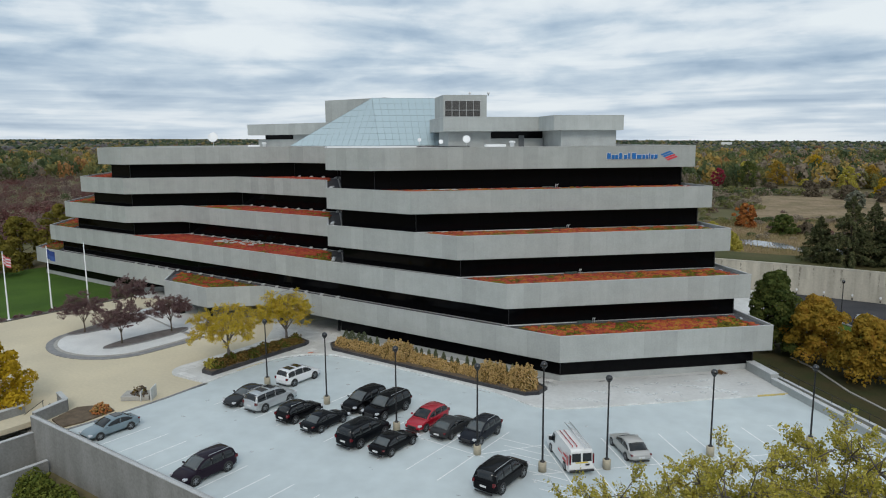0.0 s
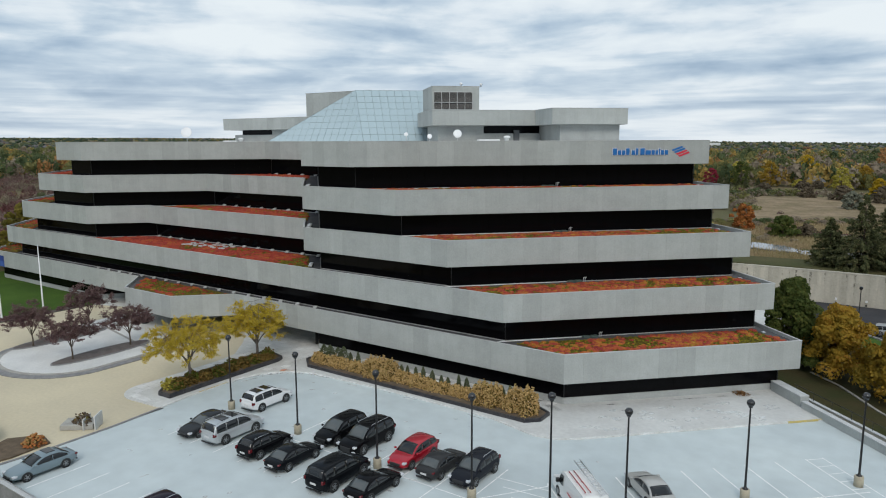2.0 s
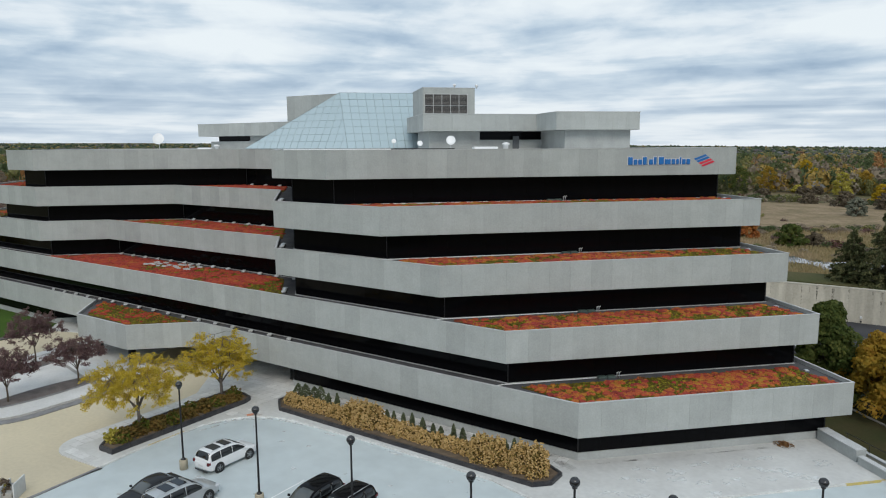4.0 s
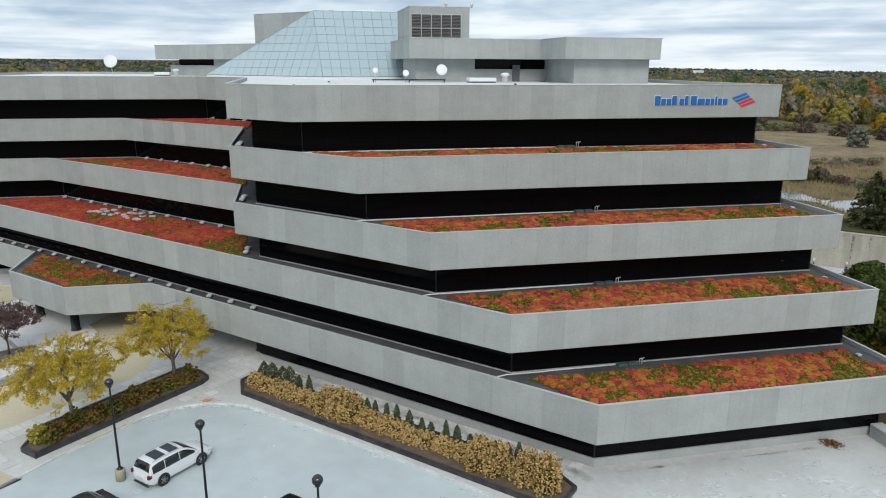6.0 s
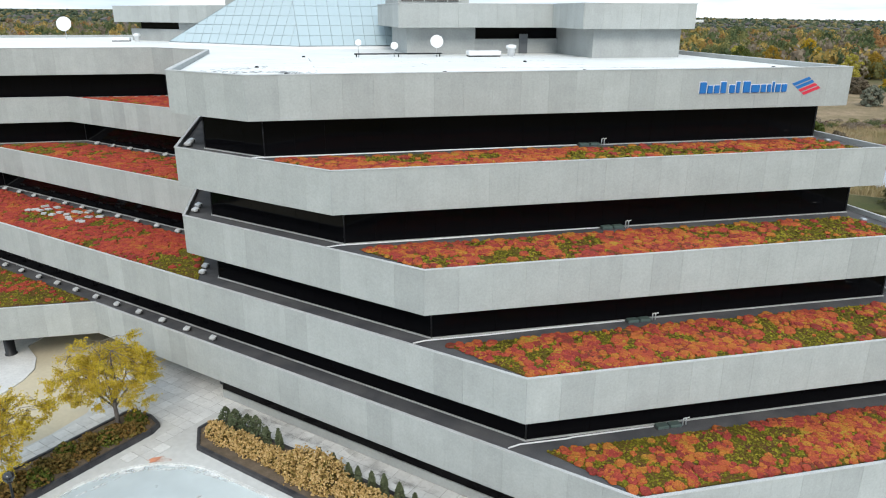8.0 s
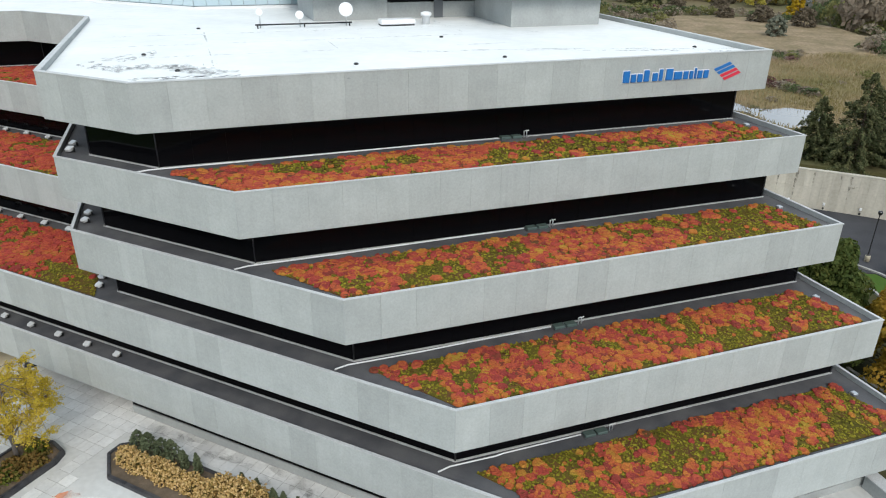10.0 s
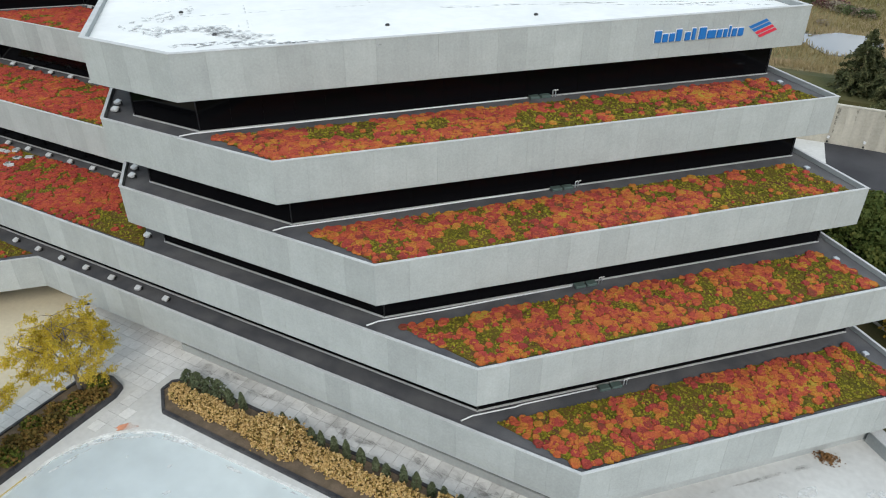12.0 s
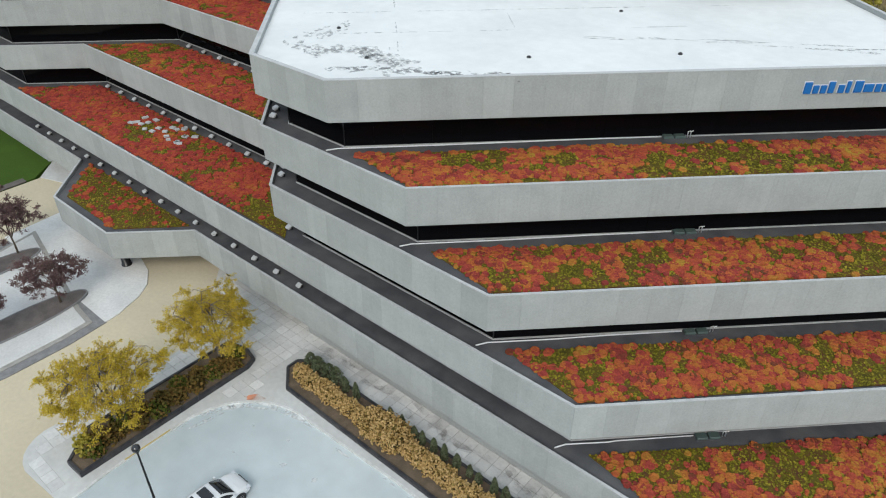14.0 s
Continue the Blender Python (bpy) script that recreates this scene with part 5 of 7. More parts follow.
# planter box with small sign boards by the driveway
t = thing("planter_box", (-63.6, 36.6, 0), "low pale planter box with a dark shrub", "planter", rz=40)
bm = bmesh.new()
box(bm, -1.5, 1.3, -0.9, 0.9, 0, 0.5)
bevel(bm, 0.04)
part("box", bm, KERB, t)
for k in (0.5, 1.5):
    bm = bmesh.new()
    box(bm, k, k + 0.1, -1.1, 0.6, 0, 1.0 if k < 1 else 1.25)
    part("board", bm, PALE, t, "pale sign board seen from behind")
t = thing("leaf_pile", (-17.1, 77.4, 0.1), "heap of brown fallen leaves on the pavement", "leaf pile")
s = Soup()
for k in range(420):
    r, a = abs(rng.normal(0, 0.30)), rng.uniform(0, math.tau)
    c = np.array([r * 1.5 * math.cos(a), r * math.sin(a), 0.02 + max(0, 0.38 - 0.5 * r) * rng.random()])
    u = rng.normal(size=3)
    u /= np.linalg.norm(u)
    w = np.cross(u, [0, 0, 1])
    s.add([c - u * 0.08, c + w * 0.07, c + u * 0.08, c - w * 0.07], [[0, 1, 2, 3]])
s.ob("leaves", ramp_mat("dead_leaves", [(0.12, 0.06, 0.03), (0.22, 0.12, 0.05), (0.30, 0.16, 0.07)], weight=0.2), t)

# ---- vehicles ----
TYRE = glossy("tyre", (0.012, 0.012, 0.012), 0.8)
RIM = glossy("alloy_rim", (0.30, 0.31, 0.32), 0.35, metal=0.8)
CARGLASS = glossy("car_glass", (0.014, 0.016, 0.018), 0.04, spec=0.5)
# grey base puts sky reflection and a hint of interior into dark cars' screens
SKY_SCREEN = glossy("sky_grey_screen", (0.075, 0.085, 0.088), 0.05, spec=0.7)
TRIM = glossy("black_trim", (0.015, 0.015, 0.016), 0.5)
TAIL = glossy("tail_lamp", (0.12, 0.006, 0.010), 0.15)
HEAD = glossy("head_lamp", (0.55, 0.57, 0.6), 0.1)
PLATE = glossy("plate_white", (0.6, 0.6, 0.6), 0.5)

# kind: length, width, height, wheelbase, wheel radius, belt height, hood height, tail height,
#       front of cabin at belt, front of roof, back of roof, back of cabin at belt
KINDS = {
    "sedan": (4.9, 1.84, 1.46, 2.85, 0.34, 0.92, 0.86, 0.98, 1.10, 0.05, -1.15, -2.0),
    "suv": (5.0, 1.98, 1.78, 2.95, 0.40, 1.08, 1.05, 1.08, 1.38, 0.35, -2.1, -2.42),
    "big_suv": (5.35, 2.04, 1.92, 3.15, 0.42, 1.16, 1.14, 1.16, 1.45, 0.5, -2.3, -2.62),
    "crossover": (4.7, 1.88, 1.66, 2.78, 0.37, 1.02, 0.98, 1.05, 1.22, 0.15, -1.7, -2.25),
}


def car(kind, colour, x, y, heading, label, rough=0.12, metal=0.0, rails=False, sunroof=False, group="parked cars"):
    """heading: degrees from the x axis to where the car faces."""
    L, W, H, wb, wr, zb, zh, zt, cf, rf, rb, cb = KINDS[kind]
    t = thing("car", (x, y, 0.0), label, "car", group, rz=heading)
    paint = glossy("paint_%03d_%03d_%03d" % tuple(int(c * 999) for c in colour), colour, rough, metal, spec=0.12 if max(colour) < 0.1 else 0.5, coat=0.0 if max(colour) < 0.1 else 0.5)
    h, w = L / 2, W / 2 * 1.02
    # body: rings along the length, 9 points each
    st = []
    for s, ww, z0, ztop in ((-h, 0.80, 0.48, zt - 0.22), (-h + 0.10, 0.92, 0.34, zt - 0.04), (-h + 0.45, 0.985, 0.26, zt), (cb + 0.1, 1.0, 0.24, max(zt, zb)), (-0.6, 1.0, 0.22, zb + 0.01), (cf - 0.25, 1.0, 0.22, zb), (cf + 0.25, 1.0, 0.24, zh + 0.03), (h - 0.75, 0.985, 0.26, zh - 0.02), (h - 0.28, 0.93, 0.28, zh - 0.12), (h - 0.06, 0.84, 0.34, zh - 0.30), (h, 0.74, 0.42, zh - 0.42)):
        hw = w * ww
        zm = z0 + (ztop - z0) * 0.55
        st.append([(s, -hw * 0.90, z0), (s, -hw * 0.985, z0 + 0.14), (s, -hw, zm), (s, -hw * 0.955, ztop - 0.05), (s, -hw * 0.86, ztop), (s, 0, ztop + 0.035), (s, hw * 0.86, ztop), (s, hw * 0.955, ztop - 0.05), (s, hw, zm), (s, hw * 0.985, z0 + 0.14), (s, hw * 0.90, z0)])
    bm = bmesh.new()
    rings = [[bm.verts.new(p) for p in r] for r in st]
    for a, b in zip(rings, rings[1:]):
        for k in range(len(a)):
            f = bm.faces.new((a[k], a[(k + 1) % len(a)], b[(k + 1) % len(a)], b[k]))
            f.smooth = True
    bm.faces.new(rings[0])
    bm.faces.new(rings[-1][::-1])
    bmesh.ops.recalc_face_normals(bm, faces=bm.faces[:])
    body = part("body", bm, paint, t)
    sm = body.modifiers.new("round", "SUBSURF")
    sm.levels = sm.render_levels = 2
    # cabin: a curved roof line from the tail to the bonnet, with rounded shoulders
    g0, g1, g2 = w * 0.93, w * 0.77, w * 0.68
    zr, z0 = H, zb - 0.04
    line = [(cb, z0), (cb + (rb - cb) * 0.55, z0 + (zr - z0) * 0.62), (rb, zr - 0.05), ((rb + rf) / 2, zr + 0.015), (rf, zr - 0.035), (rf + (cf - rf) * 0.55, z0 + (zr - z0) * 0.55), (cf, z0)]
    for _ in range(2):
        cut = [line[0]]
        for p, q in zip(line, line[1:]):
            cut += [(p[0] * 0.75 + q[0] * 0.25, p[1] * 0.75 + q[1] * 0.25), (p[0] * 0.25 + q[0] * 0.75, p[1] * 0.25 + q[1] * 0.75)]
        line = cut + [line[-1]]
    half = lambda z: g0 + (g1 - g0) * min(max((z - z0) / (zr - z0), 0), 1)

    def section(px, pz, lift=0.0):
        wt = half(pz) + lift
        k = min((pz - z0) / 0.2, 1)
        side = [(px, -g0 - lift, z0), (px, -(g0 + wt) / 2 - 0.012, (z0 + pz) / 2), (px, -wt, pz - 0.07 * k), (px, -wt + 0.035, pz - 0.02 * k)]
        roof = [(px, -wt * 0.82, pz + 0.012 * k + lift), (px, 0, pz + 0.035 * k + lift)]
        left = side + roof
        return left + [(p[0], -p[1], p[2]) for p in left[-2::-1]]

    bm = bmesh.new()
    rings = [[bm.verts.new(p) for p in section(*q)] for q in line]
    for a, b in zip(rings, rings[1:]):
        for k in range(len(a) - 1):
            bm.faces.new((a[k], a[k + 1], b[k + 1], b[k])).smooth = True
    bmesh.ops.recalc_face_normals(bm, faces=bm.faces[:])
    part("cabin", bm, paint, t)

    def skin(name, rows, mtl, label=""):
        """A glass skin through rows of points."""
        bm = bmesh.new()
        g = [[bm.verts.new(p) for p in r] for r in rows]
        for a, b in zip(g, g[1:]):
            for k in range(len(a) - 1):
                bm.faces.new((a[k], a[k + 1], b[k + 1], b[k])).smooth = True
        bmesh.ops.recalc_face_normals(bm, faces=bm.faces[:])
        bmesh.ops.solidify(bm, geom=bm.faces[:], thickness=0.006)
        part(name, bm, mtl, t, label)

    def along(p, q, f):
        return (p[0] + (q[0] - p[0]) * f, p[1] + (q[1] - p[1]) * f)

    def screen(name, lo, hi, x_lo, x_hi, mtl):
        zs = [lo + (hi - lo) * k / 6 for k in range(7)]
        rows = []
        for z in zs:
            seg = [(p, q) for p, q in zip(line, line[1:]) if min(p[1], q[1]) <= z <= max(p[1], q[1]) and x_lo <= (p[0] + q[0]) / 2 <= x_hi]
            if seg:
                p, q = seg[0]
                px, pz = along(p, q, (z - p[1]) / ((q[1] - p[1]) or 1e-6))
                out = 0.016 if x_lo > 0 or name == "windshield" else -0.016
                wt = half(pz) * 0.88
                rows.append([(px + out, y, pz + 0.012 + 0.035 * (1 - (y / wt) ** 2) * min((pz - z0) / 0.2, 1)) for y in (-wt, -wt * 0.5, 0, wt * 0.5, wt)])
        skin(name, rows, mtl)

    screen("windshield", z0 + 0.08, zr - 0.09, (rf + rb) / 2, cf, SKY_SCREEN if max(colour) < 0.2 else CARGLASS)
    screen("rear_window", z0 + (0.10 if kind == "sedan" else 0.2), zr - 0.10, cb, (rf + rb) / 2, SKY_SCREEN if kind == "sedan" and max(colour) < 0.2 else CARGLASS)

    def top_at(x):
        for p, q in zip(line, line[1:]):
            if p[0] <= x <= q[0]:
                return along(p, q, (x - p[0]) / ((q[0] - p[0]) or 1e-6))[1]
        return z0

    a0, a1 = cb + 0.22, cf - 0.22
    cuts = ((0.02, 0.285), (0.30, 0.615), (0.63, 0.98)) if kind != "sedan" else ((0.05, 0.455), (0.47, 0.95))
    for sy in (-1, 1):
        for u0, u1 in cuts:
            rows = []
            for k in range(7):
                x = a0 + (a1 - a0) * (u0 + (u1 - u0) * k / 6)
                zt2 = max(top_at(x) - 0.095, z0 + 0.08)
                row = []
                for f in (0, 0.5, 1):
                    z = z0 + 0.075 + (zt2 - z0 - 0.075) * f
                    tz = top_at(x)
                    wt = half(tz)
                    q = min(max((z - z0) / max(tz - 0.07 - z0, 0.05), 0), 1)
                    y = g0 + (wt - g0) * q + 0.012 * math.sin(math.pi * q) + 0.016
                    row.append((x, sy * y, z))
                rows.append(row)
            skin("side_window", rows, CARGLASS)
    for sx in (-wb / 2, wb / 2):
        for sy in (-1, 1):
            bm = bmesh.new()
            lathe(bm, [(wr * 0.62, -0.11), (wr, -0.10), (wr, 0.10), (wr * 0.62, 0.115)], 22)
            wl = part("wheel", bm, TYRE, t)
            wl.matrix_basis = pose(sx, sy * (w - 0.105), wr, -90 * sy, 0, 0)
            bm = bmesh.new()
            lathe(bm, [(wr * 0.66, 0.09), (wr * 0.66, 0.12), (wr * 0.5, 0.105), (wr * 0.16, 0.125), (0.02, 0.13)], 22)
            for k in range(5):
                box(bm, 0.04, wr * 0.6, -0.03, 0.03, 0.11, 0.135, pose(0, 0, 0, 0, 0, 72 * k))
            part("rim", bm, RIM, wl)
            bm = bmesh.new()
            lathe(bm, [(wr * 1.16, -0.02), (wr * 1.16, 0.012)], 20)
            ar = part("wheel_arch", bm, TRIM, t)
            ar.matrix_basis = pose(sx, sy * (w - 0.012), wr * 1.03, -90 * sy, 0, 0)
    for sy in (-1, 1):
        bm = bmesh.new()
        box(bm, h - 0.42, h - 0.08, sy * w * 0.82 - 0.17, sy * w * 0.82 + 0.12 if sy < 0 else sy * w * 0.82 + 0.10, zh - 0.34, zh - 0.17)
        bevel(bm, 0.03)
        part("headlight", bm, HEAD, t, "clear headlight")
        bm = bmesh.new()
        box(bm, -h - 0.015 + (0.05 if kind == "sedan" else 0), -h + 0.28, sy * w * 0.84 - 0.09, sy * w * 0.84 + 0.09, zt - 0.24, zt - 0.10 if kind == "sedan" else zt + 0.04)
        bevel(bm, 0.03)
        part("taillight", bm, TAIL, t, "red tail light")
        bm = bmesh.new()
        box(bm, cf - 0.42, cf - 0.26, sy * (w + 0.11) - 0.10, sy * (w + 0.11) + 0.10, zb + 0.03, zb + 0.18)
        bevel(bm, 0.03)
        part("mirror", bm, paint, t)
        if rails:
            bm = bmesh.new()
            tube(bm, [(rb + 0.1, sy * g2, zr + 0.0), (rb + 0.2, sy * g2, zr + 0.06), (rf - 0.4, sy * g2, zr + 0.06), (rf - 0.3, sy * g2, zr)], 0.022, 6)
            part("roof_rail", bm, STEEL, t, "bright roof rail")
    bm = bmesh.new()
    box(bm, h - 0.12, h + 0.012, -w * 0.5, w * 0.5, 0.42, zh - 0.30)
    bevel(bm, 0.03)
    part("grille", bm, TRIM, t)
    for s, a in ((1, h - 0.10), (-1, -h - 0.02)):
        bm = bmesh.new()
        box(bm, a, a + 0.12, -w * 0.74, w * 0.74, 0.25, 0.36)
        bevel(bm, 0.03)
        part("bumper", bm, TRIM, t)
    bm = bmesh.new()
    box(bm, -h - 0.035, -h + 0.05, -0.26, 0.26, zt - 0.42, zt - 0.28)
    part("plate", bm, PLATE, t, "blank number plate")
    if sunroof:
        for a, b in ((rf - 0.95, rf - 0.3), (rf - 2.0, rf - 1.25))[:1 if kind == "sedan" else 2]:
            bm = bmesh.new()
            box(bm, a, b, -g2 * 0.78, g2 * 0.78, zr - 0.02, zr + 0.058)
            bevel(bm, 0.01)
            part("sunroof", bm, CARGLASS, t, "dark glass roof panel")
    return t


BLACK, NIGHT = (0.004, 0.004, 0.005), (0.006, 0.007, 0.009)
car("suv", (0.72, 0.73, 0.74), -53.95, 49.4, 90, "white three-row car with dark roof panels standing by the kerb", 0.3, 0.0, True, True)
car("big_suv", (0.50, 0.52, 0.53), -50.9, 42.95, 90, "silver full-size car with dark rear glass", 0.3, 0.5, True, True)
car("sedan", (0.03, 0.032, 0.035), -53.8, 42.4, 270, "dark grey sedan parked nose to the aisle")
car("crossover", BLACK, -46.3, 42.5, 90, "black crossover with red tail lights", rails=True)
car("sedan", NIGHT, -42.85, 42.4, 90, "black saloon with a long bonnet")
car("suv", BLACK, -43.0, 47.9, 270, "black people carrier with bright headlights")
car("big_suv", BLACK, -40.1, 47.9, 270, "black full-size car with a bright grille", rails=True)
car("big_suv", NIGHT, -37.9, 42.2, 90, "black full-size car with a boxy tail")
car("sedan", BLACK, -34.65, 42.35, 90, "black sedan with pale rear glass and chrome edges")
car("crossover", (0.42, 0.011, 0.026), -35.3, 47.9, 270, "bright red crossover with black trim", 0.2, 0.3)
car("sedan", (0.035, 0.036, 0.038), -32.5, 47.9, 90, "dark grey sedan parked between crossovers")
car("crossover", (0.014, 0.016, 0.022), -29.8, 48.3, 270, "dark blue-black crossover with roof rails", rails=True)
car("big_suv", BLACK, -24.1, 42.4, 90, "black full-size car with bright roof rails", rails=True)
car("suv", (0.017, 0.011, 0.019), -43.7, 30.1, 270, "dark plum car parked facing the deck wall", rails=True)
car("sedan", (0.20, 0.26, 0.29), -57.7, 30.3, 270, "light blue-grey sedan parked facing the deck wall", 0.3, 0.4, sunroof=True)
car("sedan", (0.47, 0.46, 0.44), -18.1, 52.9, 135, "champagne-silver sedan with dark rear glass", 0.3, 0.5)
lowcar = car("suv", (0.45, 0.46, 0.47), -6.2, 127.8, 0, "silver car on the service road", 0.3, 0.4)
lowcar.location.z = -4.3


def van(x, y, heading):
    t = thing("van", (x, y, 0.0), "white service van with red side graphics and a roof ladder", "van", rz=heading)
    white = glossy("van_white", (0.74, 0.74, 0.73), 0.3, coat=0.3)
    L, w, H, wr = 5.7, 1.0, 2.15, 0.38
    prof = [(-2.85, 0.45), (-2.85, 1.1), (-2.78, 1.98), (-2.6, 2.1), (0.9, 2.12), (1.15, 2.06), (1.75, 1.28), (2.65, 1.08), (2.84, 0.92), (2.86, 0.42), (2.5, 0.3), (-2.6, 0.3)]
    bm = bmesh.new()
    rings = []
    for sy, k in ((-1, 0.93), (-1, 1.0), (1, 1.0), (1, 0.93)):
        first = k < 1
        rings.append([bm.verts.new((px * (0.985 if first else 0.97 + 0.03), sy * w * (1.0 - (0.14 if pz > 1.9 else 0.02 if pz > 1.2 else 0)) if first else sy * (w - 0.08) * (1.0 - (0.06 if pz > 1.9 else 0)), pz + (0 if first else 0.03 if pz > 1.0 else 0))) for px, pz in prof])
    order = [rings[0], rings[1], rings[2], rings[3]]
    for a, b in zip(order, order[1:]):
        for k in range(len(prof)):
            bm.faces.new((a[k], a[(k + 1) % len(prof)], b[(k + 1) % len(prof)], b[k]))
    bm.faces.new(order[0])
    bm.faces.new(order[-1][::-1])
    bmesh.ops.recalc_face_normals(bm, faces=bm.faces[:])
    part("body", bm, white, t)

    def plate(name, q, mtl, d, label=""):
        q = [Vector(p) for p in q]
        n = (q[1] - q[0]).cross(q[3] - q[0]).normalized() * d
        bm = bmesh.new()
        lo, hi = [bm.verts.new(p) for p in q], [bm.verts.new(p + n) for p in q]
        bm.faces.new(hi)
        bm.faces.new(lo[::-1])
        for k in range(4):
            bm.faces.new((lo[k], lo[(k + 1) % 4], hi[(k + 1) % 4], hi[k]))
        part(name, bm, mtl, t, label)

    for sy in (-1, 1):
        y0, y1 = sorted((sy * 0.08, sy * 0.78))
        plate("rear_window", [(-2.87, y1, 1.2), (-2.87, y0, 1.2), (-2.82, y0, 1.85), (-2.82, y1, 1.85)], CARGLASS, 0.02)
        q = [(0.75, sy * 1.0, 1.2), (1.6, sy * 1.0, 1.2), (1.2, sy * 0.93, 1.9), (0.75, sy * 0.93, 1.9)]
        plate("side_window", q if sy < 0 else q[::-1], CARGLASS, 0.02)
        bm = bmesh.new()
        box(bm, -2.89, -2.7, sy * 0.93 - 0.06, sy * 0.93 + 0.06, 1.0, 1.75)
        part("taillight", bm, TAIL, t, "tall red tail light")
        bm = bmesh.new()
        box(bm, 2.6, 2.88, sy * 0.78 - 0.16, sy * 0.78 + 0.16, 0.72, 0.92)
        part("headlight", bm, HEAD, t)
        bm = bmesh.new()
        box(bm, 1.3, 1.5, sy * 1.14 - 0.12, sy * 1.14 + 0.12, 1.2, 1.5)
        bevel(bm, 0.03)
        part("mirror", bm, TRIM, t, "black wing mirror")
        for k, (a, b, z0, z1) in enumerate(((-2.5, -2.3, 0.75, 1.5), (-2.2, -1.5, 1.25, 1.42), (-2.1, -1.3, 0.8, 0.95), (-1.2, -0.2, 1.1, 1.2))):
            q = [(a, sy * 1.005, z0), (b, sy * 1.005, z0), (b + 0.1, sy * 0.995, z1), (a + 0.1, sy * 0.995, z1)]
            plate("stripe", q if sy < 0 else q[::-1], glossy("van_red", (0.5, 0.03, 0.03), 0.4), 0.012, "red side graphic")
        for sx in (-1.7, 1.7):
            bm = bmesh.new()
            lathe(bm, [(wr * 0.6, -0.11), (wr, -0.1), (wr, 0.1), (wr * 0.6, 0.11)], 20)
            wl = part("wheel", bm, TYRE, t)
            wl.matrix_basis = pose(sx, sy * (w - 0.10), wr, -90 * sy, 0, 0)
            bm = bmesh.new()
            lathe(bm, [(wr * 0.62, 0.09), (wr * 0.6, 0.12), (0.03, 0.13)], 16)
            part("rim", bm, RIM, wl)
    plate("windshield", [(1.70, -0.82, 1.34), (1.70, 0.82, 1.34), (1.19, 0.78, 2.02), (1.19, -0.78, 2.02)], CARGLASS, 0.03)
    plate("warning_strip", [(-2.87, 0.5, 1.08), (-2.87, -0.5, 1.08), (-2.865, -0.5, 1.16), (-2.865, 0.5, 1.16)], glossy("strip_yellow", (0.6, 0.45, 0.03), 0.5), 0.02, "yellow strip on the rear doors")
    plate("number_plate", [(-2.88, -0.3, 0.85), (-2.88, -0.62, 0.85), (-2.88, -0.62, 1.0), (-2.88, -0.3, 1.0)], TRIM, 0.02)
    bm = bmesh.new()
    box(bm, -3.0, -2.8, -0.98, 0.98, 0.38, 0.55)
    bevel(bm, 0.03)
    part("bumper", bm, TRIM, t, "black rear bumper")
    for k, yy in enumerate((0.55, 0.2)):
        bm = bmesh.new()
        tube(bm, [(-2.3, yy, 2.24), (0.8, yy, 2.24)], 0.035, 6)
        for sx in (-2.2, -0.7, 0.7):
            tube(bm, [(sx, yy, 2.1), (sx, yy, 2.24)], 0.03, 6)
        part("rack_bar", bm, glossy("rack_red", (0.40, 0.05, 0.05), 0.5), t, "red rack bar")
    bm = bmesh.new()
    for yy in (-0.7, -0.25):
        tube(bm, [(-3.0, yy, 2.34), (1.9, yy, 2.42)], 0.045, 6)
    for k in range(15):
        tube(bm, [(-2.9 + 0.33 * k, -0.7, 2.35), (-2.9 + 0.33 * k, -0.25, 2.35)], 0.028, 5)
    for sx in (-2.2, 0.7):
        tube(bm, [(sx, -0.45, 2.1), (sx, -0.45, 2.36)], 0.03, 6)
    part("ladder", bm, glossy("ladder_alu", (0.62, 0.63, 0.64), 0.35, metal=0.6), t, "aluminium ladder on the roof")


van(-21.55, 48.75, 135)

# ---- plants ----
YELLOW = ramp_mat("yellow_leaf", [(0.38, 0.30, 0.03), (0.56, 0.43, 0.045), (0.68, 0.52, 0.07), (0.74, 0.58, 0.15)], rough=0.7, trans=0.45, scale=0.5, weight=0.45)
OLIVEGOLD = ramp_mat("olive_gold_leaf", [(0.27, 0.26, 0.05), (0.42, 0.38, 0.07), (0.54, 0.46, 0.09), (0.62, 0.54, 0.16)], rough=0.7, trans=0.45, scale=0.5, weight=0.45)
DARKOLIVE = ramp_mat("dark_olive_leaf", [(0.09, 0.085, 0.02), (0.16, 0.14, 0.025), (0.23, 0.19, 0.035), (0.28, 0.22, 0.05)], rough=0.7, trans=0.4, scale=0.4, weight=0.5)
PURPLE = ramp_mat("purple_leaf", [(0.11, 0.07, 0.075), (0.17, 0.10, 0.105), (0.22, 0.14, 0.135), (0.26, 0.19, 0.155)], rough=0.7, trans=0.4, scale=0.6, weight=0.4)
GREENLEAF = ramp_mat("green_leaf", [(0.04, 0.065, 0.017), (0.075, 0.105, 0.026), (0.11, 0.135, 0.036), (0.17, 0.175, 0.045)], rough=0.7, trans=0.4, scale=0.4, weight=0.45)
ORANGE = ramp_mat("orange_leaf", [(0.21, 0.16, 0.028), (0.33, 0.225, 0.032), (0.42, 0.265, 0.038), (0.34, 0.17, 0.03)], rough=0.7, trans=0.4, scale=0.35, weight=0.5)
CONIFER = ramp_mat("conifer_needle", [(0.034, 0.046, 0.020), (0.066, 0.080, 0.034), (0.115, 0.118, 0.052), (0.16, 0.15, 0.07)], rough=0.8, scale=0.6, weight=0.4)
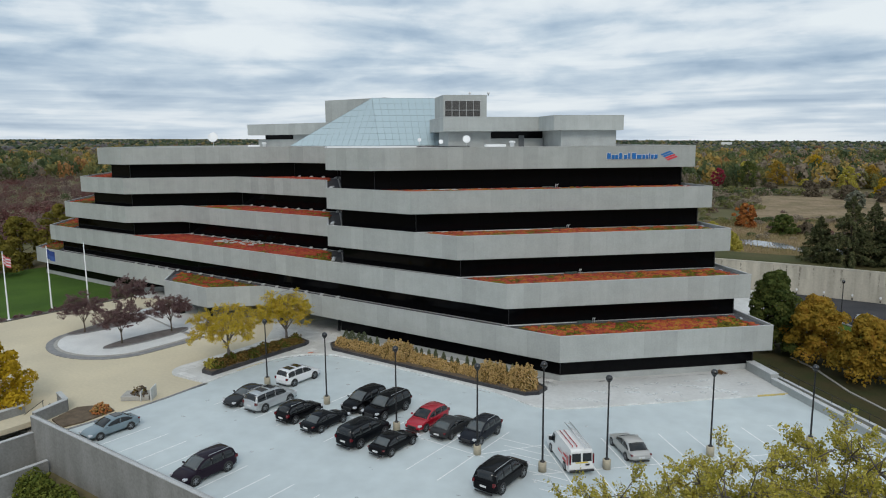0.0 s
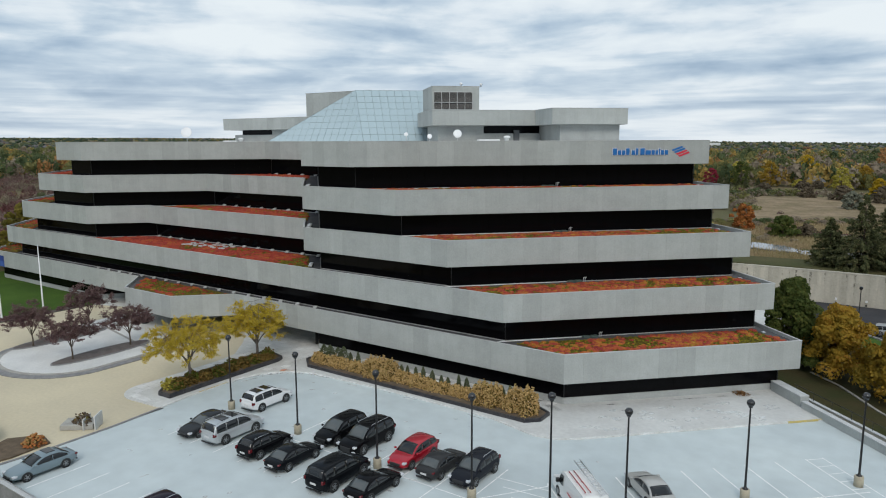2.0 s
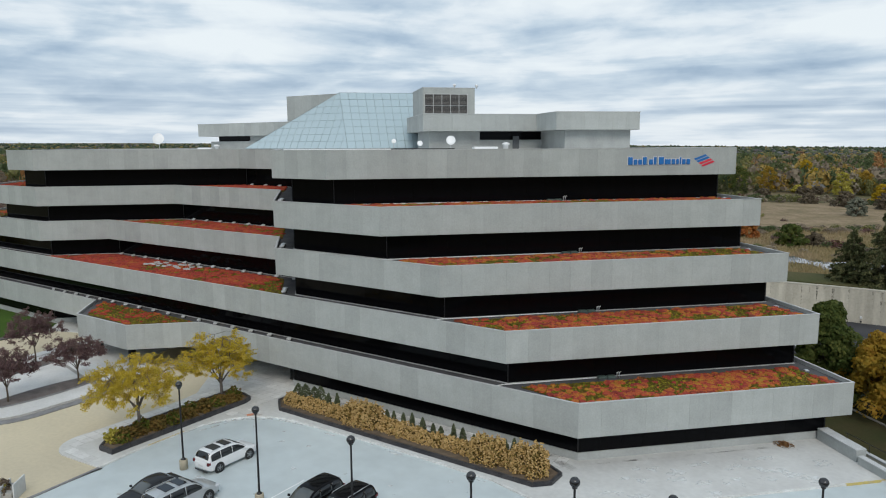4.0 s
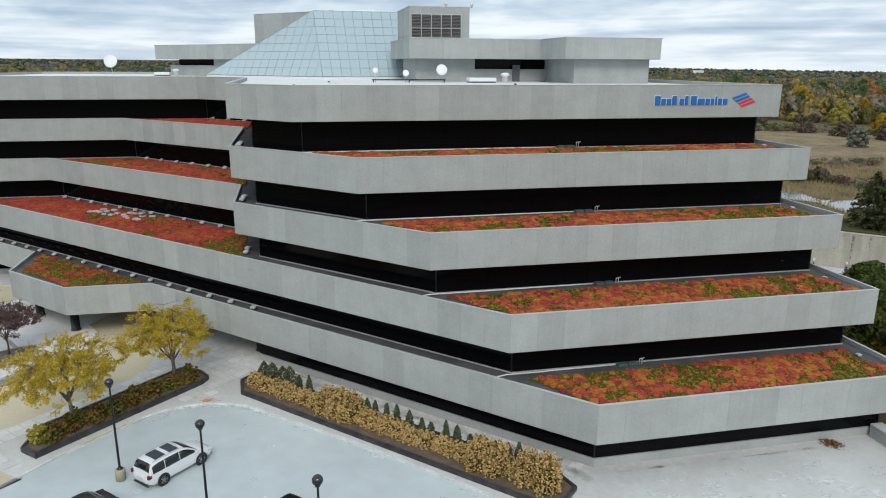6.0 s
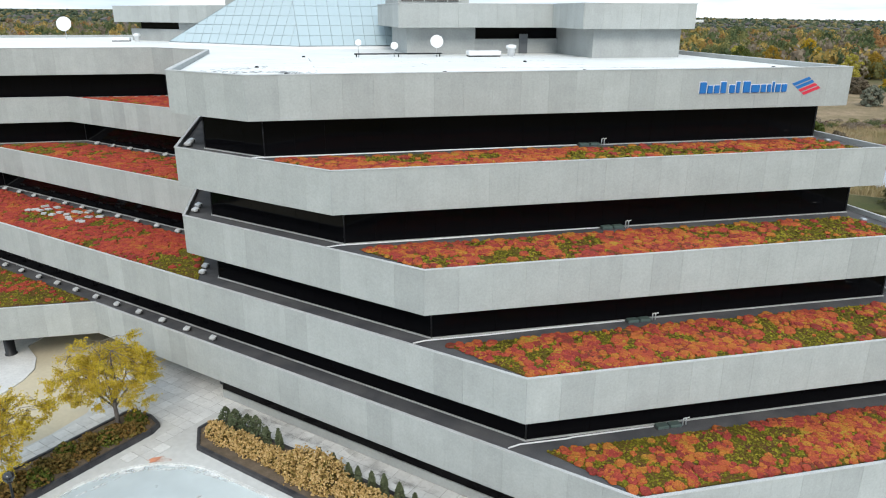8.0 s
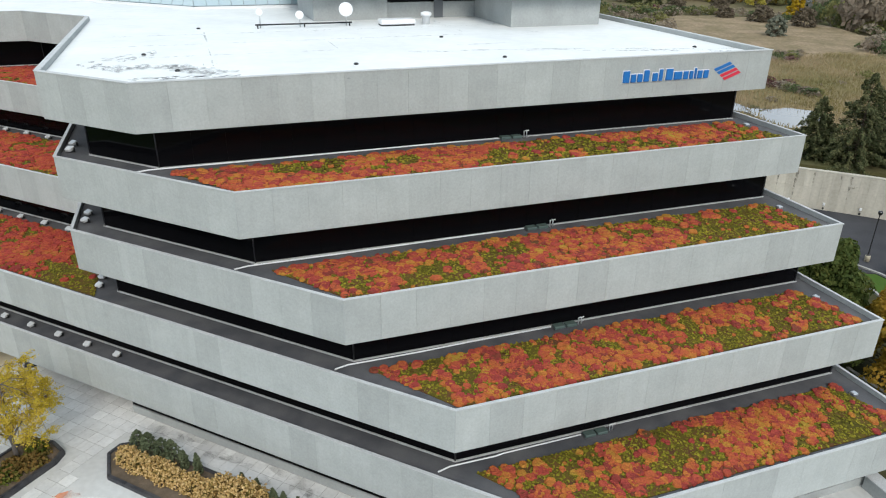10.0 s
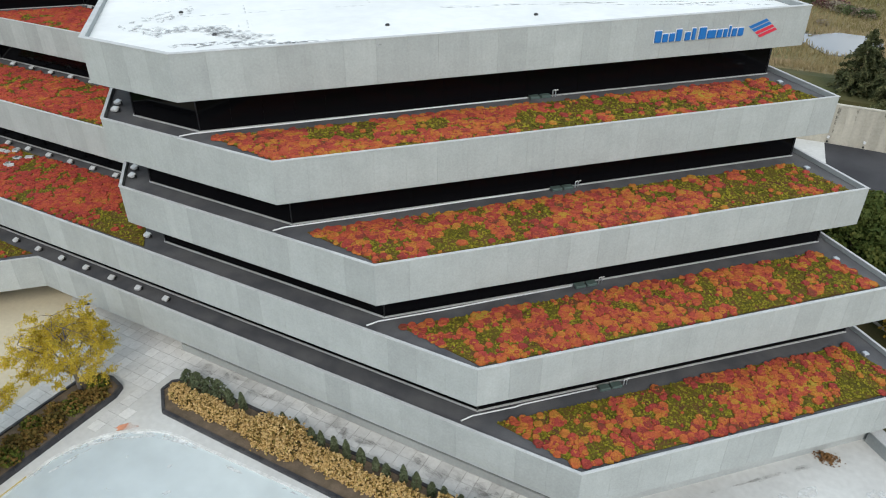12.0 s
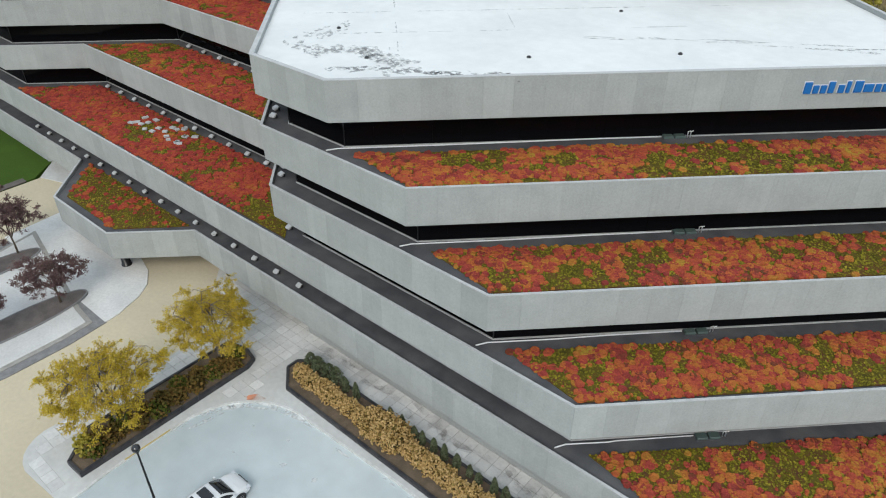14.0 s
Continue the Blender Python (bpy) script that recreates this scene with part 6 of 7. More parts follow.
TANFLOWER = ramp_mat("dry_flowerhead", [(0.19, 0.145, 0.04), (0.37, 0.24, 0.085), (0.52, 0.345, 0.14), (0.60, 0.42, 0.20), (0.36, 0.28, 0.085)], rough=0.95, scale=0.9, weight=0.35, mottle=0.3, mscale=14)
SHRUB = ramp_mat("brown_shrub", [(0.05, 0.045, 0.012), (0.10, 0.075, 0.02), (0.17, 0.10, 0.03), (0.13, 0.12, 0.03)], rough=0.8, scale=0.6, weight=0.5)
HEDGE = ramp_mat("hedge_leaf", [(0.05, 0.07, 0.012), (0.10, 0.12, 0.02), (0.15, 0.16, 0.03)], rough=0.8, scale=0.8, weight=0.4)
FLOWER_RED = ramp_mat("orange_mum", [(0.25, 0.08, 0.03), (0.40, 0.16, 0.05), (0.30, 0.20, 0.08)], rough=0.8, weight=0.2)


def leaf_quads(centres, size, flat=0.0):
    """Small folded leaf faces with random turns, as vertex and face arrays."""
    c = np.asarray(centres)
    n = len(c)
    a = rng.normal(size=(n, 3))
    a[:, 2] *= 1 - flat
    a /= np.linalg.norm(a, axis=1, keepdims=True)
    b = np.cross(a, rng.normal(size=(n, 3)))
    b /= np.linalg.norm(b, axis=1, keepdims=True)
    s = (size * rng.uniform(0.6, 1.35, n))[:, None]
    v = np.stack([c - a * s, c + b * s * 0.62, c + a * s, c - b * s * 0.62], 1).reshape(-1, 3)
    f = np.arange(4 * n).reshape(n, 4)
    return v, f


def shell_quads(c, n, size, jitter=0.5):
    """Leaf faces that lie on a shell with outward normals n, each tipped at random."""
    m = len(c)
    n = n + rng.normal(0, jitter, (m, 3))
    n /= np.linalg.norm(n, axis=1, keepdims=True)
    a = np.cross(n, rng.normal(size=(m, 3)))
    a /= np.linalg.norm(a, axis=1, keepdims=True)
    b = np.cross(n, a)
    s = (size * rng.uniform(0.6, 1.35, m))[:, None]
    return np.stack([c - a * s, c + b * s * 0.75, c + a * s, c - b * s * 0.75], 1).reshape(-1, 3), np.arange(4 * m).reshape(m, 4)


def spray_tree(name, at, h, spread, leaf, label, seed, sprays=120, low=0.3, droop=0.2, size=0.085, twig=1.0, per=14, bark=None, group="", trunk_r=0.15, limbs=7):
    """An airy crown: long limbs that end in sprays of thin twigs with leaves along them."""
    r = random.Random(seed)
    t = thing(name, at, label, "tree", group)
    bm = bmesh.new()
    z0 = h * low
    tube(bm, [(0, 0, -0.3), (0.04, 0.02, z0 * 0.5), (0.02, -0.03, z0)], [trunk_r * 1.3, trunk_r, trunk_r * 0.85], 8)
    main = []
    for k in range(limbs):
        az = math.tau * k / limbs + r.uniform(-0.35, 0.35)
        up = r.uniform(0.35, 0.95) if k % 3 else 0.97
        out = spread * (0.8 if k % 3 else 0.3) * r.uniform(0.8, 1.0)
        p = Vector((0.02, -0.03, z0 * r.uniform(0.75, 1.0)))
        e = Vector((math.cos(az) * out, math.sin(az) * out, z0 + (h - z0) * up * 0.85))
        pts = [p.lerp(e, s) + Vector((r.gauss(0, 0.1), r.gauss(0, 0.1), 0.35 * math.sin(math.pi * s))) * (1 if 0 < s < 1 else 0) for s in (0, 0.25, 0.5, 0.75, 1)]
        tube(bm, pts, [trunk_r * q for q in (0.55, 0.45, 0.34, 0.22, 0.1)], 6)
        main += pts[1:]
    s = Soup()
    c = []
    zc = z0 + (h - z0) * 0.38
    for k in range(sprays):
        u = (k + 0.5) / sprays
        az = k * 2.39996 + r.uniform(-0.3, 0.3)
        el = math.asin(1 - 1.45 * u)
        f = r.uniform(0.36, 1.06) * (1 + 0.16 * math.sin(3 * az + seed))
        up = h - twig * 0.4 - zc if el > 0 else zc - z0 * 0.9
        b = Vector((math.cos(az) * math.cos(el) * spread * f, math.sin(az) * math.cos(el) * spread * f, zc + math.sin(el) * up * f))
        near = min(main, key=lambda q: (q - b).length_squared)
        mid = near.lerp(b, 0.5) + Vector((r.gauss(0, 0.12), r.gauss(0, 0.12), 0.18))
        tube(bm, [near, mid, b], [trunk_r * 0.16, trunk_r * 0.12, 0.012], 4)
        for q in range(r.randint(5, 8)):
            d = Vector((math.cos(az) * 0.7 + r.gauss(0, 0.7), math.sin(az) * 0.7 + r.gauss(0, 0.7), r.gauss(0.45 - droop * 2, 0.4))).normalized()
            e = b + d * twig * r.uniform(0.5, 1.15)
            tube(bm, [b, e], [0.014, 0.005], 3, False)
            for _ in range(per):
                v = b.lerp(e, r.random() ** 0.7)
                c.append((v.x + r.gauss(0, 0.09), v.y + r.gauss(0, 0.09), v.z + r.gauss(-0.03, 0.07)))
    part("trunk", bm, bark or GREYBARK, t)
    s.add(*leaf_quads(c, size))
    tagged(s.ob("crown", leaf, t), kind="stuff")
    return t


spray_tree("yellow_tree", (-65.2, 48.9, 0.5), 7.0, 3.7, YELLOW, "honey locust with thin yellow autumn leaves in a planter", 3, 120, 0.27, 0.22, 0.062, 1.0, 46, group="yellow trees")
spray_tree("yellow_tree", (-65.3, 57.9, 0.5), 7.2, 3.3, YELLOW, "honey locust with thin yellow autumn leaves in a planter", 8, 116, 0.27, 0.22, 0.062, 0.95, 46, group="yellow trees")
for k, (x, y, h) in enumerate(((-91.9, 45.8, 5.6), (-82.7, 45.8, 5.4), (-82.7, 52.9, 5.2), (-93.7, 53.8, 6.5))):
    spray_tree("purple_tree", (x, y, 0.25), h, 2.6, PURPLE, "small purple-leaved tree in the island mulch bed", 20 + k, 84, 0.32, 0.0, 0.075, 0.75, 22, BARK, "purple trees", 0.09)
# trees below the deck, whose tops rise in front
for k, (x, y, h, sp, n) in enumerate(((-5.2, 28.9, 17.1, 3.7, 240), (-0.9, 31.8, 18.1, 4.4, 310), (-9.0, 26.2, 16.2, 2.7, 130))):
    spray_tree("locust_tree", (x, y, -4.5), h, sp, OLIVEGOLD, "tall locust with sparse olive and gold leaves", 40 + k, n, 0.52, -0.2, 0.07, 0.95, 26, group="tall locusts", trunk_r=0.22, limbs=11)


def lobed_tree(name, at, h, spread, leaf, label, seed, lobes=46, per=260, size=0.2, base=0.12, top=0.75, group="", bark=None):
    """A dense crown: leaf shells of many overlapping lobes on limbs, with an uneven outline."""
    r = random.Random(seed)
    t = thing(name, at, label, "tree", group)
    bm = bmesh.new()
    tube(bm, [(0, 0, -0.3), (0.05, 0.02, h * 0.3), (0, 0.05, h * 0.7)], [spread * 0.06, spread * 0.045, 0.04], 8)
    s = Soup()
    for k in range(lobes):
        u = (k + 0.5) / lobes
        z = h * (base + (0.93 - base) * u)
        q = (u - 0.32) / 0.68 if u > 0.32 else (0.32 - u) / 0.5
        rad = spread * math.sqrt(max(1 - q * q, 0.02)) * (1 - (1 - top) * u)
        az = k * 2.39996 + r.uniform(-0.4, 0.4)
        d = rad * r.uniform(0.42, 0.98)
        c = Vector((math.cos(az) * d, math.sin(az) * d, z))
        lr = spread * r.uniform(0.18, 0.36) * (1 - 0.3 * u)
        tube(bm, [(0, 0, max(z - 0.5 * d, h * 0.08)), c], [0.07, 0.02], 5)
        m = int(per * r.uniform(0.8, 1.2))
        n = rng.normal(size=(m, 3))
        n /= np.linalg.norm(n, axis=1, keepdims=True)
        n[:, 2] = np.where(n[:, 2] < -0.35, -n[:, 2], n[:, 2])
        s.add(*shell_quads(np.array(c[:]) + n * lr * rng.uniform(0.66, 1.05, (m, 1)) * np.array([1, 1, 0.82]), n, size))
    part("trunk", bm, bark or BARK, t)
    tagged(s.ob("crown", leaf, t), kind="stuff")
    return t


GOLD = ramp_mat("gold_leaf", [(0.34, 0.23, 0.02), (0.50, 0.34, 0.02), (0.60, 0.41, 0.03)], rough=0.7, trans=0.4, scale=0.5, weight=0.4)
lobed_tree("gold_tree", (-73.5, 26.5, -1.5), 9.0, 4.2, GOLD, "small tree with dense golden yellow leaves", 51, 40, 240, 0.17, 0.1)
# east side trees
lobed_tree("orange_tree", (-11.0, 103.4, -4.4), 9.2, 4.7, ORANGE, "broad tree with ochre and rusty leaves", 62, 50, 260, 0.2, group="orange trees")
lobed_tree("orange_tree", (-4.4, 97.4, -4.4), 8.6, 4.7, ORANGE, "broad tree with ochre and rusty leaves", 63, 50, 260, 0.2, group="orange trees")
lobed_tree("orange_tree", (6.0, 91.0, -4.4), 9.0, 5.0, ORANGE, "broad tree with ochre and rusty leaves", 64, 50, 260, 0.2, group="orange trees")
lobed_tree("green_tree", (-17.0, 105.4, -4.4), 11.9, 4.9, GREENLEAF, "dense broad green tree beside the building", 61, 70, 280, 0.2, 0.06, 0.6)


def conifer(at, h, r, label, seed, n=5200, group="conifers", name="conifer", leaf=None):
    t = thing(name, at, label, "tree", group)
    rr = random.Random(seed)
    bm = bmesh.new()
    tube(bm, [(0, 0, -0.3), (0, 0, h * 0.5), (0, 0, h)], [0.22, 0.14, 0.02], 8)
    s = Soup()
    z = h * 0.04
    while z < h * 0.985:
        k = 1 - z / h
        ln = r * 1.14 * (k ** 0.82) * rr.uniform(0.62, 1.12)
        for q in range(rr.randint(6, 9)):
            az = rr.uniform(0, math.tau)
            out = ln * rr.uniform(0.75, 1.1)
            d = Vector((math.cos(az), math.sin(az), 0))
            foot = Vector((0, 0, z))
            tip = foot + d * out + Vector((0, 0, -0.22 * out + rr.uniform(-0.1, 0.3)))
            if out > 0.6:
                tube(bm, [foot, tip], [0.05 * k + 0.01, 0.01], 4)
            # drooping sprays of needles along the branch
            m = int((46 + 120 * k) * (0.4 + 0.6 * n / 5200))
            u = np.sqrt(rng.uniform(0.03, 1, m))[:, None]
            side = np.array((-d.y, d.x, 0)) * rng.normal(0, 0.26, (m, 1)) * (0.3 + out * 0.3) * (1.15 - u)
            c = np.array(foot[:]) * (1 - u) + np.array(tip[:]) * u + side
            c[:, 2] += rng.normal(-0.05, 0.16, m)
            run = np.array(d[:]) * 0.8 + side * 0.9 + rng.normal(0, 0.35, (m, 3)) + np.array((0, 0, -0.25))
            run /= np.linalg.norm(run, axis=1, keepdims=True)
            wide = np.cross(run, rng.normal(0, 0.5, (m, 3)) + np.array((0, 0, 1)))
            wide /= np.linalg.norm(wide, axis=1, keepdims=True)
            run = run * rng.uniform(0.16, 0.38, (m, 1)) * (0.5 + 0.5 * k)
            wide = wide * rng.uniform(0.05, 0.12, (m, 1))
            s.add(np.stack([c - run, c + wide, c + run, c - wide], 1).reshape(-1, 3), np.arange(4 * m).reshape(m, 4))
        z += h * 0.033
    part("trunk", bm, BARK, t)
    tagged(s.ob("crown", leaf or CONIFER, t), kind="stuff")


for k, (x, y, h, r) in enumerate(((-12.5, 155, 14.0, 6.2), (-5.0, 156.5, 13.6, 6.2), (-18.0, 157, 9.4, 5.4), (1.5, 155.5, 14.0, 6.2), (8.5, 157, 12.8, 5.8), (-9, 161, 12.6, 5.8), (-1.5, 161, 12.2, 5.8))):
    conifer((x, y, 0.7), h, r, "dark spruce on the bank above the retaining wall", 70 + k)



# ---- planter shrubs ----
def flower_shrub(x, y, rx, ry, h, count, label, name="hydrangea", heads=TANFLOWER, size=0.072, green=0.3, group="dried hydrangeas", z0=0.26, leaf=None):
    t = thing(name, (x, y, z0), label, "shrub", group)
    s, g = Soup(), Soup()
    for k in range(count):
        u = rng.normal(size=3)
        u /= np.linalg.norm(u)
        u[2] = abs(u[2])
        lump = 1 + 0.16 * math.sin(3 * u[0] * 4 + x) * math.cos(u[1] * 7 + y)
        c = u * np.array([rx, ry, h]) * rng.uniform(0.82, 1.05) * lump
        v, f = ICO1
        r = size * rng.uniform(0.55, 1.25)
        s.add(v * r * (1 + 0.2 * rng.normal(size=(len(v), 1))) * np.array([1, 1, 0.85]) + c, f)
    m = int(count * green) + 30
    u = rng.normal(size=(m, 3))
    u /= np.linalg.norm(u, axis=1, keepdims=True)
    u[:, 2] = np.abs(u[:, 2])
    g.add(*leaf_quads(u * np.array([rx, ry, h]) * rng.uniform(0.55, 1.0, (m, 1)), 0.14))
    tagged(s.ob("bloom", heads, t), kind="stuff")
    tagged(g.ob("foliage", leaf or SHRUB, t), kind="stuff")


EVERGREEN = ramp_mat("grey_evergreen", [(0.06, 0.078, 0.042), (0.10, 0.12, 0.065), (0.14, 0.155, 0.09)], rough=0.8, scale=0.8, weight=0.4)


def small_spruce(x, y, h, r, z0=0.26):
    t = thing("dwarf_spruce", (x, y, z0), "small upright dark evergreen in the planter", "shrub", "dwarf evergreens")
    m = int(220 + 190 * h)
    u = rng.random(m)
    az = rng.uniform(0, math.tau, m)
    rad = r * np.clip(1 - u ** 3, 0, 1) * rng.uniform(0.6, 1.1, m)
    c = np.stack([rad * np.cos(az), rad * np.sin(az), u * h], 1)
    s = Soup()
    s.add(*leaf_quads(c, 0.10))
    tagged(s.ob("foliage", EVERGREEN, t), kind="stuff")
    bm = bmesh.new()
    tube(bm, [(0, 0, -0.1), (0, 0, h * 0.9)], [0.05, 0.01], 6)
    part("stem", bm, BARK, t)


def plant_beds():
    x = -58.7
    k = 0
    while x < -31.8:
        tall = (-51.2 < x < -47.6) or (-37.6 < x < -35.2) or (-34.0 < x)
        rx = rng.uniform(0.75, 1.0) * (1.15 if tall else 1)
        flower_shrub(x, 61.05 + rng.normal(0, 0.08), rx, rng.uniform(0.62, 0.82) if not tall else 1.2, (2.15 if tall else 1.05) * rng.uniform(0.85, 1.12), 1000 if tall else 560, ("tall rounded" if tall else "low") + " hydrangea covered in dry tan flowerheads", green=0.5 if tall else 0.3)
        x += rx * 1.3
        k += 1
    for k in range(26):
        xx = -59.0 + 1.02 * k + rng.normal(0, 0.12)
        west = k < 4
        if 6 <= k <= 8:
            continue
        small_spruce(xx, 62.25 + rng.normal(0, 0.05), rng.uniform(1.6, 2.0) if west else rng.uniform(1.1, 1.7), 0.6 if west else rng.uniform(0.22, 0.30))
    for k in range(16):
        flower_shrub(-63.9 - 1.1 * (k % 2) + rng.normal(0, 0.2), 46.6 + 0.82 * k, 0.95, 0.8, 0.75 + 0.25 * (k % 3 == 0), 60, "low brown and olive shrub in the long planter", "planter_shrub", SHRUB, 0.12, 5.5, "planter shrubs", 0.35, SHRUB if k % 3 else HEDGE)
    flower_shrub(-64.9, 46.4, 1.0, 0.9, 1.0, 40, "yellow-green rounded shrub at the planter end", "planter_shrub", OLIVEGOLD, 0.14, 5, "planter shrubs", 0.35, OLIVEGOLD)
    flower_shrub(-63.4, 36.6, 0.9, 0.7, 0.9, 60, "dark dry shrub in the pale box", "planter_shrub", BARK, 0.12, 1.5, "planter shrubs", 0.4)
    flower_shrub(-62.9, 32.2, 0.9, 0.8, 0.8, 130, "orange chrysanthemums in the corner bed", "flower_bush", FLOWER_RED, 0.13, 0.5, "flower bushes", 0.1)
    for k in range(7):
        flower_shrub(-60.5 + 2.3 * k, 24.6 - 0.5 * (k % 2), 1.7, 1.6, 2.4, 40, "clipped green hedge shrub below the deck wall", "hedge_shrub", HEDGE, 0.2, 34, "hedge shrubs", -4.5, HEDGE)
    for k in range(14):
        flower_shrub(-109.05, 24 + 2.6 * k, 0.5, 0.9, 0.55, 20, "dark low shrub along the lawn edge", "edge_shrub", PURPLE, 0.12, 4, "lawn edge shrubs", 0.05, PURPLE)


plant_beds()


# ---- distance ----
SPECIES = {
    "olive_woods": ([(0.140, 0.147, 0.060), (0.197, 0.196, 0.075), (0.253, 0.239, 0.098)], "olive green crowns of the autumn woods"),
    "green_woods": ([(0.070, 0.099, 0.048), (0.105, 0.133, 0.060), (0.140, 0.161, 0.075)], "dark green crowns of the autumn woods"),
    "golden_woods": ([(0.337, 0.239, 0.075), (0.421, 0.295, 0.090), (0.477, 0.349, 0.128)], "golden crowns of the autumn woods"),
    "brown_woods": ([(0.210, 0.168, 0.128), (0.281, 0.231, 0.172), (0.337, 0.295, 0.224)], "bare brown and grey crowns of the woods"),
    "rusty_woods": ([(0.281, 0.147, 0.067), (0.351, 0.183, 0.075), (0.407, 0.239, 0.098)], "rust-coloured crowns of the autumn woods"),
}
REDWOODS = ramp_mat("red_thicket", [(0.135, 0.042, 0.044), (0.14, 0.07, 0.064), (0.155, 0.108, 0.095), (0.175, 0.135, 0.115)], rough=0.9, scale=0.03, weight=0.7)
FIELD = mat("dry_field", (0.275, 0.205, 0.13), (0.185, 0.145, 0.08), rough=1, scale=0.11, fine=0.9, bump=0.6, fv=0.25)
FIELD_PTS = [(-67, 310), (-56, 281), (-30, 296), (4, 325), (12, 372), (-18, 424), (-62, 424), (-92, 404)]
MARSH_PTS = [(-78, 268), (-28, 308), (60, 360), (60, 168), (0, 168), (-30, 170), (-62, 178)]
POND_PTS = [(-54, 217), (-44, 221), (-35, 218), (-30, 211.5), (-26, 212), (-22, 216), (-16, 215.5), (-13, 211), (-14, 203), (-18, 197.5), (-23, 196), (-27, 202), (-30, 207), (-36, 207.5), (-46, 211)]


def ground_sheet(name, pts, lift, material, label, cat, soft=0.0):
    bm = bmesh.new()
    n = 14
    xs, ys = [p[0] for p in pts], [p[1] for p in pts]
    c = (sum(xs) / len(xs), sum(ys) / len(ys))
    cv = bm.verts.new((*c, height(*c) + lift))
    rings = []
    fine = []
    for a, b in zip(pts, pts[1:] + pts[:1]):
        for q in range(6):
            s = q / 6
            x, y = a[0] + (b[0] - a[0]) * s, a[1] + (b[1] - a[1]) * s
            w = 1 + soft * noise.noise((x * 0.09, y * 0.09, 4.0))
            fine.append((c[0] + (x - c[0]) * w, c[1] + (y - c[1]) * w))
    for k in range(1, n + 1):
        s = k / n
        up = lift if k < n or not soft else -0.6
        rings.append([bm.verts.new((c[0] + (x - c[0]) * s, c[1] + (y - c[1]) * s, height(c[0] + (x - c[0]) * s, c[1] + (y - c[1]) * s) + up)) for x, y in fine])
    m = len(fine)
    for q in range(m):
        bm.faces.new((cv, rings[0][q], rings[0][(q + 1) % m]))
    for a, b in zip(rings, rings[1:]):
        for q in range(m):
            bm.faces.new((a[q], b[q], b[(q + 1) % m], a[(q + 1) % m]))
    bmesh.ops.recalc_face_normals(bm, faces=bm.faces[:])
    tagged(mesh_ob(name, bm, material), label, cat, kind="structure")


ground_sheet("field", FIELD_PTS, 0.9, FIELD, "dry tan meadow", "field", 0.14)
ground_sheet("marsh", MARSH_PTS, 0.35, mat("marsh_grass", (0.25, 0.19, 0.11), (0.15, 0.14, 0.06), rough=1, scale=0.05, fine=2.5, bump=0.6), "olive and tan marsh grass", "field", 0.05)
ground_sheet("bank", [(-78, 172), (-62, 179), (-30, 171), (0, 169), (60, 169), (60, 144.5), (20, 146.8), (-14, 149), (-45, 147.2), (-74, 141.5)], 0.12, mat("bank_grass", (0.062, 0.07, 0.024), (0.09, 0.08, 0.034), rough=1, scale=0.12, fine=3, bump=0.5), "dark mown grass bank above the retaining wall", "bank")
POND_Z = max(height(x, y) for x, y in POND_PTS) + 0.5
bm = bmesh.new()
prism(bm, POND_PTS, POND_Z - 1.5, POND_Z)
tagged(mesh_ob("pond", bm, glossy("pond_water", (0.16, 0.165, 0.175), 0.12, spec=0.7)), "small grey pond reflecting the sky", "water", kind="structure")


def crown_template(m, size):
    """A unit crown made of leaf shells round lobes, with gaps between them."""
    n = 17
    cl = rng.normal(size=(n, 3))
    cl /= np.linalg.norm(cl, axis=1, keepdims=True)
    cl[:, 2] = np.abs(cl[:, 2]) * 1.3 - 0.75
    cl *= rng.uniform(0.5, 0.72, (n, 1))
    pick = rng.integers(0, n, m)
    d = rng.normal(size=(m, 3)) + 0.7 * cl[pick]
    d[:, 2] += 0.25
    d /= np.linalg.norm(d, axis=1, keepdims=True)
    return shell_quads(cl[pick] + d * rng.uniform(0.28, 0.44, (m, 1)), d, size, 0.5)


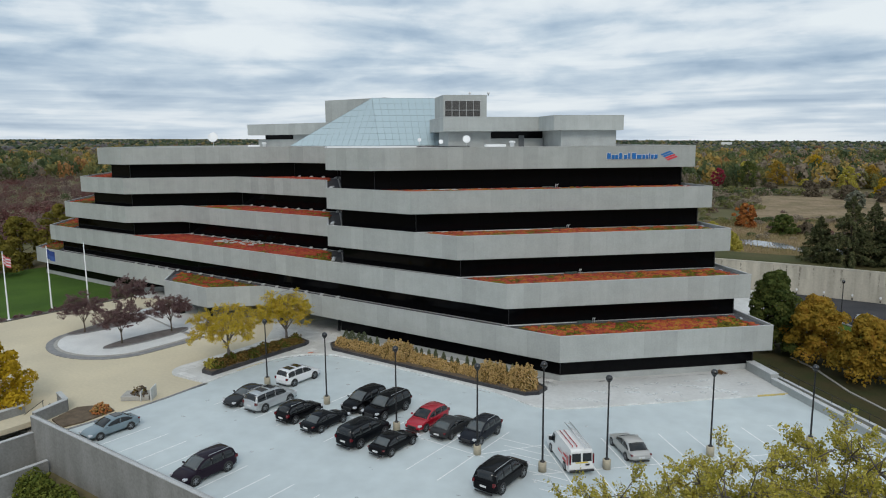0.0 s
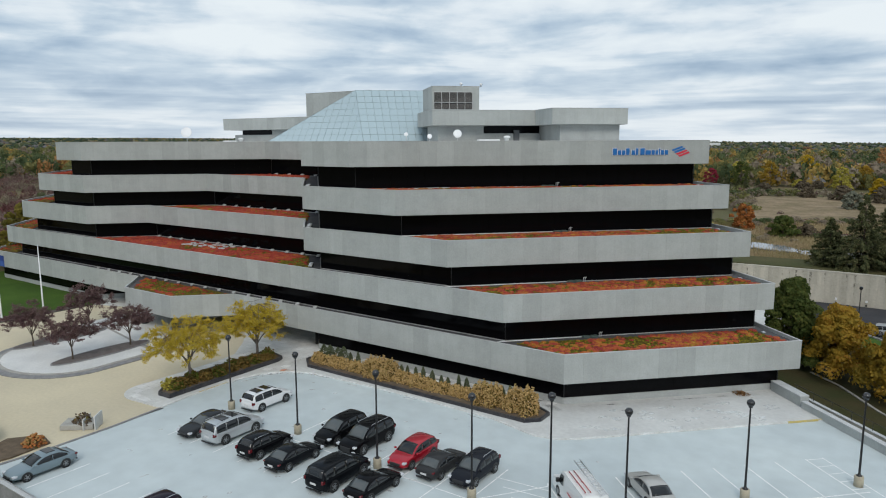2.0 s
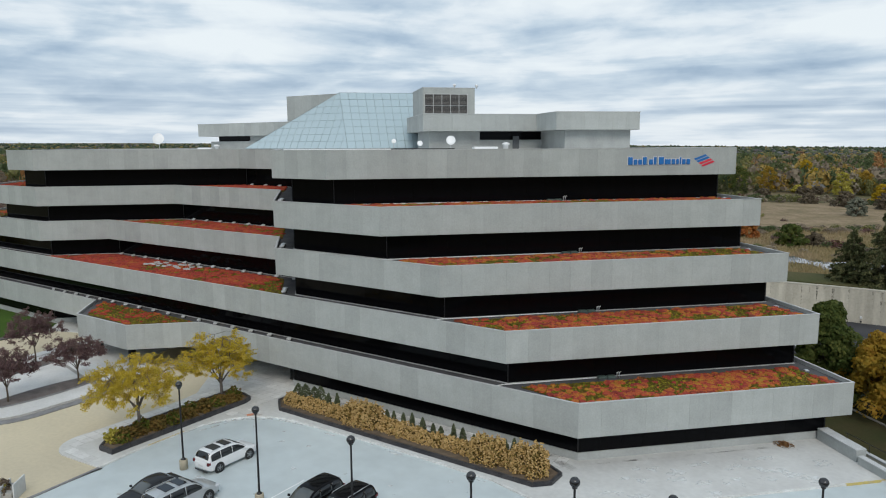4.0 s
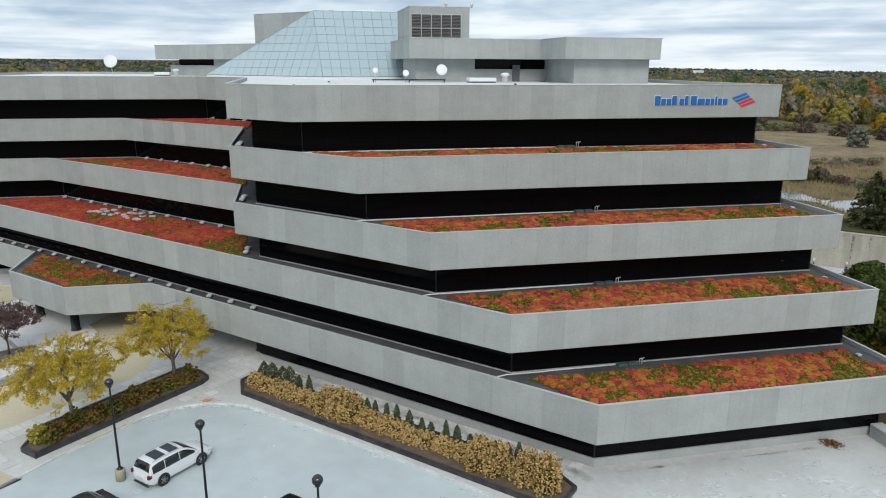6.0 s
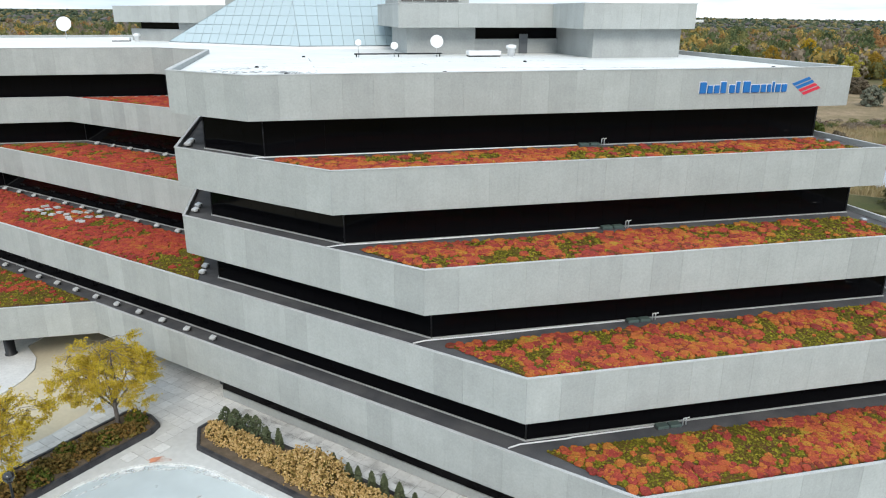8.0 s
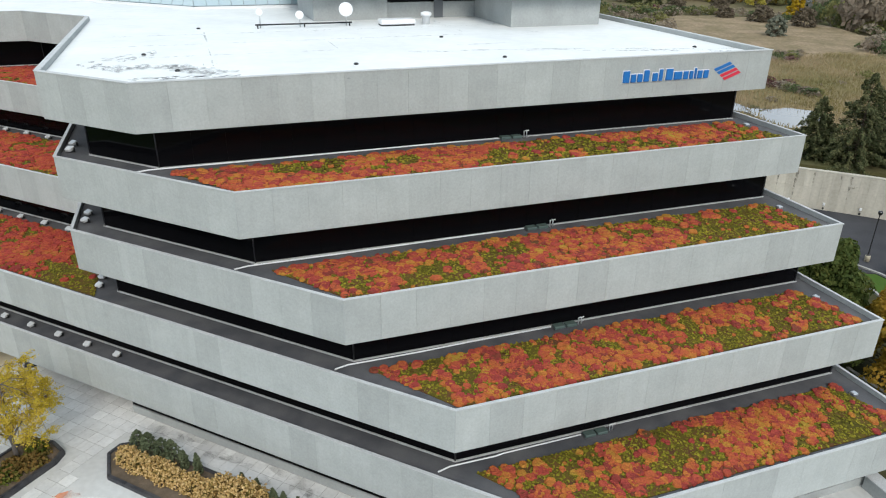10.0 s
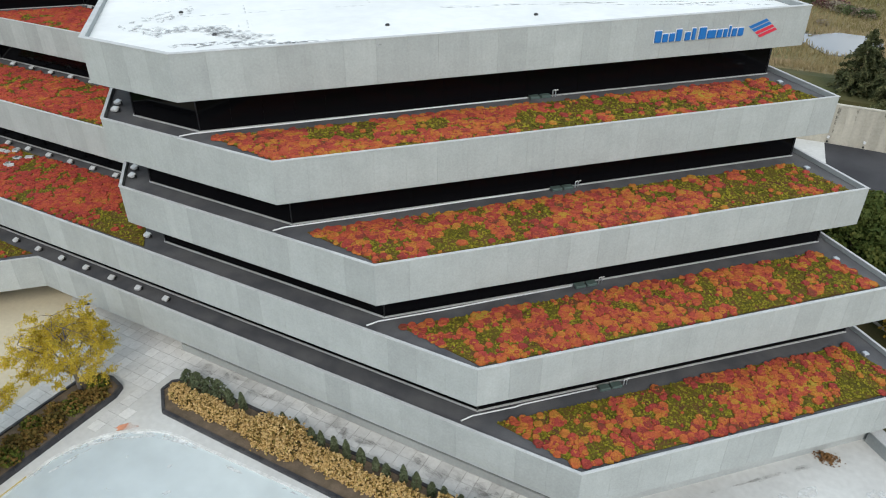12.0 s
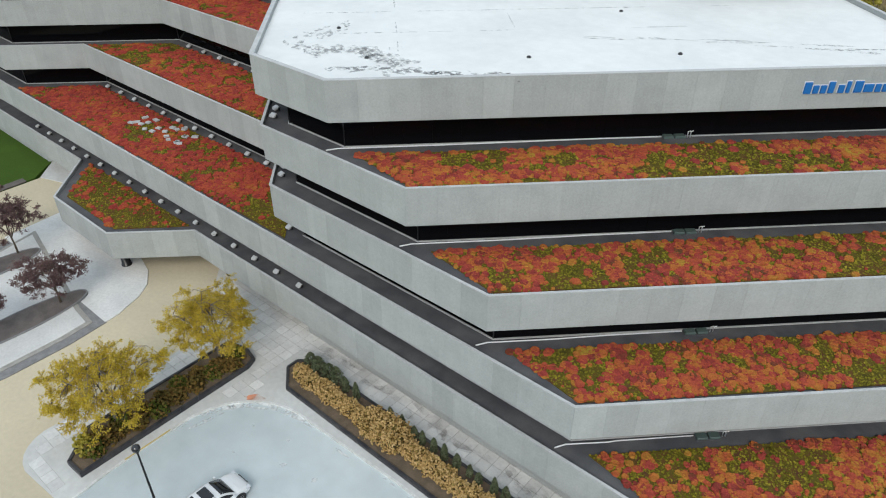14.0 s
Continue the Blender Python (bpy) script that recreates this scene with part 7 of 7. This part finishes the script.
def woods():
    names = list(SPECIES)
    soups = {n: Soup() for n in names}
    blobs = {n: Soup() for n in names}
    red = Soup()
    near_t = [crown_template(420, 0.10) for _ in range(5)]
    mid_t = [crown_template(125, 0.16) for _ in range(5)]
    bare_t = [crown_template(110, 0.105) for _ in range(5)]
    eye = np.array((-15.0, 25.0))
    v1, f1 = ICO1
    for k in range(10500):
        br = radians(rng.uniform(-84, 12))
        d = 150 * (4300 / 150) ** (rng.random() ** 0.72)
        x, y = eye[0] + d * math.sin(br), eye[1] + d * math.cos(br)
        if inside(FIELD_PTS, x, y) or inside(MARSH_PTS, x, y):
            continue
        if -172 < x < 60 and y < 160 or (x > -175 and y < 135) or (x > -110 and y < 300) or (x > -62 and y < 392) or (-135 < x < -15 and y < 492):
            continue
        if x < -110 and -10 < y < 132 and x > -190:
            continue
        # behind the building only every fourth tree
        if d < 1000 and k % 4 and -56.5 < math.degrees(math.atan2(x - 1.4, y + 0.6)) < -16.8:
            continue
        z = height(x, y)
        thin = -190 > x > -560 and 60 + (-190 - x) * 0.25 < y < 160 + (-190 - x) * 0.36
        if thin and rng.random() < 0.7:
            continue
        h = rng.uniform(3.5, 7) if thin else rng.uniform(9, 15) + 7 * rng.random() ** 2
        r = h * rng.uniform(0.36, 0.52)
        # beyond 2300 m green is favoured, so colour stands in for horizon haze
        g = 0.5 + 0.45 * noise.noise((x * 0.012, y * 0.012, 3.0)) + rng.normal(0, 0.26) + (0.3 if d > 2300 else 0)
        name = names[0] if 0.42 < g < 0.66 else names[1] if g >= 0.745 else names[3] if 0.2 < g <= 0.42 else names[2] if 0.66 <= g < 0.745 else names[4 if g < 0.02 else 2 if g < 0.1 else 1]
        if d < 1300:
            v, f = (near_t if d < 480 else mid_t)[k % 5]
            a = rng.uniform(0, math.tau)
            rot = np.array([[math.cos(a), -math.sin(a), 0], [math.sin(a), math.cos(a), 0], [0, 0, 1]])
            w = (v @ rot.T) * np.array([r, r, h * 0.56]) + np.array([x, y, z + h * 0.46])
            (red if thin and rng.random() < 0.75 else soups[name]).add(w, f)
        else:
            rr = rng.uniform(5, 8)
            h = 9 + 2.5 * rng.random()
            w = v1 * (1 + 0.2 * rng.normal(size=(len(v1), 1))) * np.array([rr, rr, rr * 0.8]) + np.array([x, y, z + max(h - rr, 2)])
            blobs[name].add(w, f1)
    # leafless thicket past the lawn
    for k in range(1250):
        x = -190 - 370 * rng.random() ** 1.3
        y = 60 + (-190 - x) * 0.25 + (100 - (x + 190) * 0.11) * rng.random()
        h = rng.uniform(3.0, 6.5)
        r = h * rng.uniform(0.45, 0.7)
        v, f = bare_t[k % 5]
        w = v * np.array([r, r, h * 0.5]) + np.array([x, y, height(x, y) + h * 0.45])
        (red if noise.noise((x * 0.02, y * 0.03, 5)) > -0.22 else soups[names[3]]).add(w, f)
    # scrub between the meadow and the marsh
    edge = FIELD_PTS[3:] + FIELD_PTS[:1]
    for k in range(500):
        h = rng.uniform(1.2, 3.4)
        if k < 110:
            a = rng.random()
            x, y = -76 + 56 * a + rng.normal(0, 3), 270 + 36 * a + rng.normal(0, 3.5)
        elif k < 190:
            # dark hedge line north of the pond
            a = rng.random()
            x, y = -46 + 30 * a + rng.normal(0, 0.8), 266 - 27 * a + rng.normal(0, 1.2)
            h = rng.uniform(2.0, 3.6)
        elif k < 235:
            x, y = rng.uniform(-112, -74), rng.uniform(225, 300)
        elif k < 255:
            x, y = rng.uniform(-75, 0), rng.uniform(225, 330)
        elif k < 285:
            x, y = -29 + rng.normal(0, 1.6), 214 + rng.normal(0, 2.0)
            h = rng.uniform(0.8, 1.6)
        elif k >= 420:
            x, y = rng.uniform(-118, -76), rng.uniform(300, 440)
            h = rng.uniform(3, 7)
            if inside(FIELD_PTS, x, y):
                continue
        else:
            # brush along the far side of the meadow
            q = rng.integers(0, len(edge) - 1)
            a = rng.random()
            x = edge[q][0] + (edge[q + 1][0] - edge[q][0]) * a + rng.normal(0, 3)
            y = edge[q][1] + (edge[q + 1][1] - edge[q][1]) * a + abs(rng.normal(0, 12))
            h = rng.uniform(2.5, 6.5)
        r = h * rng.uniform(0.5, 0.9)
        v, f = (near_t if k < 190 else mid_t)[k % 5]
        w = v * np.array([r, r, h * 0.5]) + np.array([x, y, height(x, y) + h * 0.4])
        (red if 110 <= k < 190 and k % 3 == 0 or rng.random() < 0.06 else soups[names[(3, 1, 0, 3)[k % 4]]]).add(w, f)
    for n in names:
        m = ramp_mat(n + "_leaf", SPECIES[n][0], rough=0.95, trans=0.35, scale=0.05, detail=2, weight=0.8)
        tagged(soups[n].ob(n, m), SPECIES[n][1], "woods", kind="stuff")
        # far leaf colours are darkened and blued: distance haze and canopy shade put in
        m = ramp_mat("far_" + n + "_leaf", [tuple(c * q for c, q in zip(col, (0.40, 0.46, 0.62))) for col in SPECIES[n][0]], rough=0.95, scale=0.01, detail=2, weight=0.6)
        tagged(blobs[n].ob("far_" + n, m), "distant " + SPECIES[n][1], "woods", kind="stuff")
    tagged(red.ob("red_thicket", REDWOODS), "leafless reddish thicket beyond the lawn", "woods", kind="stuff")


def reeds():
    s = Soup()
    c = []
    core = offset(POND_PTS, 0.5)
    while len(c) < 60000:
        x, y = rng.uniform(-78, 40), rng.uniform(168, 320)
        if inside(MARSH_PTS, x, y) and not inside(core, x, y):
            c.append((x, y, (POND_Z if inside(POND_PTS, x, y) else height(x, y) + 0.35) + rng.uniform(0.25, 0.6)))
    c = np.array(c)
    n = len(c)
    az = rng.uniform(0, math.tau, n)
    half = np.stack([np.cos(az), np.sin(az), np.zeros(n)], 1) * rng.uniform(0.05, 0.12, n)[:, None]
    tall = np.stack([rng.normal(0, 0.12, n), rng.normal(0, 0.12, n), rng.uniform(0.25, 0.6, n)], 1)
    s.add(np.stack([c - half - tall, c + half - tall, c + half * 0.3 + tall, c - half * 0.3 + tall], 1).reshape(-1, 3), np.arange(4 * n).reshape(n, 4))
    tagged(s.ob("marsh_reeds", ramp_mat("reed", [(0.17, 0.15, 0.06), (0.25, 0.205, 0.10), (0.32, 0.25, 0.145), (0.36, 0.27, 0.18)], rough=1, scale=0.045, detail=4, weight=0.75)), "tan and olive reeds round the pond", "reeds", kind="stuff")


reeds()
woods()
# single trees that stand out in the distance
SPRUCE_GREY = ramp_mat("grey_green_leaf", [(0.10, 0.11, 0.08), (0.15, 0.16, 0.12), (0.20, 0.20, 0.15)], rough=0.8, weight=0.4)
THICKET = ramp_mat("bare_thicket", [(0.085, 0.068, 0.048), (0.125, 0.10, 0.068), (0.17, 0.138, 0.098)], rough=0.9, weight=0.4)
for k, (x, y, h) in enumerate(((-106, 462, 9.5), (-100, 466, 8.5), (-93, 452, 9.0), (-88, 462, 8.0), (-112, 470, 8.5))):
    conifer((x, y, height(x, y)), h, 3.4, "dark spruce at the far edge of the meadow", 130 + k, 1200, "far spruces")
for k, (x, y, h, sp, m, c) in enumerate(((-157, 66, 11, 6.0, DARKOLIVE, "broad olive-gold tree"), (-166, 80, 12, 6.5, DARKOLIVE, "broad olive-gold tree"), (-150, 92, 10, 5.0, DARKOLIVE, "olive-gold tree"), (-172, 60, 11, 6.0, DARKOLIVE, "broad olive-gold tree"), (-149, 56, 11, 6.2, DARKOLIVE, "broad olive-gold tree"), (-147, 73, 10.5, 5.8, DARKOLIVE, "broad olive-gold tree"), (-143, 85, 9.5, 5.4, DARKOLIVE, "broad olive-gold tree"), (-55, 262, 9.5, 4.6, ramp_mat("rust_leaf", [(0.20, 0.06, 0.02), (0.32, 0.11, 0.03), (0.36, 0.16, 0.04)], weight=0.4), "rust-orange maple"), (-118, 474, 13, 6.0, ramp_mat("crimson_leaf", [(0.16, 0.015, 0.03), (0.26, 0.03, 0.05)], weight=0.4), "crimson maple"), (-40, 247, 7.2, 4.8, GREENLEAF, "grey-green willow"), (-43, 190, 6.4, 4.0, OLIVEGOLD, "yellow-green shrub tree"),
        (-89, 505, 17, 7.5, ORANGE, "golden broad-leaved tree"), (-112, 520, 16, 7.5, OLIVEGOLD, "pale golden tree"), (-78, 590, 19, 9.0, GOLD, "bright golden tree"), (-46, 485, 15, 7.0, OLIVEGOLD, "pale olive tree"), (-24, 431, 11, 5.5, GOLD, "bright yellow tree"), (-30, 357, 8.5, 5.0, SPRUCE_GREY, "grey-green rounded bush"), (-38, 405, 8, 6.0, THICKET, "bare brown thicket"), (-55, 415, 6, 5.0, THICKET, "bare brown thicket"), (-20, 395, 9, 6.0, THICKET, "bare brown thicket"), (-34, 253, 4.2, 3.6, THICKET, "reddish bare shrub"), (-57, 227, 5.2, 3.4, OLIVEGOLD, "yellow-green shrub tree"), (-62, 232, 4.6, 3.6, GREENLEAF, "green shrub tree"), (-36, 508, 15, 7.0, ORANGE, "ochre broad-leaved tree"), (-105, 497, 17, 7.0, GREENLEAF, "dark green broad-leaved tree"), (-62, 455, 7, 5.5, THICKET, "bare brown thicket"), (-82, 448, 6, 5.0, THICKET, "bare brown thicket"), (-71, 501, 5.5, 4.2, OLIVEGOLD, "yellow-green shrub tree"), (-60, 499, 5.0, 4.4, THICKET, "bare brown thicket"), (-66, 504, 4.2, 3.4, GREENLEAF, "green shrub tree"))):
    lobed_tree("distant_tree", (x, y, height(x, y)), h, sp, m, c + " standing clear of the woods", 90 + k, 34, 150, 0.3, 0.06, group="distant trees")


def house(x, y, rz, w, l, h, roofcol, label):
    t = thing("house", (x, y, height(x, y)), label, "house", "distant houses", rz=rz)
    bm = bmesh.new()
    box(bm, -l / 2, l / 2, -w / 2, w / 2, 0, h)
    part("wall", bm, mat("house_siding", (0.34, 0.33, 0.31), (0.27, 0.26, 0.25), rough=0.8, scale=1), t)
    bm = bmesh.new()
    o = 0.4
    a = [bm.verts.new(p) for p in ((-l / 2 - o, -w / 2 - o, h), (l / 2 + o, -w / 2 - o, h), (l / 2 + o, w / 2 + o, h), (-l / 2 - o, w / 2 + o, h), (-l / 2 + w / 3, 0, h + w * 0.42), (l / 2 - w / 3, 0, h + w * 0.42))]
    for q in ((0, 1, 5, 4), (1, 2, 5), (2, 3, 4, 5), (3, 0, 4), (3, 2, 1, 0)):
        bm.faces.new([a[i] for i in q])
    part("roof", bm, mat("shingle_" + label.split()[0], roofcol, rough=0.9, scale=1), t)
    for k in range(3):
        bm = bmesh.new()
        box(bm, -l / 2 + l * (k + 0.6) / 3.4, -l / 2 + l * (k + 0.6) / 3.4 + 1.4, -w / 2 - 0.06, -w / 2 + 0.02, 1.0, 2.4)
        part("window", bm, CARGLASS, t)


house(-66, 515, 15, 9, 16, 3.4, (0.30, 0.31, 0.33), "grey-roofed house among the trees")
house(-152, 533, -10, 9, 15, 3.4, (0.26, 0.24, 0.23), "brown-roofed house among the trees")
house(-330, 235, 30, 9, 14, 4.5, (0.22, 0.23, 0.25), "pale house among the trees")
house(-20, 500, 5, 9, 14, 3.4, (0.30, 0.31, 0.33), "grey-roofed house among the trees")

# a white flat-roofed building far off over the woods
t = thing("distant_building", (-535, 2200, height(-535, 2200)), "white flat-roofed building far off above the woods", "building")
top = 13.4 - height(-535, 2200)
bm = bmesh.new()
box(bm, -9, 9, -8, 8, 0, top - 5)
part("wall", bm, mat("far_white_wall", (0.72, 0.73, 0.74), (0.62, 0.63, 0.64), rough=0.8, scale=0.1), t)
bm = bmesh.new()
box(bm, -13, 13, -10, 10, top - 5, top + 2)
part("roof", bm, mat("far_white_roof", (0.80, 0.80, 0.80), (0.70, 0.71, 0.72), rough=0.8, scale=0.1), t)

# ---- facade panels and panes ----
for i in range(1, 6):
    clad("panel", offset(outline(i), 0.06), TOP[i] - BAND[i], TOP[i], SPANDRELS[i], CONC, 1.95, 0.06, 0.005, front_side)
    src, inset = (outline(i, GLASS_END), GLASS_IN) if i > 1 else (ground_outline(), 1.15)
    clad("pane", offset(src, inset + 0.05), (TOP[i - 1] - 0.22) if i > 1 else 0.76, TOP[i] - BAND[i] + 0.02, WINDOWS[i], BLACK_GLASS, 1.95, 0.04, 0.006, front_side)


# ---- pavers of the entrance walk ----
def pavers():
    keep = offset(WALK, 0.12)
    blocked = [[(-66.7, 44.7), (-62.75, 44.7), (-62.75, 60.2), (-66.7, 60.2)], [(-60.6, 59.0), (-30.2, 59.0), (-30.2, 62.85), (-60.6, 62.85)]]
    w = 0.92
    bm = bmesh.new()
    box(bm, 0.016, w - 0.016, 0.016, w - 0.016, -0.02, 0.016)
    me = bpy.data.meshes.new("paver")
    bm.normal_update()
    bm.to_mesh(me)
    bm.free()
    me.materials.append(PAVER)
    v = np.array([p.co[:] for p in me.vertices])
    f = np.array([list(p.vertices) for p in me.polygons])
    rest, bed = Soup(), Soup()
    walk_ob = bpy.data.objects["pavement"]
    for i in range(52):
        for j in range(46):
            x, y = -77 + i * w, 43 + j * w
            corners = [(x, y), (x + w, y), (x, y + w), (x + w, y + w)]
            if not all(inside(keep, *c) for c in corners) or any(inside(b, *c) for b in blocked for c in corners):
                continue
            if x > -60.6 and y < 62.7 or x > -31.5:
                continue
            bed.add([(x, y, 0.106), (x + w, y, 0.106), (x + w, y + w, 0.106), (x, y + w, 0.106)], [[0, 1, 2, 3]])
            if -68.5 < x < -57.5 and 60.6 < y < 66.0 or -62.5 < x < -60.5 and 54 < y <= 60.6:
                o = new("paver", me)
                o.matrix_basis = pose(x, y, 0.099 + 0.004 * random.random())
                o.parent = walk_ob
            else:
                rest.add(v + np.array([x, y, 0.099]), f)
    tagged(bed.ob("paver_joints", mat("joint_sand", (0.40, 0.395, 0.37), (0.24, 0.24, 0.22), rough=1.0, scale=1.2, fine=14), walk_ob), "dark sand joints between the pavers", kind="stuff")
    tagged(rest.ob("paver_rest", PAVER_J, walk_ob), "pale square concrete pavers", kind="stuff")


pavers()
